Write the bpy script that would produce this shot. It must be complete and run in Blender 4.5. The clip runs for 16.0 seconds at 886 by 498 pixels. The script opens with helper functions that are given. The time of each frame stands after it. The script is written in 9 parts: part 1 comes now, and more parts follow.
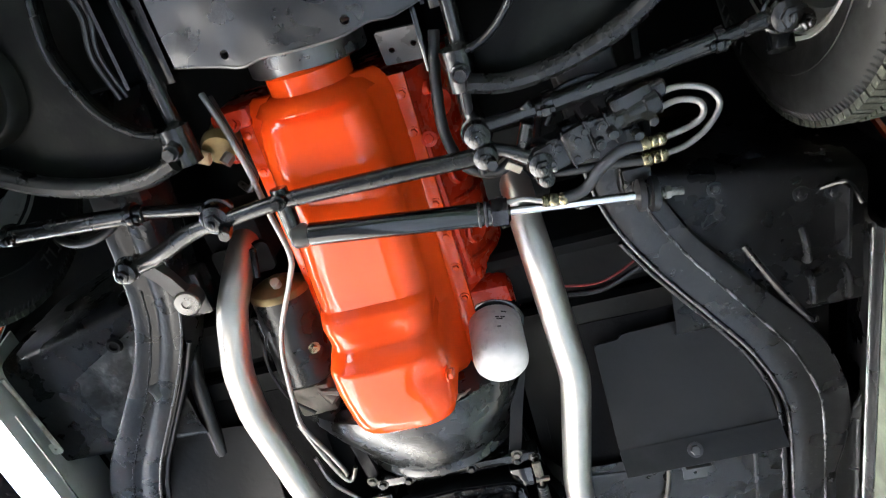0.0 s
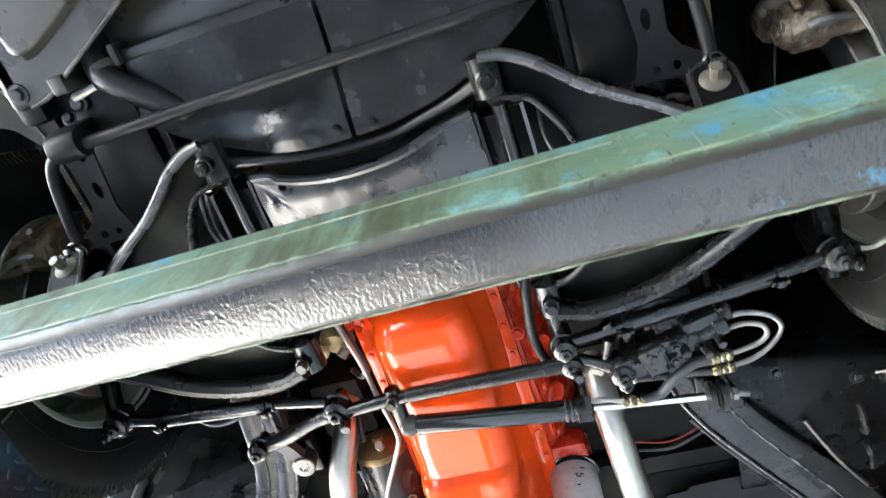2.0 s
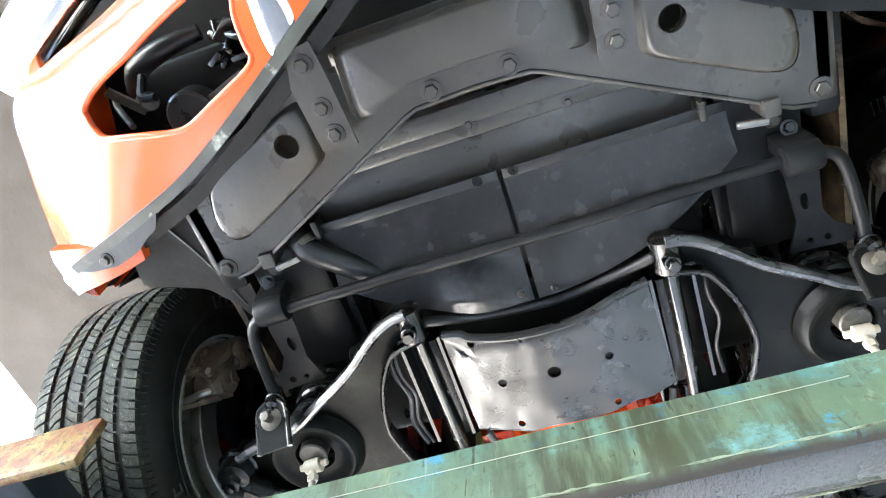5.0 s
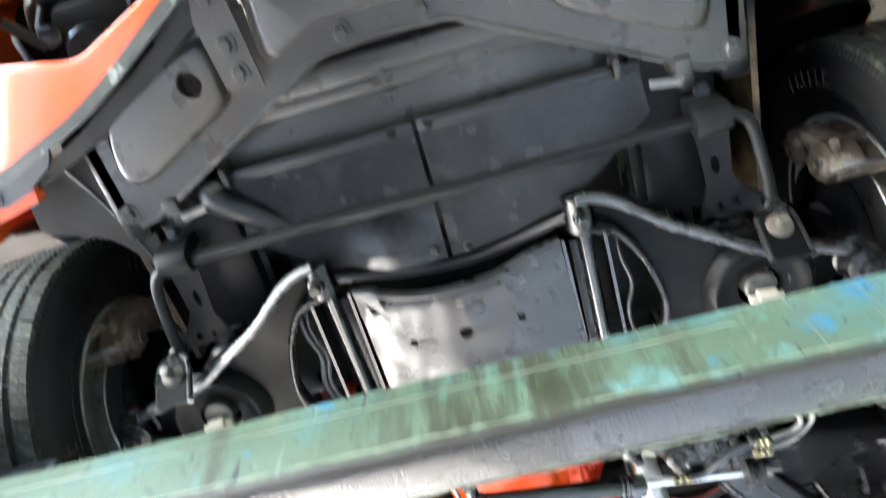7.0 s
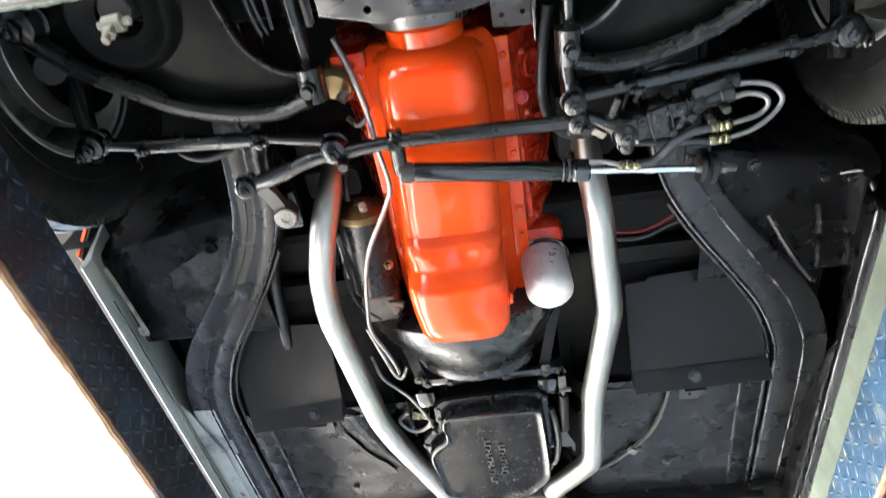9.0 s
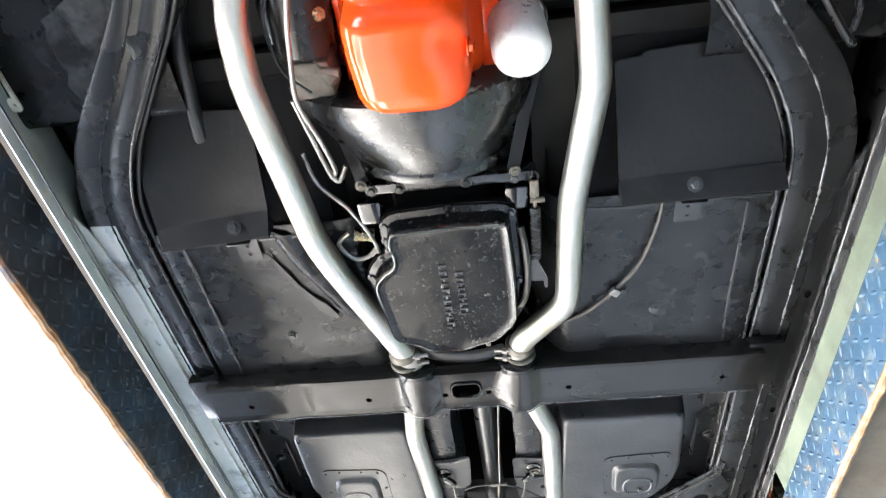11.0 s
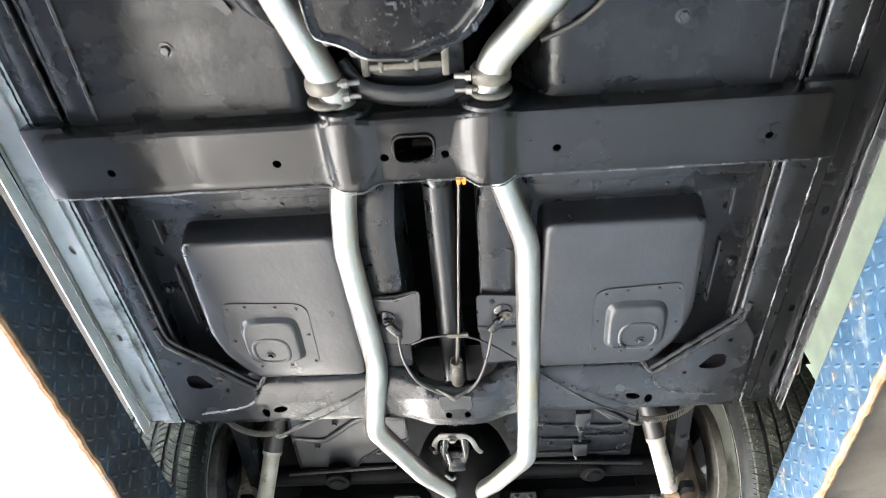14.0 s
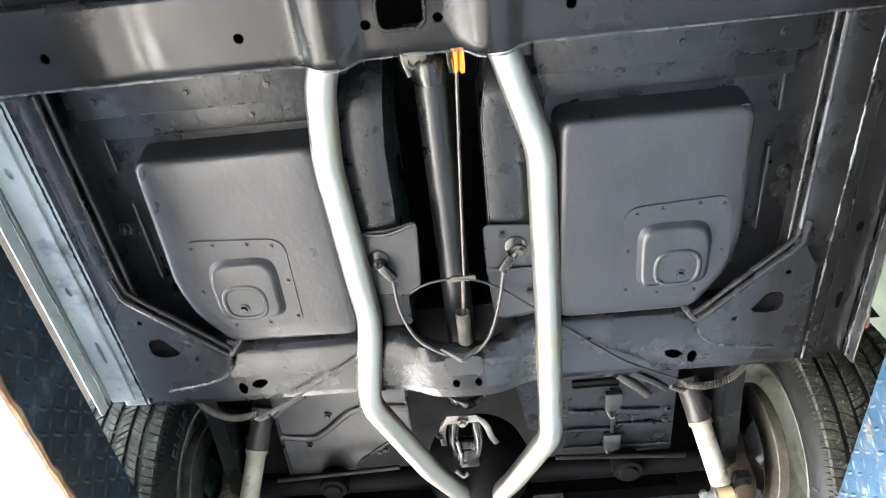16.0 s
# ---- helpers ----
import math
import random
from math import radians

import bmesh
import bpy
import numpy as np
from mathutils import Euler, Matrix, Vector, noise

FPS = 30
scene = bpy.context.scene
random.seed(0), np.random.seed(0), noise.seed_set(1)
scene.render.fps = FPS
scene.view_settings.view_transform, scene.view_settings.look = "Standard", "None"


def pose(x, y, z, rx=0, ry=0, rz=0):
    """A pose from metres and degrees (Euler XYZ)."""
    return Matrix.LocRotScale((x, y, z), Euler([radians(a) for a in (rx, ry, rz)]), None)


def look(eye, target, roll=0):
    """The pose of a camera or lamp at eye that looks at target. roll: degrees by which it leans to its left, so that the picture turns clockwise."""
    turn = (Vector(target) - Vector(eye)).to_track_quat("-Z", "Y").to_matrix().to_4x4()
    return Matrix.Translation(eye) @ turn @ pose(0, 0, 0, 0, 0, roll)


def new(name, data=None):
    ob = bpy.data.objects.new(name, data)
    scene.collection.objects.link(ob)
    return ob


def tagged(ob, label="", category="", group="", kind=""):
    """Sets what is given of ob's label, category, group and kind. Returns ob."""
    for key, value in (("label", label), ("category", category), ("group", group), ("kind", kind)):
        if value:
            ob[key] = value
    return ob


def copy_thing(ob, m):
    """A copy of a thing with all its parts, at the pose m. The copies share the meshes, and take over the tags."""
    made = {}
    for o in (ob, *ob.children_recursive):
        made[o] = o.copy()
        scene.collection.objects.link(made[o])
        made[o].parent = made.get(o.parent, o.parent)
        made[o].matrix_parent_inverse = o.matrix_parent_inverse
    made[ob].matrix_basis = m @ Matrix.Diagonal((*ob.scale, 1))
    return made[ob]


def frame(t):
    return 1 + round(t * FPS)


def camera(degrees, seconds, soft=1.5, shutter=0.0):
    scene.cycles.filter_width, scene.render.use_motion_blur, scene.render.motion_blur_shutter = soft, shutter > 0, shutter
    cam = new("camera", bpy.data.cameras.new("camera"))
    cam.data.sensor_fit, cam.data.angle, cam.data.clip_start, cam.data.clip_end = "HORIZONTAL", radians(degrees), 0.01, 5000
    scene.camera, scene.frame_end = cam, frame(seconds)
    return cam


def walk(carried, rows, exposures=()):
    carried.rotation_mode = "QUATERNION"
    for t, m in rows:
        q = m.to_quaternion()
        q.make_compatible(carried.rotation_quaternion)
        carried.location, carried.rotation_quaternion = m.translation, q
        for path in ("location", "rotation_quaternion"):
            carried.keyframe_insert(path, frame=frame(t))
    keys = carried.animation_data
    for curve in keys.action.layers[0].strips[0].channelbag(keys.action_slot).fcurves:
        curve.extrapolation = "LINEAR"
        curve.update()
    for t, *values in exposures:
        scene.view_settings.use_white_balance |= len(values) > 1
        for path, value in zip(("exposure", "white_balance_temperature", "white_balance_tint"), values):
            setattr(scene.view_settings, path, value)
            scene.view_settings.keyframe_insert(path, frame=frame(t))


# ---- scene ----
cam = camera(68.1, 16.0, soft=1.0, shutter=0.42)
METRES, EYE, TILT, LEAN, TURN = 2.75, 1.25, 61.85, -0.88, 15.46
ROWS = [
    (0.0, 0.0, 0.0, 0.0, 0.0, 0.0, -0.0),
    (0.5, -0.0062, -0.0143, 0.0228, -1.1, -0.14, 0.58),
    (1.0, -0.0222, -0.0287, 0.0524, -2.29, 0.39, -0.83),
    (1.5, -0.0305, -0.0406, 0.08, 1.5, 0.52, -2.49),
    (2.0, -0.0273, -0.0519, 0.0994, 3.52, 1.55, 0.94),
    (2.5, -0.0352, -0.0608, 0.1261, 3.84, 3.15, 0.22),
    (3.0, -0.057, -0.0785, 0.1523, 1.19, 3.52, -2.42),
    (3.5, -0.0757, -0.0927, 0.1708, -5.53, 2.33, -4.54),
    (4.0, -0.1009, -0.1005, 0.1834, -7.84, 1.0, -2.51),
    (4.5, -0.1251, -0.0987, 0.1932, -3.99, -0.17, 0.61),
    (4.7, -0.1312, -0.098, 0.1904, 1.68, -0.15, 2.8),
    (6.8, -0.1123, -0.0866, 0.1846, -1.13, 3.06, 1.48),
    (7.0, -0.1042, -0.0894, 0.1642, -1.59, 0.77, 1.05),
    (7.5, -0.0849, -0.0858, 0.1243, -1.92, -3.19, 0.33),
    (8.0, -0.0737, -0.0804, 0.0951, -2.12, -4.48, -0.4),
    (8.5, -0.0733, -0.0663, 0.0545, -2.23, -5.8, -3.28),
    (9.0, -0.0716, -0.0541, 0.0166, -2.96, -7.79, -5.62),
    (9.5, -0.0549, -0.0386, -0.0217, -3.39, -9.49, -6.21),
    (9.7, -0.0468, -0.0317, -0.0331, -3.46, -10.41, -6.05),
    (11.8, -0.012, 0.0514, -0.1747, -4.25, -10.82, -8.14),
    (12.0, -0.0019, 0.0593, -0.192, -4.48, -10.83, -8.04),
    (12.5, 0.0144, 0.0777, -0.2202, -4.9, -10.45, -7.51),
    (13.0, 0.0203, 0.0942, -0.2526, -5.11, -10.18, -7.78),
    (13.5, 0.0214, 0.1153, -0.2845, -5.2, -10.13, -9.22),
    (14.0, 0.029, 0.1315, -0.3119, -5.72, -9.44, -9.85),
    (14.5, 0.0466, 0.1505, -0.341, -5.76, -8.35, -8.2),
    (15.0, 0.0561, 0.1604, -0.3598, -5.41, -5.31, -6.79),
    (15.5, 0.0559, 0.175, -0.3827, -4.89, -4.19, -6.88),
    (16.0, 0.0582, 0.1887, -0.4089, -4.79, -3.99, -8.14),
]
walk(cam, [(t, pose(0.2375, 0, EYE, TILT, LEAN, TURN) @ pose(METRES * x, METRES * y, METRES * z, 90 + pitch, roll, yaw)) for t, x, y, z, yaw, pitch, roll in ROWS], [(0.0, 4.7), (2.0, 5.19), (3.5, 5.35), (4.7, 5.53), (7.0, 5.5), (9.0, 4.88), (12.0, 5.12), (16.0, 5.1)])

# ---- light ----
world = bpy.data.worlds.new("sky")
scene.world = world
world.use_nodes = True
_n = world.node_tree.nodes
_sky = _n.new("ShaderNodeTexSky")
_sky.sky_type, _sky.sun_disc = "NISHITA", False
_sky.sun_elevation, _sky.sun_rotation = radians(56), radians(-80)
world.node_tree.links.new(_sky.outputs[0], _n["Background"].inputs[0])
_n["Background"].inputs[1].default_value = 0.15
sun = new("sun", bpy.data.lights.new("sun", "SUN"))
sun.data.energy, sun.data.angle, sun.data.color = 5.0, radians(0.5), (1.0, 0.96, 0.9)
sun.matrix_world = look((-6.8, -1.2, 10.3), (0, 0, 0))


# ---- materials ----
def nodes(name, rough=0.5, metal=0.0, coat=0.0):
    m = bpy.data.materials.new(name)
    m.use_nodes = True
    nt = m.node_tree
    b = nt.nodes["Principled BSDF"]
    b.inputs["Roughness"].default_value = rough
    b.inputs["Metallic"].default_value = metal
    b.inputs["Coat Weight"].default_value = coat
    b.inputs["Coat Roughness"].default_value = 0.06
    tc = nt.nodes.new("ShaderNodeTexCoord")
    return m, nt, b, tc.outputs["Object"]


def noise_tex(nt, vec, scale, detail=4.0, rough=0.55, stretch=None):
    if stretch:
        mp = nt.nodes.new("ShaderNodeMapping")
        mp.inputs["Scale"].default_value = stretch
        nt.links.new(vec, mp.inputs[0])
        vec = mp.outputs[0]
    n = nt.nodes.new("ShaderNodeTexNoise")
    n.inputs["Scale"].default_value, n.inputs["Detail"].default_value = scale, detail
    n.inputs["Roughness"].default_value = rough
    nt.links.new(vec, n.inputs["Vector"])
    return n.outputs["Fac"]


def ramp(nt, fac, stops):
    r = nt.nodes.new("ShaderNodeValToRGB")
    r.color_ramp.elements[0].position, r.color_ramp.elements[1].position = stops[0][0], stops[-1][0]
    r.color_ramp.elements[0].color = (*stops[0][1], 1)
    r.color_ramp.elements[1].color = (*stops[-1][1], 1)
    for p, c in stops[1:-1]:
        r.color_ramp.elements.new(p).color = (*c, 1)
    nt.links.new(fac, r.inputs[0])
    return r.outputs[0]


def mixc(nt, fac, a, b):
    x = nt.nodes.new("ShaderNodeMix")
    x.data_type = "RGBA"
    nt.links.new(fac, x.inputs[0])
    for sock, v in ((x.inputs[6], a), (x.inputs[7], b)):
        if isinstance(v, tuple):
            sock.default_value = (*v, 1)
        else:
            nt.links.new(v, sock)
    return x.outputs[2]


def step(nt, fac, lo, hi, a=0.0, b=1.0):
    r = nt.nodes.new("ShaderNodeMapRange")
    for k, v in zip((1, 2, 3, 4), (lo, hi, a, b)):
        r.inputs[k].default_value = v
    nt.links.new(fac, r.inputs[0])
    return r.outputs[0]


def bump(nt, b, height, strength=0.3, dist=0.002, under=None):
    u = nt.nodes.new("ShaderNodeBump")
    u.inputs["Strength"].default_value, u.inputs["Distance"].default_value = strength, dist
    nt.links.new(height, u.inputs["Height"])
    if under is not None:
        nt.links.new(under, u.inputs["Normal"])
    nt.links.new(u.outputs[0], b.inputs["Normal"])
    return u.outputs[0]


def paint(name, c1, c2, scale=9.0, rough=(0.3, 0.5), metal=0.0, grain=180.0, bumps=0.25, dist=0.0012, coat=0.0, stain=None, stain_at=(0.56, 0.7), stain_scale=5.0, wave=0.0, spec=0.5, speck=None, speck_at=(0.69, 0.73), speck_scale=120):
    """A coat of paint or bare surface: two tones in patches, uneven gloss, fine grain; perhaps stains, scuffs and sheet waviness."""
    m, nt, b, v = nodes(name, rough[0], metal, coat)
    b.inputs["Specular IOR Level"].default_value = spec
    big, fine = noise_tex(nt, v, scale), noise_tex(nt, v, grain, 3.0)
    col = mixc(nt, step(nt, big, 0.35, 0.65), c1, c2)
    if stain:
        col = mixc(nt, step(nt, noise_tex(nt, v, stain_scale, 6.0, 0.65), *stain_at), col, stain)
    if speck:
        col = mixc(nt, step(nt, noise_tex(nt, v, speck_scale, 6.0, 0.72), *speck_at), col, speck)
    nt.links.new(col, b.inputs["Base Color"])
    nt.links.new(step(nt, noise_tex(nt, v, scale * 2.7, 5.0), 0.3, 0.7, *rough), b.inputs["Roughness"])
    under = None
    if wave:
        under = bump(nt, b, noise_tex(nt, v, 7.0, 1.0), 1.0, wave)
        under = bump(nt, b, noise_tex(nt, v, 24.0, 2.0), 1.0, wave * 0.2, under)
    bump(nt, b, fine, bumps, dist, under)
    return m


BLACK = paint("chassis_black_paint", (0.006, 0.0062, 0.0066), (0.0105, 0.0108, 0.0115), 5, (0.13, 0.3), grain=55, bumps=0.3, dist=0.0016, wave=0.004, spec=0.4, stain=(0.016, 0.0155, 0.0145), stain_at=(0.6, 0.74), speck=(0.07, 0.07, 0.068), speck_at=(0.69, 0.74))
GLOSS = paint("gloss_black_paint", (0.004, 0.0043, 0.0047), (0.008, 0.0083, 0.009), 8, (0.06, 0.17), grain=45, bumps=0.08, coat=0.5, wave=0.0022, spec=0.7, stain=(0.012, 0.012, 0.012), speck=(0.05, 0.05, 0.05), speck_at=(0.72, 0.76))
SATIN = paint("satin_black_undercoat", (0.017, 0.0178, 0.019), (0.026, 0.027, 0.029), 5, (0.26, 0.44), grain=110, bumps=0.35, dist=0.0014, wave=0.004, spec=0.6, stain=(0.034, 0.034, 0.034), stain_at=(0.54, 0.76), stain_scale=9, speck=(0.06, 0.06, 0.06), speck_at=(0.7, 0.75))
GREYSTEEL = paint("dusty_dark_grey_steel", (0.03, 0.0275, 0.0242), (0.047, 0.0433, 0.0375), 6, (0.24, 0.4), grain=110, bumps=0.24, wave=0.004, stain=(0.052, 0.037, 0.0255), stain_at=(0.57, 0.74), speck=(0.016, 0.015, 0.014), speck_at=(0.68, 0.73))
FIBRE = paint("black_fibreglass", (0.016, 0.0168, 0.018), (0.023, 0.0242, 0.026), 4, (0.2, 0.34), grain=95, bumps=0.4, dist=0.0014, wave=0.006, spec=0.62, speck=(0.055, 0.055, 0.055), speck_at=(0.7, 0.76))
# near-black colour holds the shade of the voids between parts
DARKVOID = paint("dull_black_void_shade", (0.006, 0.006, 0.0056), (0.0105, 0.0105, 0.0098), 4, (0.6, 0.8), grain=70, bumps=0.4, spec=0.15, stain=(0.022, 0.018, 0.013), stain_at=(0.62, 0.78))
ORANGE = paint("orange_engine_enamel", (0.74, 0.06, 0.006), (0.8, 0.073, 0.008), 10, (0.05, 0.11), grain=50, bumps=0.03, wave=0.003, spec=0.4)
BODY = paint("orange_body_paint", (0.58, 0.073, 0.012), (0.63, 0.084, 0.014), 3, (0.15, 0.24), grain=300, bumps=0.03, coat=0.4, wave=0.002)
STEEL = paint("bare_steel", (0.32, 0.31, 0.295), (0.2, 0.19, 0.175), 14, (0.3, 0.48), 0.85, grain=260, bumps=0.08, stain=(0.1, 0.085, 0.065), stain_at=(0.57, 0.68), stain_scale=25)
CHROME = paint("polished_chrome", (0.8, 0.8, 0.8), (0.74, 0.74, 0.74), 9, (0.06, 0.14), 1.0, grain=300, bumps=0.04)
BRASS = paint("dull_plated_brass", (0.3, 0.27, 0.17), (0.2, 0.175, 0.1), 40, (0.2, 0.36), 0.9, grain=200, bumps=0.2, stain=(0.06, 0.052, 0.035), stain_at=(0.55, 0.68), stain_scale=50)
RUSTY = paint("rusty_cast_iron", (0.07, 0.05, 0.034), (0.14, 0.103, 0.068), 22, (0.3, 0.6), grain=180, bumps=0.6, stain=(0.38, 0.33, 0.25), stain_at=(0.53, 0.64), stain_scale=18, speck=(0.03, 0.022, 0.016), speck_at=(0.64, 0.7))
RUBBER = paint("tyre_rubber", (0.009, 0.009, 0.0086), (0.015, 0.015, 0.0142), 12, (0.42, 0.62), grain=220, bumps=0.3, spec=0.22, stain=(0.02, 0.0205, 0.018), stain_at=(0.55, 0.75), stain_scale=9)
TREADM = paint("dusty_olive_tread", (0.02, 0.0215, 0.017), (0.038, 0.041, 0.032), 10, (0.6, 0.85), grain=200, bumps=0.6, dist=0.0025, spec=0.25, stain=(0.08, 0.082, 0.063), stain_at=(0.5, 0.7), stain_scale=32, speck=(0.17, 0.17, 0.14), speck_at=(0.59, 0.66), speck_scale=150)
# block red is darker than the sump's: its shadow is put into the paint
BLOCKRED = paint("shaded_orange_red_casting", (0.46, 0.026, 0.007), (0.56, 0.036, 0.009), 14, (0.18, 0.34), grain=70, bumps=0.5, dist=0.002, wave=0.003, spec=0.4, stain=(0.2, 0.014, 0.006), stain_at=(0.6, 0.75), stain_scale=14)
TUNNELM = paint("rough_black_tunnel_coating", (0.008, 0.0085, 0.0094), (0.013, 0.0137, 0.0148), 7, (0.22, 0.42), grain=48, bumps=0.6, dist=0.0025, spec=0.45, stain=(0.02, 0.021, 0.0225), stain_at=(0.52, 0.8), stain_scale=16)
# pale weld colour imitates broken highlights along the right seam
WELDM = paint("highlight_toned_weld", (0.16, 0.162, 0.165), (0.26, 0.262, 0.265), 30, (0.3, 0.5), 0.5, grain=150, bumps=0.4, stain=(0.014, 0.014, 0.014), stain_at=(0.46, 0.53), stain_scale=28)
PULLEYM = paint("dull_machined_steel", (0.12, 0.118, 0.115), (0.17, 0.167, 0.162), 12, (0.24, 0.38), 0.8, grain=240, bumps=0.1, stain=(0.05, 0.047, 0.043), stain_scale=14)
SHAFTM = paint("smooth_gloss_black_shaft", (0.0075, 0.0078, 0.0084), (0.0105, 0.0108, 0.0115), 5, (0.26, 0.38), grain=70, bumps=0.1, spec=0.5, stain=(0.018, 0.018, 0.018), stain_at=(0.64, 0.76), stain_scale=6)
ARMWEB = paint("dull_black_arm_web", (0.0032, 0.0034, 0.0033), (0.006, 0.0064, 0.0058), 9, (0.26, 0.42), grain=80, bumps=0.35, wave=0.004, spec=0.11, stain=(0.013, 0.0145, 0.011), stain_at=(0.52, 0.7), stain_scale=7)
FOOTM = paint("flat_black_footwell_paint", (0.0065, 0.0067, 0.007), (0.0095, 0.0098, 0.0102), 4, (0.36, 0.55), grain=95, bumps=0.4, dist=0.0014, wave=0.006, spec=0.22, stain=(0.016, 0.016, 0.016), stain_at=(0.58, 0.75), speck=(0.04, 0.04, 0.04), speck_at=(0.72, 0.77))
LINERM = paint("dust_dulled_liner", (0.02, 0.0185, 0.016), (0.034, 0.031, 0.027), 7, (0.55, 0.75), grain=90, bumps=0.4, dist=0.0016, wave=0.003, spec=0.25, stain=(0.05, 0.046, 0.039), stain_at=(0.55, 0.75), stain_scale=16)
XPAN = paint("polished_black_crossmember_plate", (0.0045, 0.0047, 0.005), (0.0085, 0.0088, 0.0093), 9, (0.22, 0.38), grain=45, bumps=0.2, wave=0.003, spec=0.8, stain=(0.014, 0.014, 0.014), speck=(0.1, 0.1, 0.1), speck_at=(0.7, 0.74))
KICKM = paint("brushed_semi_gloss_black", (0.012, 0.0124, 0.0132), (0.019, 0.0196, 0.021), 6, (0.15, 0.32), grain=80, bumps=0.35, dist=0.0016, wave=0.005, spec=0.6, stain=(0.03, 0.03, 0.03), stain_at=(0.55, 0.76), stain_scale=12, speck=(0.11, 0.11, 0.11), speck_at=(0.69, 0.74))
GREASY = paint("greasy_black_steel", (0.0045, 0.0045, 0.0043), (0.009, 0.0088, 0.0082), 16, (0.15, 0.3), grain=110, bumps=0.35, dist=0.0016, wave=0.0012, spec=0.55, coat=0.15, stain=(0.02, 0.019, 0.0155), stain_at=(0.56, 0.72), stain_scale=18, speck=(0.13, 0.125, 0.11), speck_at=(0.7, 0.76))
XMBLACK = paint("smooth_black_crossmember_paint", (0.0068, 0.0065, 0.0062), (0.0105, 0.0101, 0.0097), 5, (0.14, 0.3), grain=60, bumps=0.2, dist=0.0012, wave=0.0016, spec=0.4, speck=(0.1, 0.1, 0.1), speck_at=(0.71, 0.76))
HOSE = paint("black_rubber_hose", (0.006, 0.006, 0.0063), (0.011, 0.011, 0.0115), 20, (0.3, 0.5), grain=260, bumps=0.2)
WHITE = paint("white_filter_paint", (0.46, 0.455, 0.44), (0.54, 0.53, 0.52), 40, (0.4, 0.55), grain=120, bumps=0.1, stain=(0.33, 0.32, 0.31), stain_scale=30)
CREAM = paint("dirty_cream_enamel", (0.42, 0.4, 0.34), (0.33, 0.29, 0.22), 25, (0.35, 0.55), grain=140, bumps=0.1, stain=(0.14, 0.085, 0.05), stain_at=(0.54, 0.68), stain_scale=22)
TAN = paint("tan_bushing", (0.45, 0.3, 0.16), (0.55, 0.4, 0.25), 30, (0.5, 0.7), grain=160, bumps=0.4)
GOLD = paint("zinc_yellow_plate", (0.22, 0.16, 0.07), (0.15, 0.105, 0.045), 30, (0.35, 0.55), 0.6, grain=150, bumps=0.2)
CHINM = paint("scuffed_dark_chin_metal", (0.042, 0.045, 0.039), (0.078, 0.084, 0.072), 14, (0.3, 0.5), 0.3, grain=160, bumps=0.2, stain=(0.3, 0.33, 0.28), stain_at=(0.6, 0.68), stain_scale=20)
# left rocker only: its base colour is raised to look lit from the side
TRIM = paint("dirty_lit_side_rocker_metal", (0.42, 0.43, 0.41), (0.52, 0.53, 0.5), 3, (0.34, 0.48), 0.2, grain=160, bumps=0.06, wave=0.006, stain=(0.26, 0.265, 0.245), stain_scale=6)
RIM = paint("dirty_silver_rim", (0.42, 0.435, 0.39), (0.52, 0.53, 0.48), 8, (0.26, 0.42), 0.25, grain=180, bumps=0.12, stain=(0.16, 0.15, 0.115), stain_at=(0.5, 0.68))
# blotchy paint; its dark blotches also imitate shadow gradients by the ramp
GREENWALL = paint("pale_green_wall", (0.062, 0.078, 0.057), (0.115, 0.133, 0.103), 3.0, (0.45, 0.7), grain=40, bumps=0.3, dist=0.003, stain=(0.055, 0.06, 0.048), stain_at=(0.5, 0.68), stain_scale=2.6, speck=(0.15, 0.165, 0.14), speck_at=(0.66, 0.72), speck_scale=30)
WALLM = paint("grubby_plaster", (0.24, 0.222, 0.198), (0.276, 0.258, 0.228), 1.6, (0.75, 0.9), grain=40, bumps=0.4, dist=0.004, stain=(0.16, 0.14, 0.12), stain_scale=1.2)
SLABM = paint("oil_stained_workshop_concrete", (0.06, 0.058, 0.054), (0.095, 0.092, 0.087), 1.3, (0.4, 0.7), grain=60, bumps=0.4, dist=0.003, stain=(0.03, 0.029, 0.027), stain_scale=1.9)
# pale and dark patches stand for sunlit and unlit floor in the reflections
FLOORM = paint("sun_patched_concrete", (0.5, 0.49, 0.465), (0.62, 0.61, 0.58), 1.1, (0.55, 0.8), grain=60, bumps=0.4, dist=0.003, stain=(0.1, 0.095, 0.088), stain_at=(0.47, 0.53), stain_scale=0.9)
RUST = paint("rusted_edge", (0.2, 0.1, 0.045), (0.32, 0.2, 0.12), 40, (0.6, 0.9), grain=160, bumps=0.7, stain=(0.1, 0.11, 0.14), stain_scale=20)
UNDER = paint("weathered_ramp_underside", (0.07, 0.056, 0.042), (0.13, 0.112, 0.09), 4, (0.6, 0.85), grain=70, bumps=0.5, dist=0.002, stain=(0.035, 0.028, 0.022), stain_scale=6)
YELLOW = paint("scuffed_yellow_paint", (0.26, 0.18, 0.06), (0.34, 0.26, 0.12), 12, (0.45, 0.7), grain=100, bumps=0.4, stain=(0.22, 0.09, 0.045), stain_at=(0.42, 0.56), stain_scale=26, speck=(0.07, 0.075, 0.055), speck_at=(0.54, 0.6))
ORANGEPL = paint("orange_plastic", (0.8, 0.3, 0.03), (0.75, 0.26, 0.03), 20, (0.35, 0.5), bumps=0.1)
LETTER = paint("faded_sidewall_letter", (0.05, 0.05, 0.047), (0.075, 0.075, 0.07), 30, (0.6, 0.75))
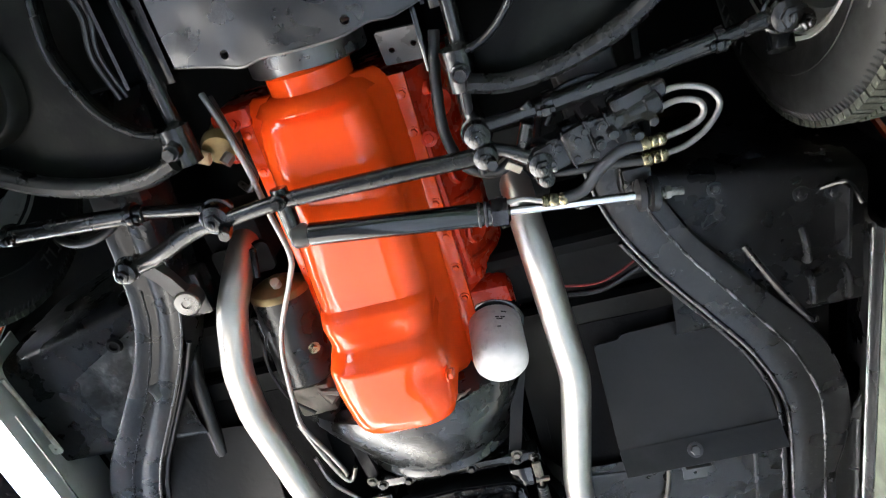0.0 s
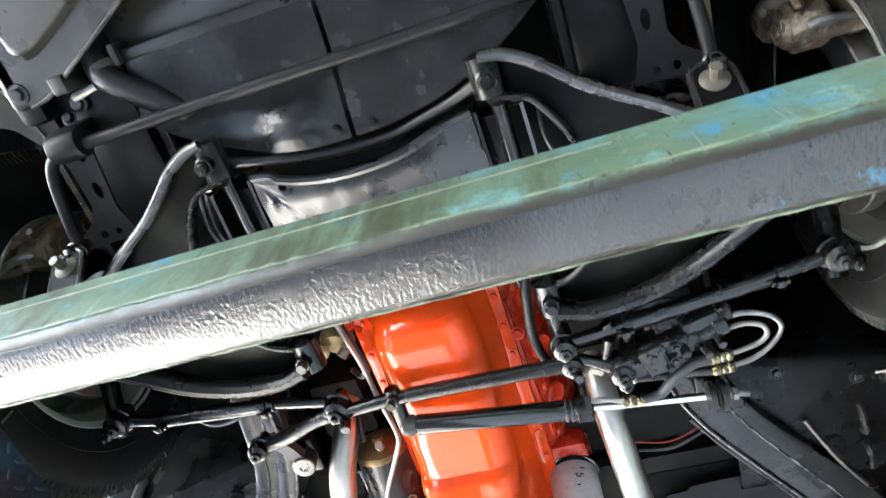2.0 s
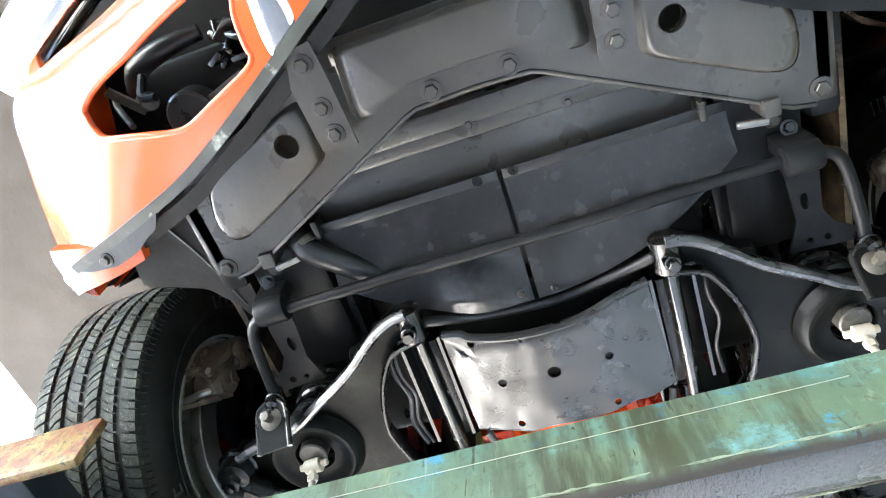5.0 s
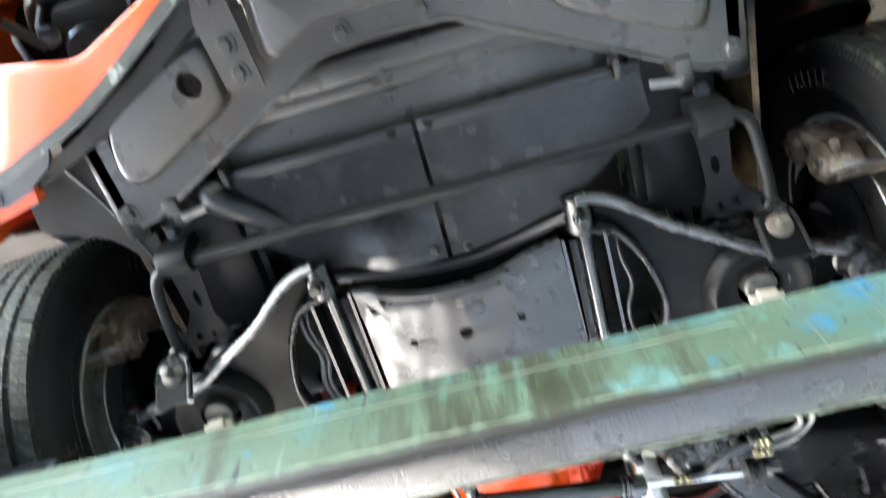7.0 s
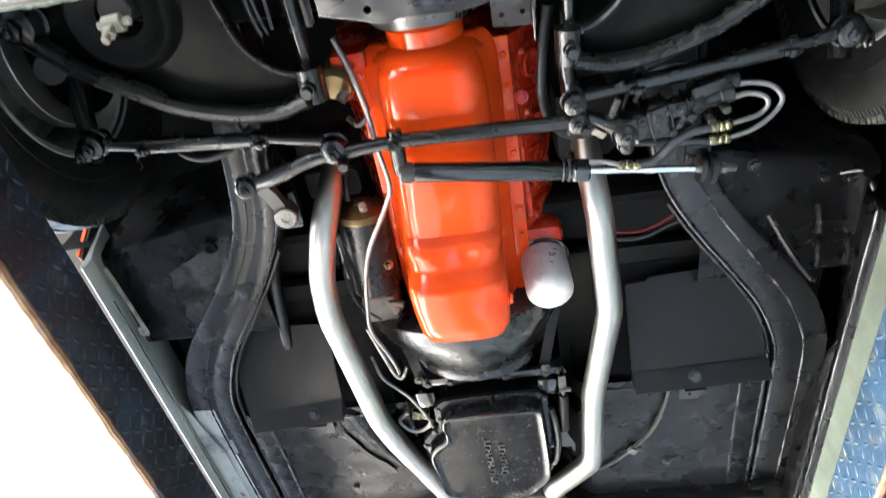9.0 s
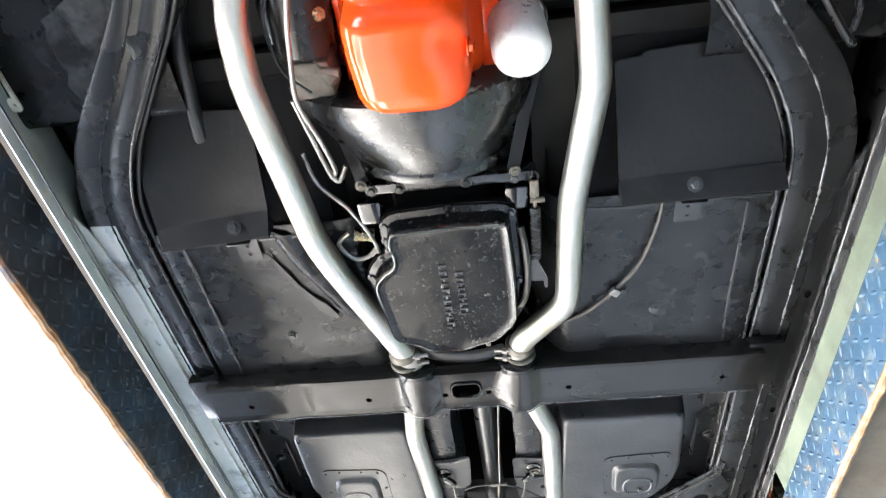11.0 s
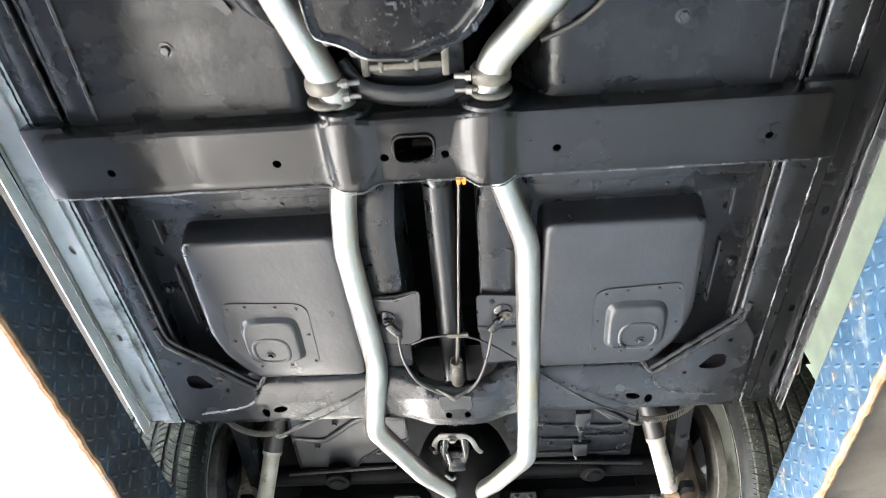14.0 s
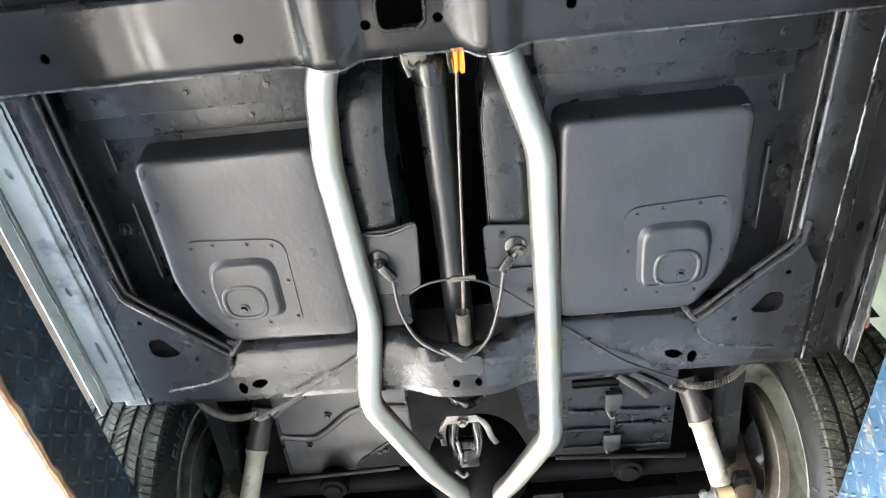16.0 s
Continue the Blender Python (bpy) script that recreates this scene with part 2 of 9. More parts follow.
PANBLACK = paint("scuffed_black_pan_paint", (0.0055, 0.0058, 0.0063), (0.009, 0.0094, 0.01), 8, (0.1, 0.22), grain=45, bumps=0.14, wave=0.0025, spec=0.32, stain=(0.013, 0.013, 0.0135), stain_at=(0.5, 0.75), stain_scale=26, speck=(0.11, 0.11, 0.112), speck_at=(0.6, 0.7), speck_scale=110)
# worn grey of the arm edges; also paints highlight lines elsewhere
SCUFF = paint("worn_grey_edge_highlight", (0.05, 0.051, 0.055), (0.14, 0.143, 0.15), 7, (0.2, 0.36), 0.5, grain=130, bumps=0.3, speck=(0.2, 0.2, 0.2))
BARECAST = paint("dirty_bare_casting", (0.072, 0.064, 0.052), (0.128, 0.116, 0.096), 26, (0.4, 0.65), 0.3, grain=150, bumps=0.5, stain=(0.03, 0.027, 0.024), stain_scale=22)
# unseen deck top, made pale so that it brightens the rails above
TREADTOP = paint("unseen_pale_deck_reflector", (0.34, 0.34, 0.32), (0.42, 0.42, 0.4), 6, (0.4, 0.6), 0.2, grain=90, bumps=0.3, stain=(0.2, 0.22, 0.24), stain_scale=8)
RUSTPANEL = paint("rust_streaked_black_panel", (0.012, 0.011, 0.0095), (0.024, 0.021, 0.017), 6, (0.5, 0.75), grain=70, bumps=0.5, dist=0.002, spec=0.25, stain=(0.2, 0.14, 0.075), stain_at=(0.43, 0.62), stain_scale=9, speck=(0.34, 0.27, 0.17), speck_at=(0.62, 0.68), speck_scale=70)
RAILP = paint("brushed_black_frame_paint", (0.008, 0.0083, 0.0088), (0.014, 0.0144, 0.0152), 5, (0.2, 0.38), grain=55, bumps=0.4, dist=0.0016, wave=0.004, spec=0.42, stain=(0.021, 0.0208, 0.02), stain_at=(0.56, 0.72), stain_scale=12, speck=(0.085, 0.085, 0.083), speck_at=(0.63, 0.7), speck_scale=75)
COVERBLK = paint("wavy_gloss_black_cover", (0.0045, 0.0047, 0.005), (0.0085, 0.0088, 0.0093), 9, (0.2, 0.34), grain=45, bumps=0.12, wave=0.003, spec=0.8, stain=(0.014, 0.014, 0.014), speck=(0.1, 0.1, 0.1), speck_at=(0.7, 0.74))
GLASSMAT = paint("grey_glass_mat", (0.05, 0.0515, 0.053), (0.1, 0.1, 0.1), 30, (0.4, 0.6), grain=150, bumps=0.7, dist=0.002, stain=(0.016, 0.016, 0.016), stain_at=(0.5, 0.62), stain_scale=18, speck=(0.2, 0.2, 0.2), speck_at=(0.66, 0.7))
# pale concrete of the slab added as a reflector
BOUNCESLAB = paint("pale_bounce_concrete", (0.56, 0.55, 0.53), (0.66, 0.65, 0.62), 1.3, (0.45, 0.7), grain=60, bumps=0.4, dist=0.003, stain=(0.36, 0.35, 0.33), stain_scale=1.9)
DARKWALL = paint("dark_brown_green_panel", (0.012, 0.0115, 0.008), (0.02, 0.018, 0.012), 2.5, (0.6, 0.8), grain=50, bumps=0.3, dist=0.002, spec=0.25, stain=(0.03, 0.022, 0.013), stain_scale=3)
ARMPAINT = paint("worn_black_arm_paint", (0.0055, 0.0058, 0.0062), (0.01, 0.0103, 0.011), 9, (0.2, 0.38), grain=80, bumps=0.3, wave=0.004, spec=0.36, stain=(0.02, 0.0195, 0.018), stain_scale=9, speck=(0.09, 0.09, 0.09), speck_at=(0.68, 0.73))
# lit copy of the ramp underside: bounce from the sunlit floor painted in
LITUNDER = paint("sunlit_toned_ramp_underside", (0.36, 0.345, 0.325), (0.46, 0.45, 0.43), 4, (0.6, 0.85), grain=70, bumps=0.5, dist=0.002, stain=(0.2, 0.13, 0.085), stain_at=(0.58, 0.7), stain_scale=7, speck=(0.14, 0.13, 0.12), speck_at=(0.62, 0.7), speck_scale=30)
CEILM = paint("smoke_stained_ceiling", (0.016, 0.0138, 0.0115), (0.024, 0.021, 0.0178), 1.6, (0.75, 0.9), grain=40, bumps=0.4, dist=0.004, spec=0.2, stain=(0.014, 0.0115, 0.0095), stain_scale=1.2)
# matt black coating, taken darker so that recesses look shaded
SHADESEAL = paint("matt_black_underseal_with_shade", (0.0034, 0.0034, 0.0036), (0.006, 0.006, 0.0063), 6, (0.5, 0.72), grain=130, bumps=0.5, wave=0.005, spec=0.07, stain=(0.01, 0.01, 0.01), stain_at=(0.6, 0.75))
# left sill and rail: brightness from the open side is put into this pale colour
LITSILL = paint("pale_lit_side_sill", (0.38, 0.388, 0.37), (0.56, 0.57, 0.545), 5, (0.28, 0.45), grain=60, bumps=0.3, dist=0.0016, wave=0.006, spec=0.6, stain=(0.13, 0.13, 0.127), stain_at=(0.54, 0.7), stain_scale=10, speck=(0.08, 0.08, 0.08), speck_at=(0.66, 0.72))
DAM = paint("grimy_black_sheet", (0.02, 0.02, 0.0202), (0.036, 0.036, 0.0362), 6, (0.14, 0.32), grain=60, bumps=0.25, wave=0.007, spec=0.65, stain=(0.075, 0.075, 0.075), stain_at=(0.5, 0.85), stain_scale=13, speck=(0.07, 0.07, 0.07), speck_at=(0.54, 0.82), speck_scale=90)
RUBBED = paint("rubbed_pale_green_edge", (0.16, 0.2, 0.13), (0.24, 0.27, 0.19), 30, (0.4, 0.6), grain=120, bumps=0.3, stain=(0.05, 0.045, 0.03), stain_at=(0.5, 0.6), stain_scale=12)
RED = paint("red_cable", (0.22, 0.02, 0.018), (0.15, 0.014, 0.012), 20, (0.4, 0.55))


def pipe_metal():
    """Aluminised tube: pale metal with lengthwise drawing marks and straw-coloured heat bands."""
    m, nt, b, v = nodes("aluminised_exhaust_steel", 0.3, 1.0)
    base = mixc(nt, noise_tex(nt, v, 26, 4.0), (0.4, 0.385, 0.35), (0.5, 0.485, 0.45))
    heat = step(nt, noise_tex(nt, v, 4.5, 2.0), 0.6, 0.72)
    nt.links.new(mixc(nt, heat, base, (0.5, 0.42, 0.24)), b.inputs["Base Color"])
    nt.links.new(step(nt, noise_tex(nt, v, 60, 5.0), 0.3, 0.7, 0.32, 0.46), b.inputs["Roughness"])
    bump(nt, b, noise_tex(nt, v, 40, 3.0, 0.5, (6, 0.4, 6)), 0.08, 0.001)
    return m


def beam_paint():
    """Old green lift paint with turquoise and blue layers showing, runs of dark oil and pale scrapes."""
    m, nt, b, v = nodes("worn_green_lift_paint", 0.35)
    sep = nt.nodes.new("ShaderNodeSeparateXYZ")
    nt.links.new(v, sep.inputs[0])
    green = mixc(nt, step(nt, noise_tex(nt, v, 7, 6.0, 0.62), 0.3, 0.7), (0.062, 0.1, 0.062), (0.105, 0.145, 0.088))
    # turquoise worn through, more of it towards the wall
    def patches(scale, rough, lo, hi, gain):
        add = nt.nodes.new("ShaderNodeMath")
        add.operation = "MULTIPLY_ADD"
        nt.links.new(step(nt, sep.outputs[0], -0.25, 0.55, 0.0, 1.0), add.inputs[0])
        add.inputs[1].default_value = gain
        nt.links.new(noise_tex(nt, v, scale, 7.0, rough, (1, 1, 1.5)), add.inputs[2])
        return step(nt, add.outputs[0], lo, hi)
    c = mixc(nt, patches(5.5, 0.68, 0.57, 0.71, 0.13), green, (0.07, 0.15, 0.13))
    c = mixc(nt, patches(9.0, 0.72, 0.6, 0.68, 0.07), c, (0.12, 0.25, 0.235))
    c = mixc(nt, patches(15.0, 0.75, 0.615, 0.67, 0.05), c, (0.04, 0.16, 0.24))
    c = mixc(nt, step(nt, noise_tex(nt, v, 34, 6.0, 0.75, (1, 1, 0.6)), 0.6, 0.68), c, (0.15, 0.18, 0.125))
    c = mixc(nt, step(nt, noise_tex(nt, v, 6.5, 6.0, 0.68, (3.6, 1, 0.45)), 0.56, 0.7), c, (0.04, 0.045, 0.024))
    c = mixc(nt, step(nt, noise_tex(nt, v, 90, 5.0, 0.7), 0.56, 0.68), c, (0.055, 0.075, 0.05))
    c = mixc(nt, step(nt, noise_tex(nt, v, 45, 4.0, 0.7, (3, 1, 0.12)), 0.62, 0.7), c, (0.16, 0.2, 0.16))
    c = mixc(nt, step(nt, noise_tex(nt, v, 30, 4.0, 0.6, (2.0, 1, 0.35)), 0.665, 0.7), c, (0.02, 0.018, 0.012))
    c = mixc(nt, step(nt, noise_tex(nt, v, 4.6, 7.0, 0.7, (2.2, 1, 0.6)), 0.63, 0.72), c, (0.2, 0.21, 0.11))
    # oil has run down over the middle of the beam
    mid = nt.nodes.new("ShaderNodeMath")
    mid.operation = "MULTIPLY"
    nt.links.new(step(nt, sep.outputs[0], -0.16, -0.02), mid.inputs[0])
    nt.links.new(step(nt, sep.outputs[0], 0.24, 0.1), mid.inputs[1])
    runs = nt.nodes.new("ShaderNodeMath")
    runs.operation = "MULTIPLY"
    nt.links.new(mid.outputs[0], runs.inputs[0])
    nt.links.new(step(nt, noise_tex(nt, v, 9.0, 5.0, 0.6, (3.0, 1, 0.5)), 0.42, 0.56), runs.inputs[1])
    c = mixc(nt, runs.outputs[0], c, (0.032, 0.036, 0.017))
    c = mixc(nt, step(nt, noise_tex(nt, v, 60, 4.0, 0.6, (1, 1, 0.5)), 0.68, 0.71), c, (0.012, 0.012, 0.01))
    # the lower fold is darker, with an uneven upper limit
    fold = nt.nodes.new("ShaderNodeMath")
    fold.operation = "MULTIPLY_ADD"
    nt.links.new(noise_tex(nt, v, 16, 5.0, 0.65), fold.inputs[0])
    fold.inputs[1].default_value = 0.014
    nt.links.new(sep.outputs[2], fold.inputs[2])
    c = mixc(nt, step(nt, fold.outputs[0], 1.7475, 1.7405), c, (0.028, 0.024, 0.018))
    nt.links.new(c, b.inputs["Base Color"])
    nt.links.new(step(nt, noise_tex(nt, v, 22, 6.0, 0.65), 0.3, 0.7, 0.34, 0.62), b.inputs["Roughness"])
    under = bump(nt, b, noise_tex(nt, v, 9, 4.0), 1.0, 0.004)
    bump(nt, b, noise_tex(nt, v, 85, 5.0, 0.65), 0.4, 0.0015, under)
    return m


def grease():
    """Black-brown oily grime with beads and smears, some blue paint wearing through."""
    m, nt, b, v = nodes("oily_grime", 0.2, 0.0, 0.5)
    b.inputs["Specular IOR Level"].default_value = 0.8
    c = mixc(nt, step(nt, noise_tex(nt, v, 8, 5.0), 0.35, 0.65), (0.012, 0.011, 0.01), (0.026, 0.024, 0.021))
    sep = nt.nodes.new("ShaderNodeSeparateXYZ")
    nt.links.new(v, sep.inputs[0])
    add = nt.nodes.new("ShaderNodeMath")
    add.operation = "MULTIPLY_ADD"
    nt.links.new(step(nt, sep.outputs[0], 0.05, 0.45, 0.0, 1.0), add.inputs[0])
    add.inputs[1].default_value = 0.1
    nt.links.new(noise_tex(nt, v, 11, 7.0, 0.7), add.inputs[2])
    c = mixc(nt, step(nt, add.outputs[0], 0.65, 0.72), c, (0.035, 0.12, 0.19))
    nt.links.new(c, b.inputs["Base Color"])
    nt.links.new(step(nt, noise_tex(nt, v, 9, 5.0), 0.35, 0.65, 0.14, 0.32), b.inputs["Roughness"])
    under = bump(nt, b, noise_tex(nt, v, 30, 2.0, 0.5), 1.0, 0.0005)
    bump(nt, b, noise_tex(nt, v, 260, 2.0, 0.5, (1, 0.8, 1)), 1.0, 0.0013, under)
    return m


def blue_plate(name="worn_blue_tread_plate", oil=0.0, k=1.0):
    """Blue tread plate; oil is how far dark grime and painted shade spread over it."""
    m, nt, b, v = nodes(name, 0.4)
    c = mixc(nt, step(nt, noise_tex(nt, v, 7, 5.0), 0.35, 0.65), (0.031 * k, 0.085 * k, 0.155 * k), (0.05 * k, 0.123 * k, 0.212 * k))
    c = mixc(nt, step(nt, noise_tex(nt, v, 22, 6.0, 0.7), 0.54, 0.63), c, (0.1, 0.12, 0.13))
    c = mixc(nt, step(nt, noise_tex(nt, v, 60, 6.0, 0.75), 0.6, 0.66), c, (0.02, 0.06, 0.12))
    c = mixc(nt, step(nt, noise_tex(nt, v, 38, 5.0, 0.7), 0.61, 0.68), c, (0.2, 0.12, 0.06))
    c = mixc(nt, step(nt, noise_tex(nt, v, 28, 4.0, 0.7, (1, 0.5, 1)), 0.69, 0.72), c, (0.42, 0.45, 0.46))
    if oil:
        c = mixc(nt, step(nt, noise_tex(nt, v, 10, 7.0, 0.72), 0.6 - oil, 0.78 - oil), c, (0.01, 0.016, 0.022))
    nt.links.new(c, b.inputs["Base Color"])
    nt.links.new(step(nt, noise_tex(nt, v, 25, 4.0), 0.3, 0.7, 0.38, 0.62), b.inputs["Roughness"])
    bump(nt, b, noise_tex(nt, v, 90, 4.0), 0.3, 0.0015)
    return m


# left plate: oil stains plus a darker base for its shaded side
BLUEDARK = blue_plate("oily_shaded_blue_tread_plate", 0.24, 0.4)
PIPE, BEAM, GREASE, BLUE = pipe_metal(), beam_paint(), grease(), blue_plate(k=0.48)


# ---- mesh tools ----
def spline(pts, n=6):
    """A smooth curve through the points."""
    P = [Vector(p) for p in pts]
    if len(P) < 3:
        return P
    Q = [2 * P[0] - P[1], *P, 2 * P[-1] - P[-2]]
    out = []
    for i in range(1, len(Q) - 2):
        a, b, c, d = Q[i - 1:i + 3]
        for k in range(n):
            t = k / n
            out.append(0.5 * (2 * b + (c - a) * t + (2 * a - 5 * b + 4 * c - d) * t * t + (3 * b - a - 3 * c + d) * t ** 3))
    return out + [P[-1]]


def rings(bm, loops, closed=True, caps=True):
    """Skin between rings of points."""
    vs = [[bm.verts.new(p) for p in ring] for ring in loops]
    n = len(vs[0])
    for a, b in zip(vs, vs[1:]):
        for i in range(n if closed else n - 1):
            j = (i + 1) % n
            bm.faces.new((a[i], a[j], b[j], b[i]))
    if caps and closed:
        bm.faces.new(vs[0][::-1])
        bm.faces.new(vs[-1])
    return vs


def tube(bm, pts, r, n=12, smooth=6, flat=1.0):
    """A round bar or pipe along a path; r a radius or one for each point; flat squeezes it upright."""
    P = spline(pts, smooth) if smooth else [Vector(p) for p in pts]
    if isinstance(r, (list, tuple)):
        R = np.interp(np.linspace(0, len(r) - 1, len(P)), range(len(r)), r)
    else:
        R = [r] * len(P)
    loops, side = [], None
    for i, p in enumerate(P):
        d = (P[min(i + 1, len(P) - 1)] - P[max(i - 1, 0)]).normalized()
        if side is None:
            side = d.cross(Vector((0, 0, 1)) if abs(d.z) < 0.9 else Vector((1, 0, 0))).normalized()
        side = (side - d * side.dot(d)).normalized()
        up = side.cross(d)
        loops.append([p + (side * math.cos(a) + up * math.sin(a) * flat) * R[i] for a in (2 * math.pi * k / n for k in range(n))])
    rings(bm, loops)
    return bm


def sweep(bm, pts, profile):
    """A bar whose profile of (side, up) pairs goes along a level path."""
    P = [Vector(p) for p in pts]
    loops = []
    for i, p in enumerate(P):
        d = (P[min(i + 1, len(P) - 1)] - P[max(i - 1, 0)])
        d.z = 0
        d.normalize()
        s = Vector((d.y, -d.x, 0))
        loops.append([p + s * u + Vector((0, 0, v)) for u, v in profile])
    rings(bm, loops)
    return bm


def box(bm, x, y, z, bevel=0.0, m=None, seg=2):
    vs = [bm.verts.new((a, b, c)) for c in z for b in y for a in x]
    fs = [bm.faces.new([vs[i] for i in f]) for f in ((0, 2, 3, 1), (4, 5, 7, 6), (0, 1, 5, 4), (2, 6, 7, 3), (0, 4, 6, 2), (1, 3, 7, 5))]
    if bevel:
        es = list({e for f in fs for e in f.edges})
        got = bmesh.ops.bevel(bm, geom=es, offset=bevel, segments=seg, profile=0.5, affect="EDGES")
        vs = list({v for f in got["faces"] for v in f.verts} | {v for v in vs if v.is_valid})
    if m is not None:
        for v in vs:
            if v.is_valid:
                v.co = m @ v.co
    return bm


def lathe(bm, profile, n=24, m=None, whole=True):
    """Turns (radius, height) pairs about z, then lays them by m."""
    m = m or Matrix()
    loops = [[m @ Vector((max(r, 1e-5) * math.cos(a), max(r, 1e-5) * math.sin(a), h)) for a in (2 * math.pi * k / n for k in range(n))] for r, h in profile]
    rings(bm, loops, caps=whole)
    return bm


def along(a, b):
    """The frame whose z runs from a to b."""
    a, b = Vector(a), Vector(b)
    return Matrix.Translation(a) @ (b - a).to_track_quat("Z", "Y").to_matrix().to_4x4()


def rod(bm, a, b, r, n=16, r2=None, lip=0.1):
    L = (Vector(b) - Vector(a)).length
    e = min(r, L) * lip
    q = r2 or r
    return lathe(bm, [(r - e, 0), (r, e), (q, L - e), (q - e, L)], n, along(a, b))


def plate(bm, outline, holes=(), thick=0.003, m=None, curve=None):
    """A flat sheet with holes, its lower face at 0; curve maps every point."""
    m = m or Matrix()
    edges = []
    for loop in (outline, *holes):
        vs = [bm.verts.new((*p, 0)) for p in loop]
        edges += [bm.edges.new((a, b)) for a, b in zip(vs, vs[1:] + vs[:1])]
    fs = bmesh.ops.triangle_fill(bm, edges=edges, use_beauty=True, normal=(0, 0, -1))
    faces = [g for g in fs["geom"] if isinstance(g, bmesh.types.BMFace)]
    ext = bmesh.ops.extrude_face_region(bm, geom=faces)
    up = [g for g in ext["geom"] if isinstance(g, bmesh.types.BMVert)]
    for v in up:
        v.co.z += thick
    allv = {v for f in faces for v in f.verts} | set(up)
    for v in allv:
        v.co = m @ (curve(v.co) if curve else v.co)
    return bm


def ring2(x, y, r, n=14, sx=1.0, sy=1.0, turn=0.0):
    c, s = math.cos(turn), math.sin(turn)
    return [(x + c * r * sx * math.cos(a) - s * r * sy * math.sin(a), y + s * r * sx * math.cos(a) + c * r * sy * math.sin(a)) for a in (2 * math.pi * k / n for k in range(n))]


def rounded(x0, x1, y0, y1, r, n=4):
    out = []
    for cx, cy, a0 in ((x1 - r, y1 - r, 0), (x0 + r, y1 - r, 90), (x0 + r, y0 + r, 180), (x1 - r, y0 + r, 270)):
        out += [(cx + r * math.cos(radians(a0 + 90 * k / n)), cy + r * math.sin(radians(a0 + 90 * k / n))) for k in range(n + 1)]
    return out


def corners(pts, d=0.02, n=4):
    """A closed outline in the plane with its corners rounded."""
    P = [Vector(p) for p in pts]
    out = []
    for i, b in enumerate(P):
        a, c = P[i - 1], P[(i + 1) % len(P)]
        u, v = b + (a - b).normalized() * min(d, (a - b).length * 0.45), b + (c - b).normalized() * min(d, (c - b).length * 0.45)
        out += [u.lerp(b, k / n).lerp(b.lerp(v, k / n), k / n) for k in range(n + 1)]
    return [(p.x, p.y) for p in out]


def bm_new():
    return bmesh.new()


def link_mesh(name, bm, mats, smooth=38):
    bmesh.ops.recalc_face_normals(bm, faces=bm.faces)
    me = bpy.data.meshes.new(name)
    bm.to_mesh(me)
    bm.free()
    for mt in (mats if isinstance(mats, (list, tuple)) else [mats]):
        me.materials.append(mt)
    if smooth:
        me.shade_smooth()
        me.set_sharp_from_angle(angle=radians(smooth))
    return me


def thing(name, at, label, category, group="", kind=""):
    ob = new(name)
    ob.empty_display_size = 0.05
    ob.location = at
    return tagged(ob, label, category, group, kind)


def part(name, bm, mat, parent, label="", smooth=38):
    """One mesh, drawn in world metres, under a thing or a part."""
    ob = new(name, link_mesh(name, bm, mat, smooth))
    ob.parent = parent
    if parent.parent is None:
        ob.location = -Vector(parent.location)
    return tagged(ob, label)


def solo(name, bm, mat, label, category, group="", kind="", smooth=38):
    return tagged(new(name, link_mesh(name, bm, mat, smooth)), label, category, group, kind)


BOLTS = {}


def bolt(parent, at, way=(0, 0, -1), r=0.009, mat=None, name="bolt"):
    """A hexagon bolt head on its washer, facing way."""
    mat = mat or BLACK
    key = (round(r, 4), mat.name)
    if key not in BOLTS:
        bm = bm_new()
        lathe(bm, [(r * 1.5, 0), (r * 1.5, r * 0.22), (r * 1.1, r * 0.26)], 16)
        lathe(bm, [(r, r * 0.2), (r, r * 0.85), (r * 0.86, r), (r * 0.45, r * 1.02)], 6)
        BOLTS[key] = link_mesh("bolt", bm, mat, 30)
    ob = new(name, BOLTS[key])
    ob.parent = parent
    base = Vector(parent.location) if parent.parent is None else Vector()
    ob.matrix_basis = Matrix.Translation(Vector(at) - base) @ Vector(way).to_track_quat("Z", "Y").to_matrix().to_4x4()
    return ob


def bead(bm, pts, r=0.004, step_len=0.007):
    """A lumpy weld bead along a path."""
    P = spline(pts, 8)
    out, acc = [P[0]], 0.0
    for a, b in zip(P, P[1:]):
        k = max(1, int((b - a).length / step_len))
        out += [a.lerp(b, (i + 1) / k) for i in range(k)]
    R = [r * random.uniform(0.55, 1.35) for _ in out]
    out = [p + Vector((random.uniform(-1, 1), random.uniform(-1, 1), 0)) * r * 0.35 for p in out]
    return tube(bm, out, R, 6, 0)


# ---- the garage ----
def setting(name, x, y, z, mat, label, bevel=0.0):
    return solo(name, box(bm_new(), x, y, z, bevel), mat, label, name.split("_")[0], kind="structure", smooth=0)


setting("ground", (-60, 60), (-60, 60), (-0.2, 0.0), FLOORM, "grey concrete workshop floor with sunlit and unlit patches painted in")
setting("workshop_floor", (-1.5, 1.75), (-5, 8.2), (0, 0.006), SLABM, "oil-stained workshop concrete slab")
# added slab: lifts reflections and fill on the right half of the underbody
setting("floor_wall_side", (0.12, 1.74), (-2.2, 4.6), (0.006, 0.011), BOUNCESLAB, "added pale slab bouncing light onto the car's right side")
setting("wall_east", (1.75, 1.95), (-5, 8), (0, 4.6), GREENWALL, "pale green plastered workshop wall")
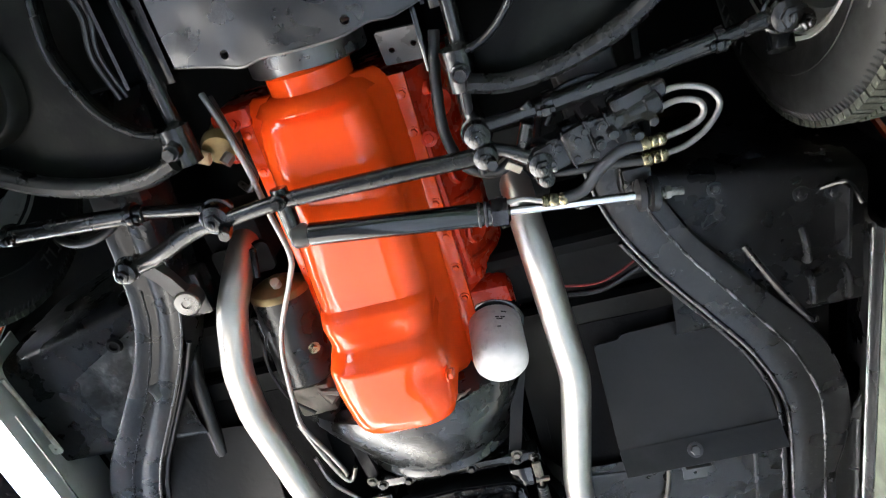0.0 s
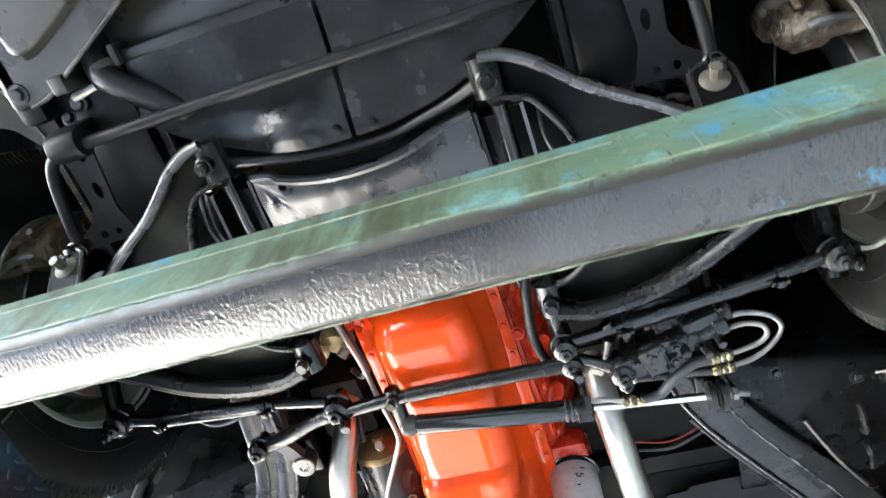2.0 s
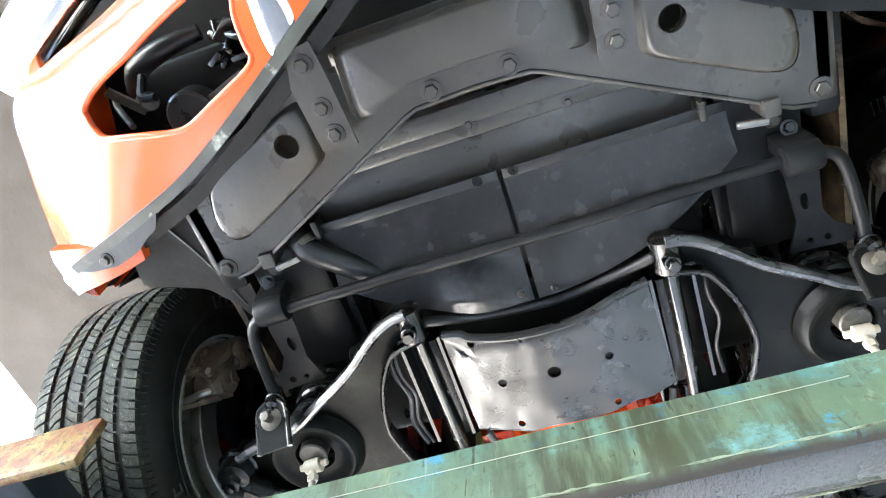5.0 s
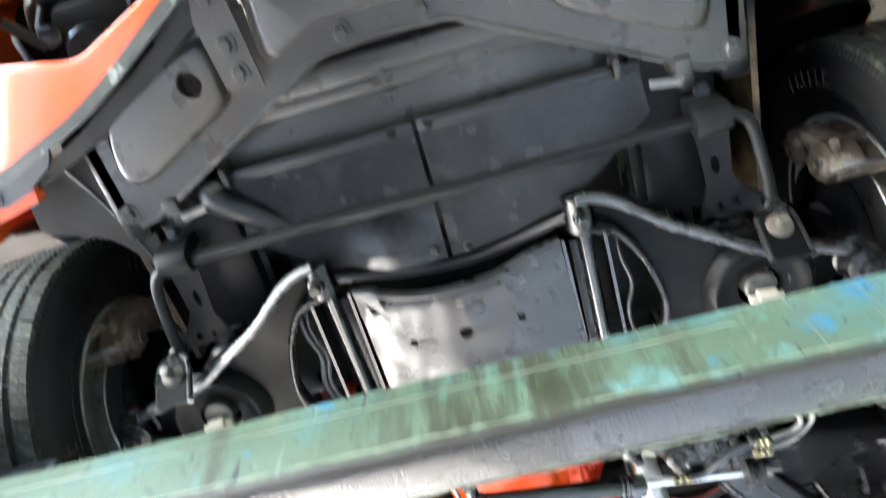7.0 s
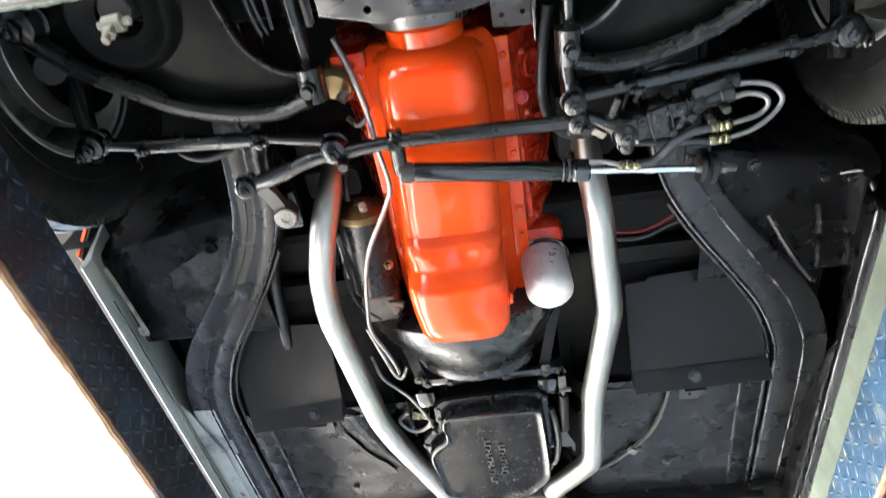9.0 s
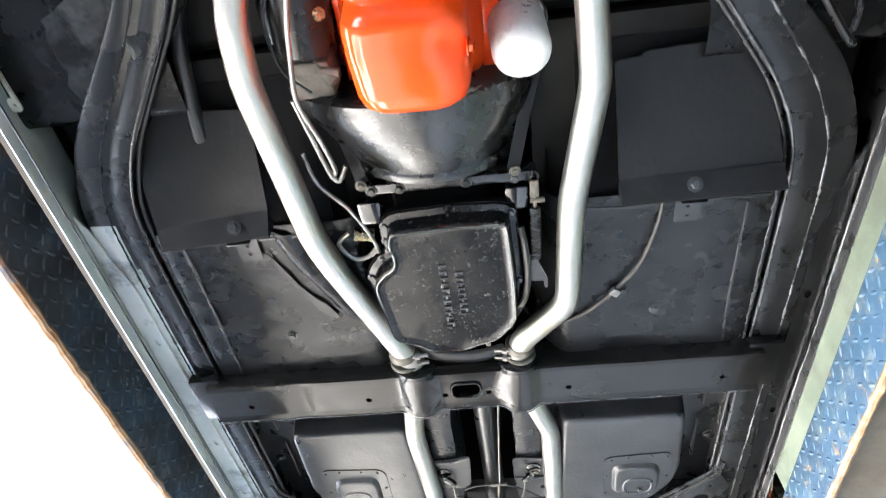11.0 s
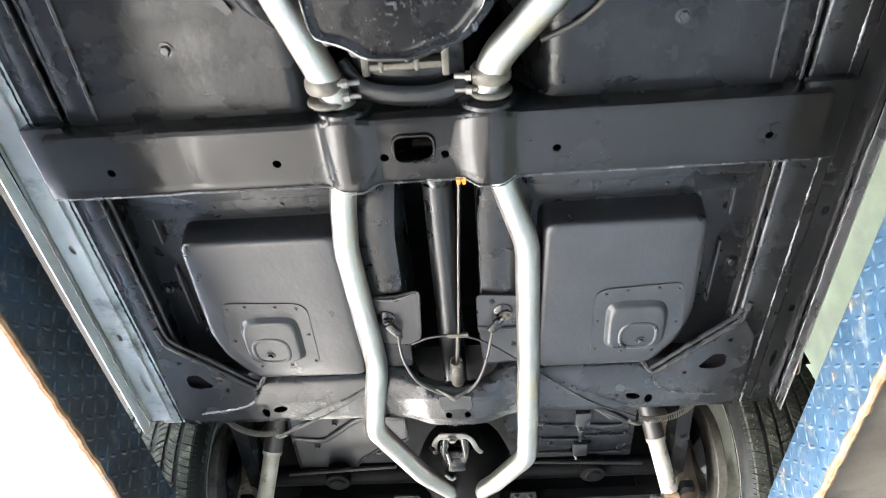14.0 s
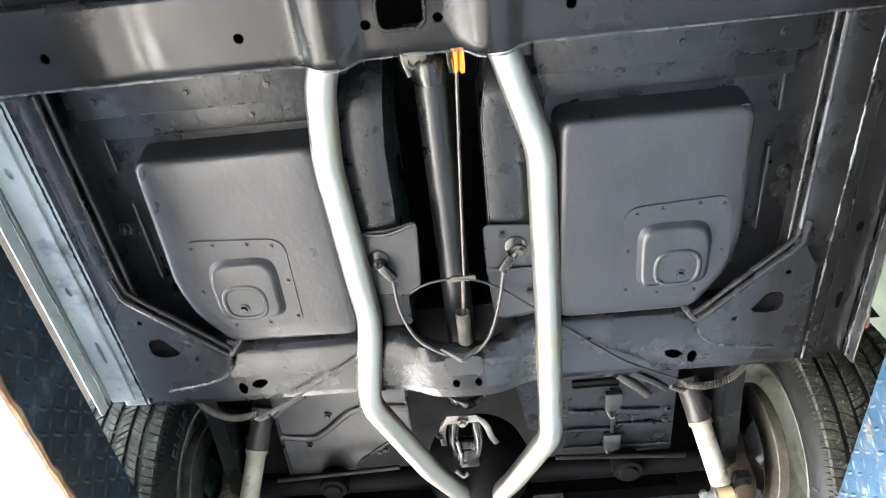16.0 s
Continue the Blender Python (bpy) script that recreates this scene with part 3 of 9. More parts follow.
# added panel, only there to make this stretch of wall dark
setting("wall_boarding", (1.735, 1.746), (-3.5, 1.0), (2.55, 4.2), DARKWALL, "added dark brownish panel that darkens the upper front wall")
setting("wall_south", (-3.1, 1.95), (8, 8.2), (0, 4.2), WALLM, "grubby plastered back wall")
setting("wall_north", (-3.1, 1.95), (-5.2, -5), (0, 4.2), WALLM, "grubby plastered front wall")
setting("canopy", (-7.5, -3.1), (-5, 0.3), (4.2, 4.35), CEILM, "smoke-stained porch roof beside the lift")
setting("ceiling", (-3.1, 1.75), (-5, 8.2), (4.2, 4.35), CEILM, "stained brownish workshop ceiling")


# ---- the lift ----
def crossbeam():
    """A folded steel beam: painted front, grimy underside, a rounded lower edge."""
    bm = bm_new()
    prof = [(-0.118, 1.835), (-0.1185, 1.745), (-0.1155, 1.735), (-0.109, 1.729), (-0.1, 1.727), (-0.06, 1.726), (-0.054, 1.729), (-0.052, 1.736), (-0.052, 1.835)]
    xs = np.linspace(-1.5, 1.5, 61)
    loops = [[(x, y + 0.0008 * math.sin(9 * x + 20 * z), z) for y, z in prof] for x in xs]
    vs = rings(bm, loops)
    bm.faces.ensure_lookup_table()
    for f in bm.faces:
        c = f.calc_center_median()
        if -0.108 < c.y < -0.061 and c.z < 1.8 and len(f.verts) == 4:
            f.material_index = 1
    beam = thing("lift_crossbeam", (0, -0.085, 1.727), "worn green lift beam with an oily dark underside", "lift beam")
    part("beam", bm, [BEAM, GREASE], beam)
    # rubbed paint and the lit fold's highlight share this pale line
    edge = [(x, -0.1178 + random.uniform(-1, 1) * 0.0006, 1.7415 + random.uniform(-1, 1) * 0.0008) for x in np.linspace(-1.4, 1.4, 240)]
    part("rubbed_edge", tube(bm_new(), edge, [random.uniform(0.0003, 0.0022) for _ in edge], 6, 0), RUBBED, beam, "pale rubbed lower edge with its highlight coloured in")
    rear = [(x, -0.0535 + random.uniform(-1, 1) * 0.0004, 1.729) for x in np.linspace(-1.4, 1.4, 200)]
    part("rear_edge", tube(bm_new(), rear, [random.uniform(0.0008, 0.002) for _ in rear], 6, 0), RUBBED, beam, "pale rubbed rear edge")
    part("scored_line", tube(bm_new(), [(-0.9, -0.1187, 1.806), (0.25, -0.1187, 1.808), (0.3, -0.1187, 1.8085)], 0.0005, 5, 0), CREAM, beam, "pale scored line")
    return beam


def lozenge(bm, c, along_v, side_v, out_v, l=0.014, w=0.0045, h=0.0022):
    c = Vector(c)
    a, s, o = along_v, side_v, out_v
    rim = [c + a * l, c + a * l * 0.45 + s * w, c - a * l * 0.45 + s * w, c - a * l, c - a * l * 0.45 - s * w, c + a * l * 0.45 - s * w]
    vs = [bm.verts.new(p) for p in rim]
    top = [bm.verts.new(c + (p - c) * 0.5 + o * h) for p in rim]
    for i in range(6):
        j = (i + 1) % 6
        bm.faces.new((vs[i], vs[j], top[j], top[i]))
    bm.faces.new(top)


def lift_ramp(x0, sign, label, skin, below):
    """A runway of blue tread plate, its edge folded down, open underneath."""
    y0, y1, zt, zb = -0.06, 4.2, 1.93, 1.812
    x1 = x0 + sign * 0.5
    rampt = thing("lift_ramp", (x0 + sign * 0.25, 1.9, zb), label, "lift ramp", "lift ramps")
    bm = bm_new()
    n = 120
    def wob(y):
        return 0.0015 * math.sin(40 * y) + 0.001 * math.sin(97 * y + 1)
    ys = np.linspace(y0, y1, n)
    prof = lambda y: [(x0, zb), (x0 + sign * wob(y), (zb + zt) / 2), (x0, zt - 0.006), (x0 + sign * 0.002, zt - 0.0015), (x0 + sign * 0.007, zt), (x1, zt), (x1, zb),
                      (x1 - sign * 0.01, zb), (x1 - sign * 0.01, zt - 0.008), (x0 + sign * 0.012, zt - 0.008), (x0 + sign * 0.012, zb)]
    rings(bm, [[(px, y, pz) for px, pz in prof(y)] for y in ys])
    # deck top faces become the added pale reflector, out of view
    for f in bm.faces:
        f.normal_update()
        c = f.calc_center_median()
        if abs(f.normal.z) > 0.9 and c.z > zt - 0.002 and len(f.verts) == 4:
            f.material_index = 1
    deck = part("deck", bm, [skin, TREADTOP], rampt)
    bm = bm_new()
    pitch, k = 0.0265, 0
    out, upv, yv = Vector((-sign, 0, 0)), Vector((0, 0, 1)), Vector((0, 1, 0))
    for i in range(int(3.4 / pitch)):
        for j in range(5):
            y, z = y0 + 0.02 + i * pitch + random.uniform(-1, 1) * 0.0006, zb + 0.012 + j * 0.0235
            flip = (i + j) % 2
            a = (yv * 0.8 + upv * 0.6) if flip else (yv * 0.6 - upv * 0.8)
            s = out.cross(a)
            lozenge(bm, (x0, y, z), a, s, out, 0.0115, 0.0036, 0.0015)
    part("tread_pattern", bm, skin, deck)["kind"] = "stuff"
    bm = bm_new()
    pts = [(x0 + sign * 0.004 + random.uniform(-1, 1) * 0.0012, y, zb - 0.002 + random.uniform(-1, 1) * 0.0012) for y in np.linspace(y0, y1, 260)]
    tube(bm, pts, [random.uniform(0.0055, 0.0085) for _ in pts], 8, 0)
    part("lip", bm, RUST, rampt, "rusted lower lip")
    bm = bm_new()
    box(bm, sorted((x0 + sign * 0.013, x1 - sign * 0.012)), (y0 + 0.001, y1 - 0.02), (zb + 0.012, zb + 0.018))
    part("underside", bm, below, rampt, "weathered underside sheet, toned for the light on its side", 0)
    bm = bm_new()
    box(bm, sorted((sign * 0.647, x1)), (-0.2, -0.184), (zt + (0.012 if sign > 0 else -0.03), zt + 0.055), 0.004)
    part("end_stop", bm, YELLOW, rampt, "scuffed yellow end plate")
    if sign < 0:
        part("end_bracket", box(bm_new(), sorted((sign * 0.74, x1)), (-0.186, y0 - 0.002), (zt - 0.03, zt + 0.03), 0.004), BLUEDARK, rampt)
    return rampt


crossbeam()
# undersides differ in colour to imitate a lit left and an unlit right
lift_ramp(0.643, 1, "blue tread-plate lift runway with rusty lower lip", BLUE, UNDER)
lift_ramp(-0.588, -1, "oily blue tread-plate lift runway, coloured darker as if shaded", BLUEDARK, LITUNDER)


# ---- chassis ----
ZR = 2.135
RAIL = [(0.345, -0.34, 2.2), (0.35, -0.1, 2.19), (0.355, 0.12, 2.165), (0.365, 0.25, 2.14), (0.378, 0.36, ZR), (0.402, 0.46, ZR), (0.45, 0.555, ZR), (0.525, 0.665, ZR), (0.593, 0.765, ZR), (0.637, 0.865, ZR), (0.652, 0.96, ZR),
        (0.653, 1.2, ZR), (0.65, 1.5, ZR), (0.645, 2.15, ZR)]


def mirrored(pts, s):
    return [(p[0] * s, *p[1:]) for p in pts]


def chassis():
    fr = thing("chassis_frame", (0, 1.0, 2.09), "black painted welded steel ladder frame", "car frame")
    for s in (1, -1):
        path = spline(mirrored(RAIL, s), 5)
        w, hgt, e = 0.052, 0.1, 0.008
        # the pressing narrows at its outer side towards the front; a shallow step runs along the underside
        bm, loops = bm_new(), []
        for i, p in enumerate(path):
            d = path[min(i + 1, len(path) - 1)] - path[max(i - 1, 0)]
            d.z = 0
            d.normalize()
            side = Vector((d.y, -d.x, 0)) * s
            wo = w - 0.02 * min(1.0, max(0.0, (0.8 - p.y) / 0.25))
            k = 0.003 if s < 0 else 0.0
            loops.append([p + side * u + Vector((0, 0, v)) for u, v in ((-w, e), (-w + e * 0.3, e * 0.3), (-w + e, 0), (-0.02, 0), (-0.015, k), (-0.008, k), (-0.003, 0.0005), (wo - e, 0), (wo - e * 0.3, e * 0.3), (wo, e), (wo, hgt), (-w, hgt))])
        rings(bm, loops)
        # outer faces of the left rail get the pale tone that imitates side light
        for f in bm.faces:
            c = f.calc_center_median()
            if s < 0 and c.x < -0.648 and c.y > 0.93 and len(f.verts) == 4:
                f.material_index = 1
        rail = part("rail", bm, [RAILP, LITSILL], fr)
        side = 0.003 * s
        seam = [(p.x + side, p.y, p.z - 0.0005) for p in path if p.y > 0.4]
        # right seam and flange are coloured bright as highlights, left ones stay dark
        part("weld_seam", bead(bm_new(), seam[::3] + [seam[-1]], 0.0021, 0.005), WELDM if s > 0 else RAILP, rail, "weld seam with jagged highlights in its colour" if s > 0 else "")
        # folded flange and the thin brake line at the inside
        inner = [(p.x - s * 0.055, p.y, p.z - 0.002) for p in path if p.y > 0.35]
        part("flange", tube(bm_new(), inner[::2] + [inner[-1]], 0.0032, 8, 2), SCUFF if s > 0 else RAILP, rail)
        line = [(p.x - s * 0.066, p.y, p.z + 0.006) for p in path if p.y > 0.5]
        part("brake_line", tube(bm_new(), line[::3] + [line[-1]], 0.0045, 10, 3), RAILP if s > 0 else HOSE, rail)
        # outer sill ledge with drain holes
        holes = [ring2(s * 0.687, y, 0.008, 12, 0.8, 1.3) for y in (1.245, 1.62, 1.855)] + [ring2(s * 0.684, 2.0, 0.009, 12, 0.6, 3.0)]
        out = [(s * 0.69, 1.0), (s * 0.7, 0.93), (s * 0.713, 0.9), (s * 0.712, 2.13), (s * 0.665, 2.13), (s * 0.668, 1.5), (s * 0.672, 1.08)]
        part("sill_ledge", plate(bm_new(), out, holes, 0.004, Matrix.Translation((0, 0, 2.127))), BLACK if s > 0 else LITSILL, fr, "" if s > 0 else "sill ledge coloured pale as if side-lit", 0)
    # transmission crossmember: a folded box with two pipe humps, slot and holes
    bm = bm_new()
    n = 150
    xs = np.linspace(-0.615, 0.615, n)
    def low(x):
        return 0.0004 * math.sin(31 * x) + 0.0028 * math.exp(-((x + 0.4) / 0.024) ** 2)
    def hump(x):
        return max(math.exp(-((x + 0.128) / 0.033) ** 4), math.exp(-((x - 0.098) / 0.033) ** 4))
    loops = []
    for x in xs:
        k = hump(x)
        zb = 2.088 - 0.016 * k + low(x)
        y0, y1 = 1.372 - 0.012 * k, 1.482 + 0.008 * k
        loops.append([(x, y1 - 0.012, zb), (x, y1 - 0.003, zb - 0.002), (x, y1, zb - 0.004), (x, y1 + 0.002, zb + 0.004), (x, y1 - 0.004, zb + 0.012), (x, y1 - 0.004, 2.2), (x, y0, 2.2), (x, y0, zb + 0.012), (x, y0 + 0.003, zb + 0.003), (x, y0 + 0.01, zb)])
    rings(bm, loops, closed=False)
    xm = part("crossmember", bm, XMBLACK, fr, "boxed cross member with pipe humps")
    edge = [(x, 1.382 - 0.012 * hump(x)) for x in xs] + [(x, 1.470 + 0.008 * hump(x)) for x in xs[::-1]]
    holes = [ring2(hx, 1.44, 0.0072) for hx in (-0.525, -0.248, -0.072, 0.026, 0.204, 0.535)] + [rounded(-0.053, 0.006, 1.405, 1.447, 0.012)]
    bm = bm_new()
    plate(bm, edge, holes, 0.003, None, lambda v: Vector((v.x, v.y, v.z + 2.088 - 0.016 * hump(v.x) + low(v.x))))
    part("lower_face", bm, XMBLACK, xm)
    rear = [(x, 1.4845 + 0.008 * hump(x), 2.0825 - 0.016 * hump(x) + low(x)) for x in xs]
    part("bright_rear_edge", tube(bm_new(), rear, [random.uniform(0.0006, 0.0019) for _ in rear], 6, 0), SCUFF, xm, "thin bright rear edge")
    bm = bm_new()
    pts = [(x, y, 2.0855) for x, y in rounded(-0.056, 0.009, 1.402, 1.45, 0.014)]
    tube(bm, pts + pts[:1], 0.003, 6, 0)
    part("slot_rim", bm, BLACK, xm)
    for s in (1, -1):
        bolt(xm, (s * 0.622, 1.38, 2.12), r=0.009)
        part("end_flange", box(bm_new(), sorted((s * 0.585, s * 0.66)), (1.362, 1.5), (2.106, 2.135), 0.006), BLACK, xm)
        c = (-0.128 if s < 0 else 0.098)
        part("pipe_collar", lathe(bm_new(), [(0.04, 0), (0.046, 0.004), (0.046, 0.01), (0.036, 0.014)], 28, Matrix.Translation((c, 1.366, 2.115)) @ pose(0, 0, 0, 90)), BLACK, xm)
    # kick-up crossmember: a rounded trough, deeper at the middle
    bm = bm_new()
    loops = []
    for x in np.linspace(-0.63, 0.63, 80):
        k = math.exp(-((x - 0.01) / 0.1) ** 4)
        loops.append([(x, 1.99 - 0.02 * k + r, z) for r, z in ((0.15 + 0.02 * k, 2.129 - 0.022 * k), (0.163 + 0.03 * k, 2.131 - 0.022 * k), (0.168 + 0.032 * k, 2.14 - 0.02 * k), (0.168 + 0.03 * k, 2.25 - 0.1 * k), (0.034 + 0.1 * k, 2.25 - 0.1 * k), (0.028 + 0.06 * k, 2.19 - 0.04 * k), (0.034 + 0.05 * k, 2.158 - 0.016 * k), (0.055 + 0.03 * k, 2.138 - 0.01 * k), (0.1, 2.13 - 0.02 * k))])
    rings(bm, loops, closed=False)
    kick = part("kick_up_crossmember", bm, KICKM, fr)
    part("cable_tab", plate(bm_new(), corners([(-0.036, 2.062), (-0.012, 2.056), (0.0, 2.07), (0.012, 2.056), (0.034, 2.062), (0.036, 2.1), (0.028, 2.112), (0.02, 2.102), (-0.02, 2.106), (-0.034, 2.1)], 0.006, 3), (), 0.003, Matrix.Translation((0.005, 0, 2.106))), SATIN, kick)
    part("cable_guide", tube(bm_new(), [(-0.035, 2.046, 2.118), (-0.01, 2.056, 2.108), (0.004, 2.062, 2.104), (0.018, 2.056, 2.108), (0.04, 2.046, 2.118)], [0.003, 0.005, 0.007, 0.005, 0.003], 8), GREYSTEEL, kick)
    def under(v):
        k = math.exp(-((v.x - 0.01) / 0.1) ** 4)
        u = (v.y - 2.09) / 0.05
        return Vector((v.x, v.y + k * (-0.02 + 0.02 * max(0, u)), v.z + (2.13 - 0.02 * k) + (-0.001 - 0.002 * k) * u))
    xs2 = np.linspace(-0.63, 0.63, 90)
    holes = [ring2(-0.013, 2.13, 0.0075), ring2(0.03, 2.13, 0.0075)]
    for s in (1, -1):
        holes += [ring2(s * 0.402, 2.11, 0.0115, 14, 1.5, 0.9, s * 0.3), ring2(s * 0.438, 2.12, 0.0125, 14, 0.75, 1.2)]
    part("lower_face", plate(bm_new(), [(x, 2.09) for x in xs2] + [(x, 2.14) for x in xs2[::-1]], holes, 0.003, None, under), KICKM, kick)
    for s in (1, -1):
        g = [(0.592, 1.885), (0.604, 1.882), (0.63, 1.93), (0.636, 2.125), (0.6, 2.11), (0.53, 2.097), (0.473, 2.085), (0.45, 2.064), (0.437, 2.042), (0.44, 2.03)]
        tri = [(0.53, 2.012), (0.536, 2.003), (0.552, 1.98), (0.56, 1.975), (0.577, 1.977), (0.584, 1.985), (0.585, 2.008), (0.578, 2.017), (0.56, 2.022), (0.537, 2.019)]
        holes = [[(s * a, b) for a, b in tri], ring2(s * 0.503, 2.03, 0.005), ring2(s * 0.583, 1.935, 0.005)]
        gus = part("gusset", plate(bm_new(), [(s * a, b) for a, b in g], holes, 0.005, Matrix.Translation((0, 0, 2.1235))), KICKM, fr, smooth=0)
        for off, r in ((0.0, 0.0062), (0.013, 0.005)):
            edge = [(0.607, 1.84, 2.134), (0.6, 1.868, 2.13), (0.588, 1.888, 2.126), (0.512, 1.958, 2.125), (0.447, 2.02, 2.125), (0.433, 2.024, 2.127), (0.422, 2.012, 2.132), (0.412, 1.995, 2.145)]
            part("rolled_edge", tube(bm_new(), [(s * (a - off * 0.7), b - off * 0.75, z + off * 0.3) for a, b, z in edge], r, 8), RAILP, gus)
        part("weld", bead(bm_new(), [(s * 0.44, 2.045, 2.124), (s * 0.45, 2.068, 2.1235), (s * 0.478, 2.089, 2.1235), (s * 0.53, 2.1, 2.1235), (s * 0.585, 2.108, 2.1245)], 0.0026), SCUFF, gus, "scuffed weld bead")
        # near-black sheet behind the hole paints in the shade there
        part("inner_void", plate(bm_new(), [(s * 0.53, 1.99), (s * 0.61, 1.985), (s * 0.615, 2.07), (s * 0.53, 2.075)], (), 0.002, Matrix.Translation((0, 0, 2.1345))), SHADESEAL, gus)
    return fr


FRAME = chassis()


def front_crossmember():
    t = thing("front_crossmember", (0, -0.02, 2.09), "glossy black stamped front suspension cross member", "car frame")
    out = [(-0.158, -0.103), (-0.13, -0.1), (-0.115, -0.09), (-0.06, -0.078), (0.0, -0.075), (0.06, -0.08), (0.11, -0.094), (0.161, -0.102), (0.172, 0.09), (0.13, 0.1), (0.1, 0.098), (0.06, 0.106), (0, 0.106), (-0.04, 0.104), (-0.07, 0.108), (-0.1, 0.1), (-0.158, 0.088)]
    holes = [ring2(-0.092, 0, 0.007), ring2(-0.008, 0, 0.011, 16), ring2(0.08, -0.002, 0.007), ring2(-0.118, -0.085, 0.006), ring2(-0.085, 0.09, 0.006), ring2(0.075, 0.09, 0.006)]
    bm = bm_new()
    plate(bm, out, holes, 0.006, Matrix.Translation((0, 0, 2.092)))
    bmesh.ops.triangulate(bm, faces=bm.faces)
    bmesh.ops.subdivide_edges(bm, edges=[e for e in bm.edges if e.calc_length() > 0.03], cuts=5, use_grid_fill=True)
    for v in bm.verts:
        d = 0.0035 * noise.noise(Vector((v.co.x * 16, v.co.y * 16, 3))) + 0.0022 * noise.noise(Vector((v.co.x * 38, v.co.y * 38, 8)))
        v.co.z += d + 0.006 - 0.018 * (1 - (v.co.x / 0.17) ** 2) - 0.004 * math.exp(-((v.co.y + 0.062 + 0.3 * v.co.x ** 2) / 0.007) ** 2)
    part("pan", bm, XPAN, t)
    lip = [(x, y - 0.004, 2.102 - 0.018 * (1 - (x / 0.17) ** 2)) for x, y in out[:8]]
    part("front_lip", tube(bm_new(), lip, 0.007, 8), XPAN, t)
    lip = [(x, y + 0.001, 2.101 - 0.018 * (1 - (x / 0.17) ** 2)) for x, y in out[8:]]
    part("rear_lip", tube(bm_new(), lip, 0.0032, 8), XPAN, t)
    part("box_body", box(bm_new(), (-0.34, 0.34), (-0.09, 0.1), (2.145, 2.24), 0.02), ARMWEB, t)
    for s in (1, -1):
        for x0, x1 in ((0.166, 0.174), (0.196, 0.205), (0.228, 0.234)):
            bm = bm_new()
            sweep(bm, [(s * x0, -0.105, 2.10), (s * (x0 + 0.004), 0.1, 2.10)], [(-0.0025, 0), (0.0025, 0), (0.0025, 0.06), (-0.0025, 0.06)])
            part("web_plate", bm, GLOSS, t)
        bolt(t, (s * 0.2, -0.118, 2.094), (0, -0.6, -0.8), 0.009, GLOSS)
        bolt(t, (s * 0.222, -0.11, 2.1), (0, -0.6, -0.8), 0.008, GLOSS)
        part("tie_plate", box(bm_new(), sorted((s * 0.176, s * 0.195)), (-0.09, 0.11), (2.118, 2.122), 0.001), BLACK, t)
    for x, r in ((-0.246, 0.0032), (-0.256, 0.0042), (0.25, 0.003)):
        part("brake_wire", tube(bm_new(), [(x, -0.1, 2.125), (x - 0.004, -0.05, 2.112), (x + 0.006, 0.0, 2.11), (x - 0.006, 0.05, 2.108), (x, 0.11, 2.115)], r, 8), SATIN, t)
    part("loom", tube(bm_new(), [(-0.2, -0.14, 2.105), (-0.1, -0.115, 2.115), (0.02, -0.1, 2.125), (0.12, -0.118, 2.118), (0.18, -0.14, 2.105)], 0.008, 10), HOSE, t, "black wiring loom")
    # engine mount bracket with two holes
    m = pose(0.118, 0.155, 2.188, 22, 6, 2)
    part("mount_bracket", plate(bm_new(), rounded(-0.03, 0.03, -0.027, 0.027, 0.004), [ring2(-0.014, 0.004, 0.0045), ring2(0.019, 0.0, 0.0045)], 0.004, m), SCUFF, t, "scuffed bare engine mount bracket")
    part("mount_post", box(bm_new(), (0.148, 0.156), (0.1, 0.19), (2.14, 2.26), 0.003), GLOSS, t)
    return t


front_crossmember()


# ---- engine ----
CX = -0.02


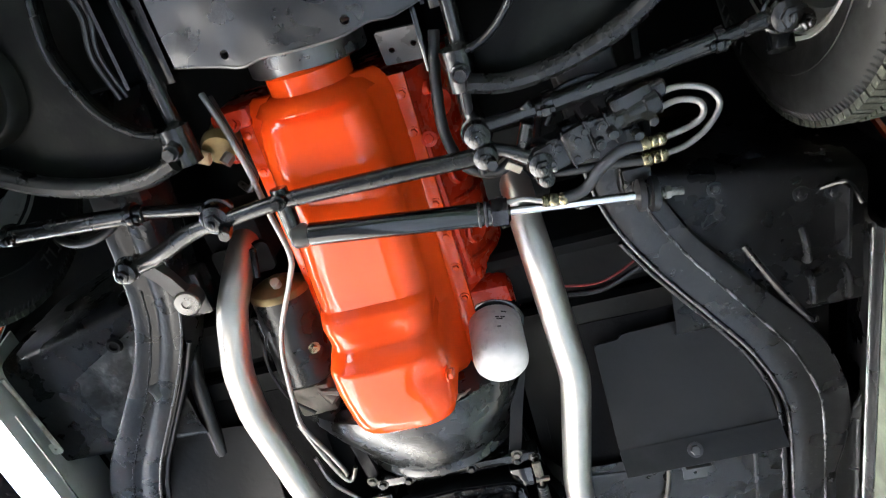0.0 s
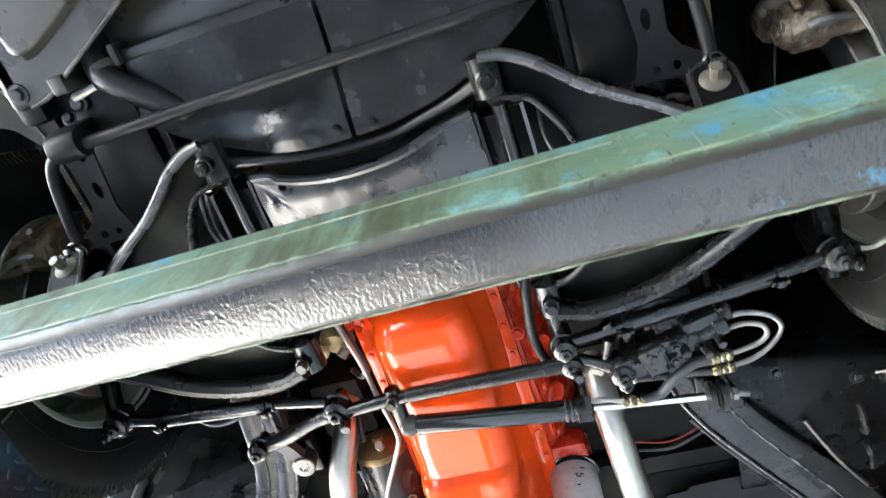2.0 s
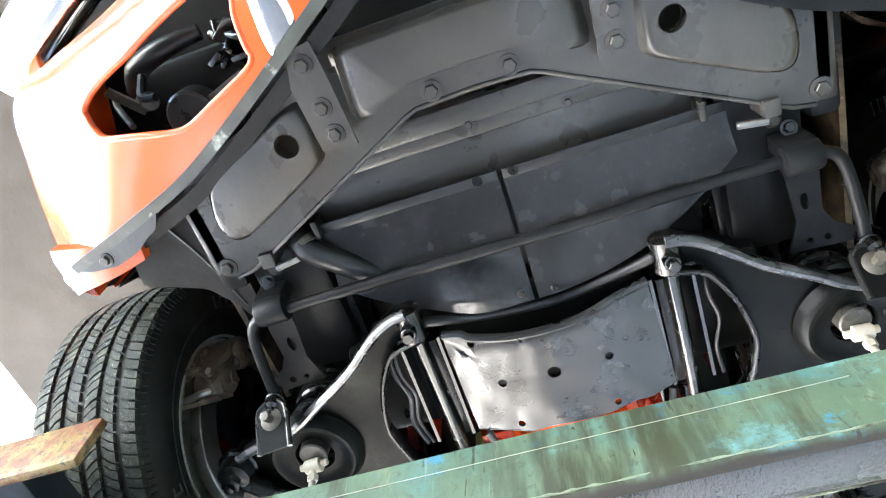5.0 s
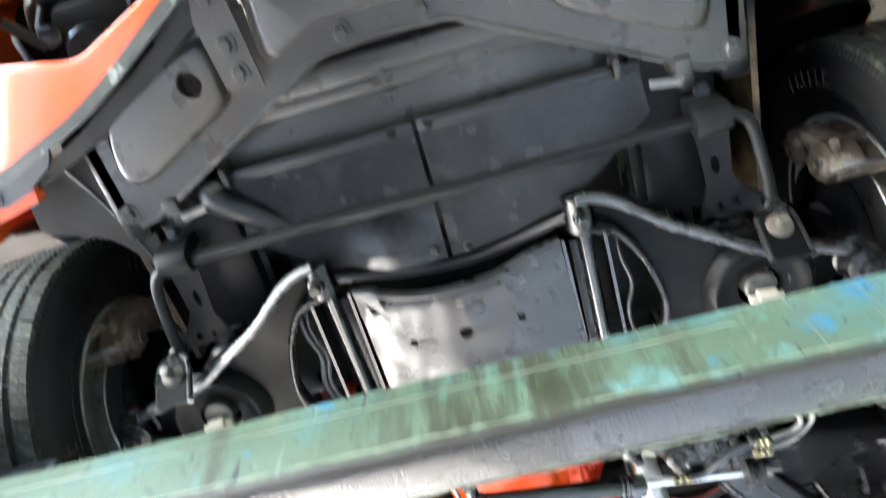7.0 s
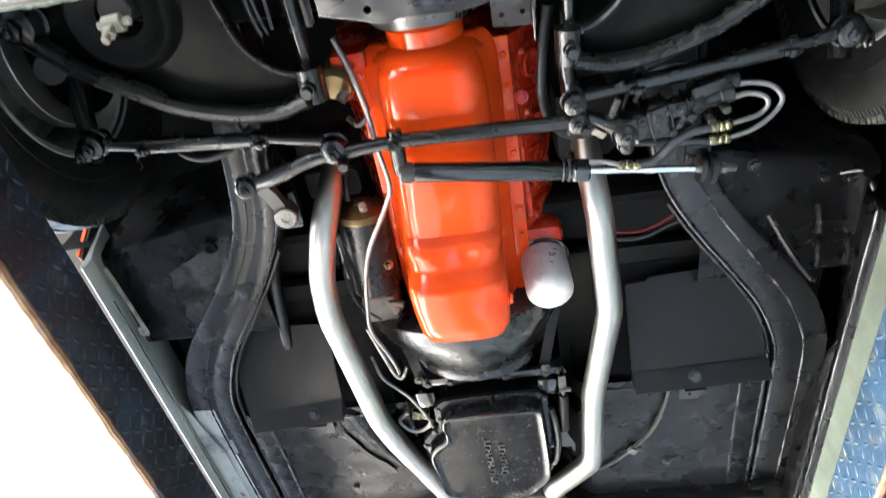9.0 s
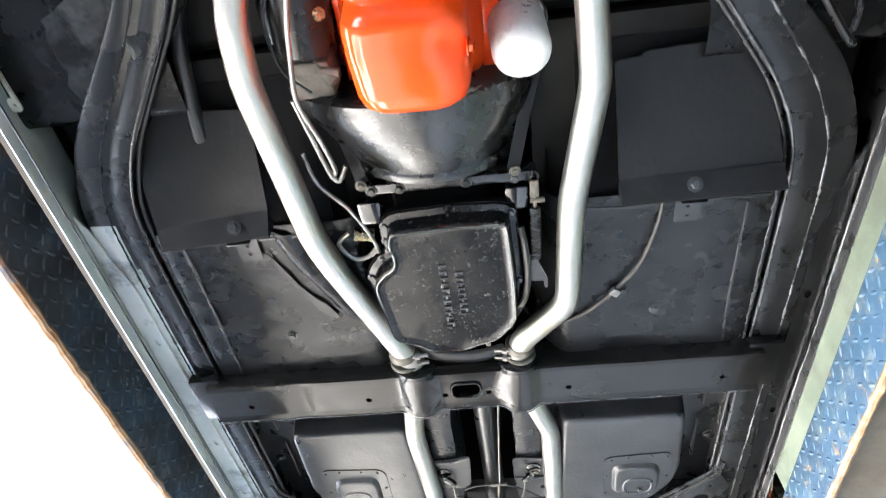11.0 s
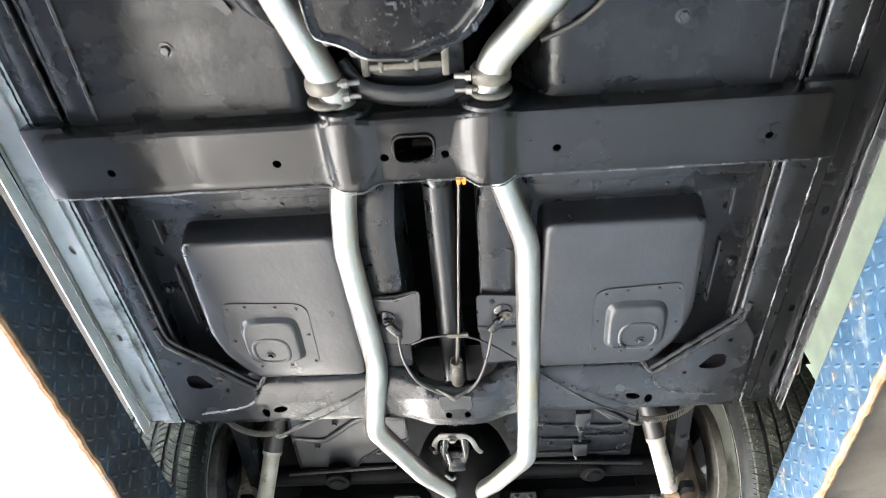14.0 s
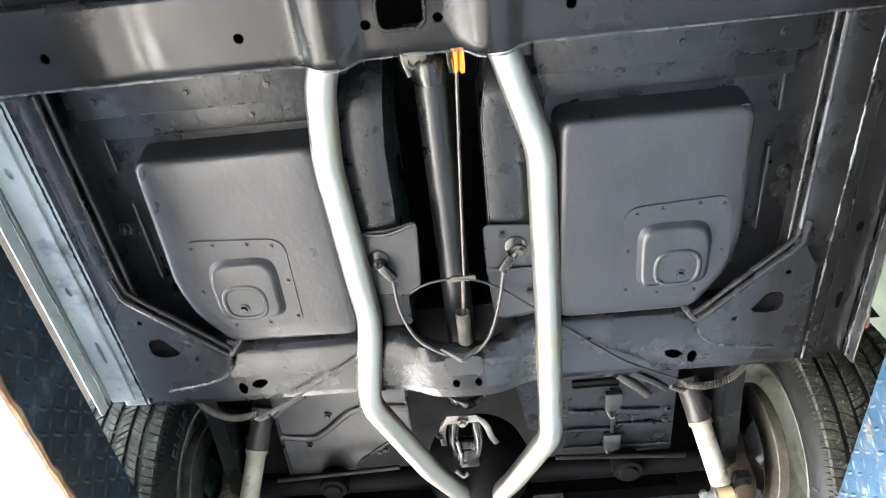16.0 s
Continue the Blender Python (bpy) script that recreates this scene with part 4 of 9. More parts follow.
def engine():
    e = thing("engine", (CX, 0.45, 2.03), "glossy orange painted car engine seen from below", "engine")
    # oil pan: shallow front, step, deep dented sump
    secs = [  # y, half width of the bottom, bottom z, half width at flange
        (0.17, 0.052, 2.166, 0.092), (0.177, 0.06, 2.142, 0.1), (0.188, 0.069, 2.122, 0.106), (0.205, 0.077, 2.109, 0.110), (0.228, 0.081, 2.102, 0.111), (0.26, 0.083, 2.098, 0.112), (0.36, 0.084, 2.095, 0.112), (0.45, 0.085, 2.092, 0.112), (0.495, 0.085, 2.09, 0.112), (0.506, 0.085, 2.074, 0.112),
        (0.52, 0.085, 2.066, 0.113), (0.55, 0.086, 2.062, 0.113), (0.562, 0.087, 2.044, 0.113), (0.575, 0.087, 2.03, 0.113), (0.62, 0.086, 2.029, 0.113), (0.685, 0.083, 2.034, 0.112), (0.705, 0.077, 2.04, 0.108), (0.716, 0.068, 2.05, 0.104), (0.724, 0.06, 2.09, 0.1)]
    fine = []
    for a, b in zip(secs, secs[1:]):
        for k in range(4):
            fine.append([p + (q - p) * k / 4 for p, q in zip(a, b)])
    fine.append(list(secs[-1]))
    loops = []
    for y, hw, zb, fw in fine:
        zt, r = 2.19, 0.02
        hw -= 0.007 * math.exp(-((y - 0.553) / 0.022) ** 2)
        ax = CX - 0.009 * min(1.0, max(0.0, (y - 0.3) / 0.25))
        half = [(fw, zt), (fw - 0.006, zt - 0.012), (hw + 0.008, zt - 0.026), (hw + 0.005, zb + r * 1.9), (hw + 0.001, zb + 0.023), (hw - 0.007, zb + 0.012), (hw - 0.018, zb + 0.0045), (hw - 0.032, zb + 0.001), (hw * 0.45, zb), (hw * 0.15, zb)]
        ring = half + [(-a, z) for a, z in half[::-1]]
        loops.append([(ax + a, y, z) for a, z in ring])
    bm = bm_new()
    rings(bm, loops)
    for v in bm.verts:
        c = v.co
        dent = 0.014 * math.exp(-(((c.x - 0.04) / 0.016) ** 2 + ((c.y - 0.615 - 0.4 * (c.x - 0.04)) / 0.022) ** 2)) + 0.010 * math.exp(-(((c.x + 0.005) / 0.02) ** 2 + ((c.y - 0.525) / 0.016) ** 2)) - 0.004 * math.exp(-(((c.x + 0.06) / 0.03) ** 2 + ((c.y - 0.545) / 0.014) ** 2))
        if c.z < 2.11:
            c.z += dent + 0.0016 * noise.noise(Vector((c.x * 22, c.y * 22, 1)))
        c.x += 0.001 * noise.noise(Vector((c.y * 20, c.z * 20, 5)))
    pan = part("oil_pan", bm, ORANGE, e, "dented glossy orange sump", 50)
    for s in (1, -1):
        bm = bm_new()
        box(bm, sorted((CX + s * 0.098, CX + s * 0.131)), (0.19, 0.735), (2.19, 2.2), 0.003)
        part("pan_flange", bm, ORANGE, pan)
        for k in range(9):
            bolt(pan, (CX + s * 0.12, 0.22 + k * 0.06, 2.19), r=0.006, mat=ORANGE)
    bolt(pan, (CX + 0.08, 0.625, 2.055), (1, 0, -0.2), 0.009, ORANGE, "drain_plug")
    # timing cover and balancer
    bm = bm_new()
    lathe(bm, [(0.058, 0), (0.063, 0.006), (0.063, 0.03), (0.082, 0.036), (0.094, 0.05)], 36, Matrix.Translation((CX, 0.142, 2.195)) @ pose(0, 0, 0, -90))
    part("timing_cover", bm, ORANGE, e)
    bm = bm_new()
    for r, y0, y1 in ((0.088, 0.112, 0.146), (0.098, 0.07, 0.102)):
        lathe(bm, [(r * 0.7, 0), (r - 0.003, 0), (r, 0.003), (r, y1 - y0 - 0.003), (r - 0.003, y1 - y0), (r * 0.4, y1 - y0)], 48, Matrix.Translation((CX, y0, 2.225)) @ pose(0, 0, 0, -90))
    part("crank_pulley", bm, PULLEYM, e, "dull machined steel crank pulley")
    # block: left bare, right with ribs, bosses and the filter pad
    block = part("block", box(bm_new(), (CX - 0.118, CX + 0.118), (0.19, 0.745), (2.2, 2.42), 0.012), BLOCKRED, e)
    for s in (1, -1):
        bm = bm_new()
        loops = []
        for y in np.linspace(0.195, 0.742, 56):
            row = []
            for x, z in (((0.115, 2.2), (0.13, 2.203), (0.14, 2.212), (0.152, 2.23), (0.17, 2.255), (0.186, 2.29), (0.196, 2.33), (0.2, 2.42), (0.1, 2.42)) if s > 0 else ((0.115, 2.2), (0.126, 2.203), (0.13, 2.215), (0.136, 2.24), (0.15, 2.275), (0.168, 2.31), (0.182, 2.35), (0.186, 2.42), (0.1, 2.42))):
                web = 0.005 * max(0.0, math.cos(y * 2 * math.pi / 0.112)) ** 6 if 2.21 < z < 2.4 else 0.0
                row.append((CX + s * (x + web + 0.002 * noise.noise(Vector((y * 30, z * 30, s)))), y, z))
            loops.append(row)
        rings(bm, loops)
        skirt = part("skirt", bm, BLOCKRED, block, "cast side of the block")
        for k in range(4):
            y = 0.26 + 0.112 * k
            m = Matrix.Translation((CX + s * (0.142 if s < 0 else 0.163), y, 2.258 if s < 0 else 2.242)) @ Vector((s * (0.92 if s < 0 else 0.75), 0, -0.4 if s < 0 else -0.62)).to_track_quat("Z", "Y").to_matrix().to_4x4()
            part("core_plug", lathe(bm_new(), [(0.024, -0.004), (0.024, 0.005), (0.02, 0.008), (0.016, 0.005), (0.0, 0.004)], 20, m), BLOCKRED, skirt)
            part("casting_rib", tube(bm_new(), [(CX + s * 0.128, y + 0.04, 2.206), (CX + s * (0.148 if s < 0 else 0.169), y + 0.052, 2.255), (CX + s * (0.172 if s < 0 else 0.192), y + 0.05, 2.31)], 0.006, 8), BLOCKRED, skirt)
        for k in range(5):
            m = Matrix.Translation((CX + s * (0.134 if s < 0 else 0.149), 0.23 + 0.11 * k, 2.228)) @ Vector((s * 0.97, 0, -0.25)).to_track_quat("Z", "Y").to_matrix().to_4x4()
            part("casting_boss", lathe(bm_new(), [(0.011, -0.004), (0.01, 0.008), (0.007, 0.01), (0.003, 0.008)], 14, m), BLOCKRED, skirt)
    part("oil_gallery", tube(bm_new(), [(CX + 0.128, 0.24, 2.205), (CX + 0.133, 0.4, 2.206), (CX + 0.14, 0.55, 2.208)], 0.008, 8), BLOCKRED, block)
    bm = bm_new()
    box(bm, (CX + 0.095, CX + 0.2), (0.575, 0.74), (2.195, 2.26), 0.02)
    part("filter_pad", bm, BLOCKRED, block)
    part("front_boss", box(bm_new(), (CX - 0.16, CX - 0.1), (0.175, 0.205), (2.17, 2.3), 0.008), BLOCKRED, block)
    for x, y in ((CX - 0.128, 0.205), (CX - 0.142, 0.25), (CX + 0.142, 0.3)):
        bolt(block, (x, y - 0.01, 2.17), (0, -0.4, -1), 0.008, BLOCKRED)
    # black bell-housing cover behind the sump
    bm = bm_new()
    loops = []
    for y, r, zc in ((0.715, 0.165, 2.26), (0.722, 0.178, 2.26), (0.745, 0.184, 2.26), (0.79, 0.176, 2.258), (0.835, 0.16, 2.254), (0.862, 0.148, 2.25), (0.868, 0.152, 2.25), (0.878, 0.152, 2.25), (0.88, 0.13, 2.25)):
        k = max(0.0, (0.86 - y) / 0.14)
        loops.append([(CX - 0.005 - 0.025 * k + r * (1.06 + 0.2 * k) * math.cos(a), y, zc + r * math.sin(a)) for a in np.linspace(math.pi, 2 * math.pi, 33)] + [(CX + r, y, zc + 0.05), (CX - r, y, zc + 0.05)])
    rings(bm, loops)
    for v in bm.verts:
        if v.co.y < 0.76:
            v.co.z += 0.003 * noise.noise(Vector((v.co.x * 30, v.co.y * 40, 2)))
    cover = part("bell_cover", bm, COVERBLK, e, "glossy black dust cover with chipped front edge")
    bm = bm_new()
    pts = [(CX + 0.15 * math.cos(a), 0.718 + random.uniform(-1, 1) * 0.003, 2.262 + 0.178 * math.sin(a)) for a in np.linspace(1.3 * math.pi, 1.72 * math.pi, 40)]
    tube(bm, pts, [random.uniform(0.002, 0.0045) for _ in pts], 6, 0)
    part("chipped_edge", bm, STEEL, cover)
    for s in (1, -1):
        bm = bm_new()
        sweep(bm, [(CX + s * 0.185, 0.73, 2.2), (CX + s * 0.16, 0.8, 2.165), (CX + s * 0.135, 0.885, 2.13)], [(-0.011, 0), (0.011, 0), (0.011, 0.006), (-0.011, 0.006)])
        part("side_strap", bm, FOOTM, cover)
        bolt(cover, (CX + s * 0.137, 0.884, 2.12), r=0.007, mat=BARECAST)
    return e


ENGINE = engine()


def oil_filter():
    bm = bm_new()
    r = 0.046
    top, bot = (0.136, 0.65, 2.2), (0.14, 0.668, 2.092)
    lathe(bm, [(r - 0.004, 0), (r, 0.004), (r, 0.085), (r - 0.002, 0.094), (r - 0.008, 0.102), (r - 0.018, 0.106), (0.0, 0.107)], 36, along(top, bot))
    f = thing("oil_filter", bot, "white painted spin-on oil filter canister", "oil filter")
    part("canister", bm, WHITE, f)
    bm = bm_new()
    for k, (dz, w) in enumerate(((0.02, 0.01), (0.033, 0.016), (0.038, 0.01), (0.056, 0.006))):
        a0 = 3.9 + 0.1 * k
        vs = [bm.verts.new(along(top, bot) @ Vector(((r + 0.0006) * math.cos(a), (r + 0.0006) * math.sin(a), h))) for h in (dz, dz + 0.003) for a in (a0, a0 + w / r)]
        bm.faces.new((vs[0], vs[1], vs[3], vs[2]))
    part("label_bars", bm, HOSE, f, "small dark printed bars")
    part("gasket_base", lathe(bm_new(), [(0.047, 0), (0.052, 0.003), (0.052, 0.016), (0.047, 0.018)], 32, along((0.136, 0.647, 2.217), top)), GLOSS, f)
    return f


def starter():
    s = thing("starter_motor", (-0.2, 0.6, 2.13), "dark starter motor with brassy end cap", "starter motor")
    a, b = (-0.198, 0.485, 2.19), (-0.206, 0.655, 2.175)
    part("body", lathe(bm_new(), [(0.046, 0), (0.05, 0.004), (0.05, 0.165), (0.046, 0.17)], 32, along(a, b)), ARMPAINT, s)
    part("end_cap", lathe(bm_new(), [(0.01, -0.026), (0.014, -0.02), (0.034, -0.016), (0.048, -0.008), (0.051, 0.0), (0.051, 0.004)], 32, along(a, b)), GOLD, s, "brassy zinc-plated end cap")
    part("terminal", rod(bm_new(), (-0.19, 0.476, 2.175), (-0.186, 0.452, 2.158), 0.008, 10), CREAM, s)
    bm = bm_new()
    box(bm, (-0.235, -0.165), (0.655, 0.72), (2.135, 2.22), 0.008)
    rod(bm, (-0.19, 0.66, 2.15), (-0.16, 0.69, 2.13), 0.012, 10)
    rod(bm, (-0.18, 0.67, 2.135), (-0.15, 0.675, 2.132), 0.007, 8)
    part("nose_housing", bm, BARECAST, s, "bare cast nose housing")
    bolt(s, (-0.165, 0.585, 2.147), (0.5, 0, -1), 0.007, BRASS)
    part("solenoid", rod(bm_new(), (-0.25, 0.53, 2.215), (-0.25, 0.64, 2.21), 0.028, 20), BLACK, s)
    return s


oil_filter(), starter()


# ---- gearbox ----
def gearbox():
    g = thing("gearbox", (-0.03, 1.1, 2.06), "black automatic gearbox with a stamped oil pan", "gearbox")
    out = corners([(-0.118, 0.953), (0.0, 0.946), (0.1, 0.952), (0.106, 1.1), (0.105, 1.2), (0.06, 1.252), (0.02, 1.262), (-0.01, 1.275), (-0.08, 1.272), (-0.105, 1.25), (-0.152, 1.236), (-0.168, 1.078), (-0.145, 1.048), (-0.122, 1.035), (-0.12, 1.012), (-0.126, 0.985)], 0.02, 3)
    c = Vector((-0.03, 1.09))
    def off(d):
        res = []
        for i, p in enumerate(out):
            a, b = Vector(out[i - 1]), Vector(out[(i + 1) % len(out)])
            t = (b - a).normalized()
            nrm = Vector((t.y, -t.x))
            if nrm.dot(Vector(p) - c) < 0:
                nrm = -nrm
            res.append(Vector(p) - nrm * d)
        return res
    bm = bm_new()
    lo = [(-0.013, 2.108), (-0.013, 2.103), (-0.001, 2.1), (0.001, 2.086), (0.002, 2.072), (0.0035, 2.067), (0.0065, 2.0645), (0.0095, 2.0655), (0.013, 2.0685), (0.02, 2.0692)]
    loops = [[(p.x, p.y, z) for p in off(d)] for d, z in lo]
    vs = rings(bm, loops, caps=False)
    bmesh.ops.triangle_fill(bm, edges=[bm.edges.get((a, b)) for a, b in zip(vs[-1], vs[-1][1:] + vs[-1][:1])], use_beauty=True)
    pan = part("oil_pan", bm, PANBLACK, g, "scuffed black stamped pan with raised lettering", 40)
    rim = [(p.x, p.y, 2.0655) for p in off(0.006)]
    part("rolled_rim", tube(bm_new(), rim + rim[:1], [random.uniform(0.0018, 0.003) for _ in range(len(rim) + 1)], 8, 0), GLOSS, pan, "rounded shiny rim")
    # raised illegible lettering as plain bars, running fore and aft
    for x, y0, y1, n in ((-0.03, 1.04, 1.205, 11), (0.0, 1.06, 1.18, 9)):
        for k in range(n):
            y = y0 + (y1 - y0) * k / n
            w = (y1 - y0) / n * 0.7
            bm = bm_new()
            box(bm, (x - 0.0075, x + 0.0075), (y, y + w * 0.32), (2.0655, 2.0692), 0.0008, seg=1)
            lo, hi = ((-0.0075, -0.003), (0.003, 0.0075), (-0.002, 0.002))[k % 3]
            box(bm, (x + lo, x + hi), (y + w * 0.3, y + w), (2.0657, 2.0692), 0.0008, seg=1)
            part("raised_bar", bm, SCUFF, pan, smooth=0)
    for i, p in enumerate(off(-0.007)):
        if i % 5 == 0:
            bolt(pan, (p.x, p.y, 2.103), r=0.006, mat=GLOSS)
    bm = bm_new()
    for d, z0, z1 in ((-0.016, 2.108, 2.122), (0.012, 2.12, 2.2)):
        rings(bm, [[(p.x, p.y, z) for p in off(d)] for z in (z0, z1)])
    part("case", bm, SHADESEAL, g)
    for x, y in ((-0.15, 0.945), (0.118, 0.94)):
        part("case_ear", box(bm_new(), (x - 0.022, x + 0.022), (y - 0.028, y + 0.02), (2.11, 2.135), 0.006), GLOSS, g)
    part("tail_case", box(bm_new(), (-0.12, 0.07), (1.2, 1.42), (2.14, 2.28), 0.02), BLACK, g)
    part("upper_case", box(bm_new(), (-0.12, 0.085), (0.86, 1.25), (2.17, 2.34), 0.03), SHADESEAL, g)
    bm = bm_new()
    for x0, x1, y1 in ((-0.092, -0.08, 1.315), (-0.066, -0.058, 1.31), (-0.012, -0.004, 1.31), (0.03, 0.042, 1.32)):
        box(bm, (x0, x1), (1.25, y1), (2.116, 2.16), 0.003)
    box(bm, (-0.092, 0.042), (1.296, 1.308), (2.118, 2.15), 0.004)
    box(bm, (-0.092, 0.042), (1.25, 1.31), (2.14, 2.16), 0.006)
    rod(bm, (-0.032, 1.285, 2.15), (-0.032, 1.285, 2.122), 0.012, 12)
    part("tail_rib", bm, BARECAST, g, "dirty bare cast ribs")
    part("tail_mount", tube(bm_new(), [(-0.13, 1.3, 2.14), (-0.09, 1.34, 2.125), (0, 1.352, 2.12), (0.07, 1.34, 2.125)], 0.016, 10, 6, 0.45), TUNNELM, g, "rubber mount strip")
    # front bridge plate
    bm = bm_new()
    box(bm, (-0.15, 0.155), (0.885, 0.905), (2.118, 2.15), 0.003)
    part("bridge_plate", bm, GREASY, g)
    for x in (-0.14, -0.09, 0.03, 0.115, 0.148):
        bolt(g, (x, 0.896, 2.118), r=0.007, mat=GREASY)
    part("vacuum_valve", rod(bm_new(), (-0.155, 1.0, 2.125), (-0.192, 0.99, 2.12), 0.013, 14), BRASS, g, "brass modulator fitting")
    bm = bm_new()
    tube(bm, [(-0.165, 1.05, 2.125), (-0.15, 1.02, 2.12), (-0.175, 1.045, 2.118), (-0.205, 1.045, 2.118), (-0.225, 1.01, 2.12), (-0.2, 0.985, 2.12)], 0.0045, 8)
    tube(bm, [(-0.15, 1.03, 2.11), (-0.158, 0.99, 2.11), (-0.19, 0.93, 2.12), (-0.235, 0.88, 2.13), (-0.25, 0.82, 2.14)], 0.004, 8)
    part("cooler_line", bm, STEEL, g, "bare steel cooler lines")
    part("side_bracket", plate(bm_new(), [(0.13, 1.05), (0.148, 1.07), (0.166, 1.118), (0.166, 1.14), (0.16, 1.14), (0.158, 1.122), (0.126, 1.12)], (), 0.004, Matrix.Translation((0, 0, 2.095))), SATIN, g)
    bm = bm_new()
    tube(bm, [(0.12, 0.99, 2.1), (0.126, 1.03, 2.09), (0.128, 1.1, 2.09), (0.118, 1.17, 2.095), (0.1, 1.2, 2.11)], 0.007, 8)
    part("shift_cable", bm, HOSE, g)
    return g


def bellows():
    t = thing("linkage_boot", (0.14, 0.99, 2.11), "black ribbed rubber boot on shift linkage", "linkage")
    prof = []
    for k in range(13):
        prof += [(0.0085, k * 0.009), (0.011, k * 0.009 + 0.0045)]
    part("boot", lathe(bm_new(), prof + [(0.0085, 0.118)], 16, along((0.148, 0.95, 2.1), (0.145, 1.06, 2.1))), HOSE, t, smooth=25)
    bm = bm_new()
    rod(bm, (0.148, 0.9, 2.105), (0.148, 0.955, 2.1), 0.004, 8)
    box(bm, (0.14, 0.156), (0.895, 0.93), (2.1, 2.106), 0.002)
    rod(bm, (0.14, 0.935, 2.1), (0.165, 0.935, 2.1), 0.005, 8)
    part("clevis", bm, BARECAST, t)
    return t


gearbox(), bellows()


# ---- exhaust ----
def bent(pts, d=0.026, n=4):
    """Straight runs joined by short bends."""
    P = [Vector(p) for p in pts]
    out = [P[0]]
    for a, b, c in zip(P, P[1:], P[2:]):
        u, v = b + (a - b).normalized() * min(d, (a - b).length * 0.45), b + (c - b).normalized() * min(d, (c - b).length * 0.45)
        out += [u.lerp(b, k / n).lerp(b.lerp(v, k / n), k / n) for k in range(n + 1)]
    return out + [P[-1]]


def exhaust(s):
    if s < 0:
        front = [(-0.23, 0.39, 2.24), (-0.241, 0.42, 2.18), (-0.262, 0.475, 2.128), (-0.287, 0.57, 2.106), (-0.294, 0.66, 2.1), (-0.262, 0.975, 2.097), (-0.24, 1.05, 2.097), (-0.142, 1.325, 2.11), (-0.128, 1.37, 2.116), (-0.128, 1.42, 2.118)]
        rear = [(-0.128, 1.36, 2.118), (-0.131, 1.45, 2.122), (-0.163, 1.535, 2.137), (-0.177, 1.66, 2.14), (-0.16, 1.98, 2.136), (-0.187, 2.15, 2.098), (-0.1, 2.42, 2.15), (-0.03, 2.62, 2.22)]
        clampy = (-0.15, 1.335, 2.112)
        label = "bare aluminised exhaust pipe beside the starter"
    else:
        front = [(0.225, 0.38, 2.24), (0.229, 0.43, 2.17), (0.236, 0.5, 2.118), (0.25, 0.72, 2.1), (0.212, 0.95, 2.1), (0.204, 1.19, 2.1), (0.112, 1.288, 2.103), (0.099, 1.33, 2.112), (0.098, 1.42, 2.118)]
        rear = [(0.098, 1.36, 2.118), (0.1, 1.44, 2.12), (0.114, 1.505, 2.135), (0.164, 1.67, 2.14), (0.168, 1.97, 2.134), (0.164, 2.28, 2.1), (0.085, 2.5, 2.17), (0.04, 2.62, 2.22)]
        clampy = (0.103, 1.335, 2.112)
        label = "bare aluminised exhaust pipe beside the oil filter"
    x = thing("exhaust_pipe", (front[5][0], 1.2, 2.09), label, "exhaust pipe", "exhaust pipes")
    part("front_pipe", tube(bm_new(), bent(front), 0.0252, 28, 0), PIPE, x)
    part("rear_pipe", tube(bm_new(), bent(rear), 0.0242, 28, 0), PIPE, x)
    bm = bm_new()
    c = Vector(clampy)
    lathe(bm, [(0.0275, 0), (0.031, 0.004), (0.032, 0.012), (0.031, 0.02), (0.0275, 0.024)], 28, along(c - Vector((0, 0.03, 0)), c + Vector((0, 0.02, 0))))
    lathe(bm, [(0.03, 0), (0.033, 0.003), (0.033, 0.006), (0.03, 0.009)], 28, along(c + Vector((0, 0.006, 0)), c + Vector((0, 0.03, 0))))
    part("joint_flange", bm, BARECAST, x, "dull steel joint flange")
    bm = bm_new()
    d = -1 if s > 0 else 1
    for k, dy in ((0, -0.022), (1, 0.0)):
        rod(bm, c + Vector((d * 0.02, dy, -0.018)), c + Vector((d * 0.055, dy, -0.014)), 0.0045, 10)
        rod(bm, c + Vector((d * 0.028, dy, -0.018)), c + Vector((d * 0.038, dy, -0.0165)), 0.008, 6)
    part("clamp_bolt", bm, STEEL, x)
    part("flange_bolts", rod(bm_new(), Vector(front[1]) + Vector((0.03 * -s, -0.02, 0.01)), Vector(front[1]) + Vector((0.03 * -s, 0.02, -0.02)), 0.006, 8), BLACK, x)
    return x


exhaust(-1), exhaust(1)
bm = bm_new()
box(bm, (-0.3, -0.2), (0.34, 0.45), (2.22, 2.3), 0.01)
plate(bm, rounded(-0.29, -0.19, 0.395, 0.45, 0.012), (), 0.01, Matrix.Translation((0, 0, 2.2)))
solo("exhaust_manifold", bm, DARKVOID, "dull black exhaust manifold above the pipe", "manifold", "manifolds")
bm = bm_new()
box(bm, (0.18, 0.28), (0.32, 0.45), (2.22, 2.3), 0.01)
plate(bm, rounded(0.18, 0.28, 0.37, 0.43, 0.012), (), 0.01, Matrix.Translation((0, 0, 2.2)))
solo("exhaust_manifold", bm, DARKVOID, "dull black exhaust manifold above the pipe", "manifold", "manifolds")


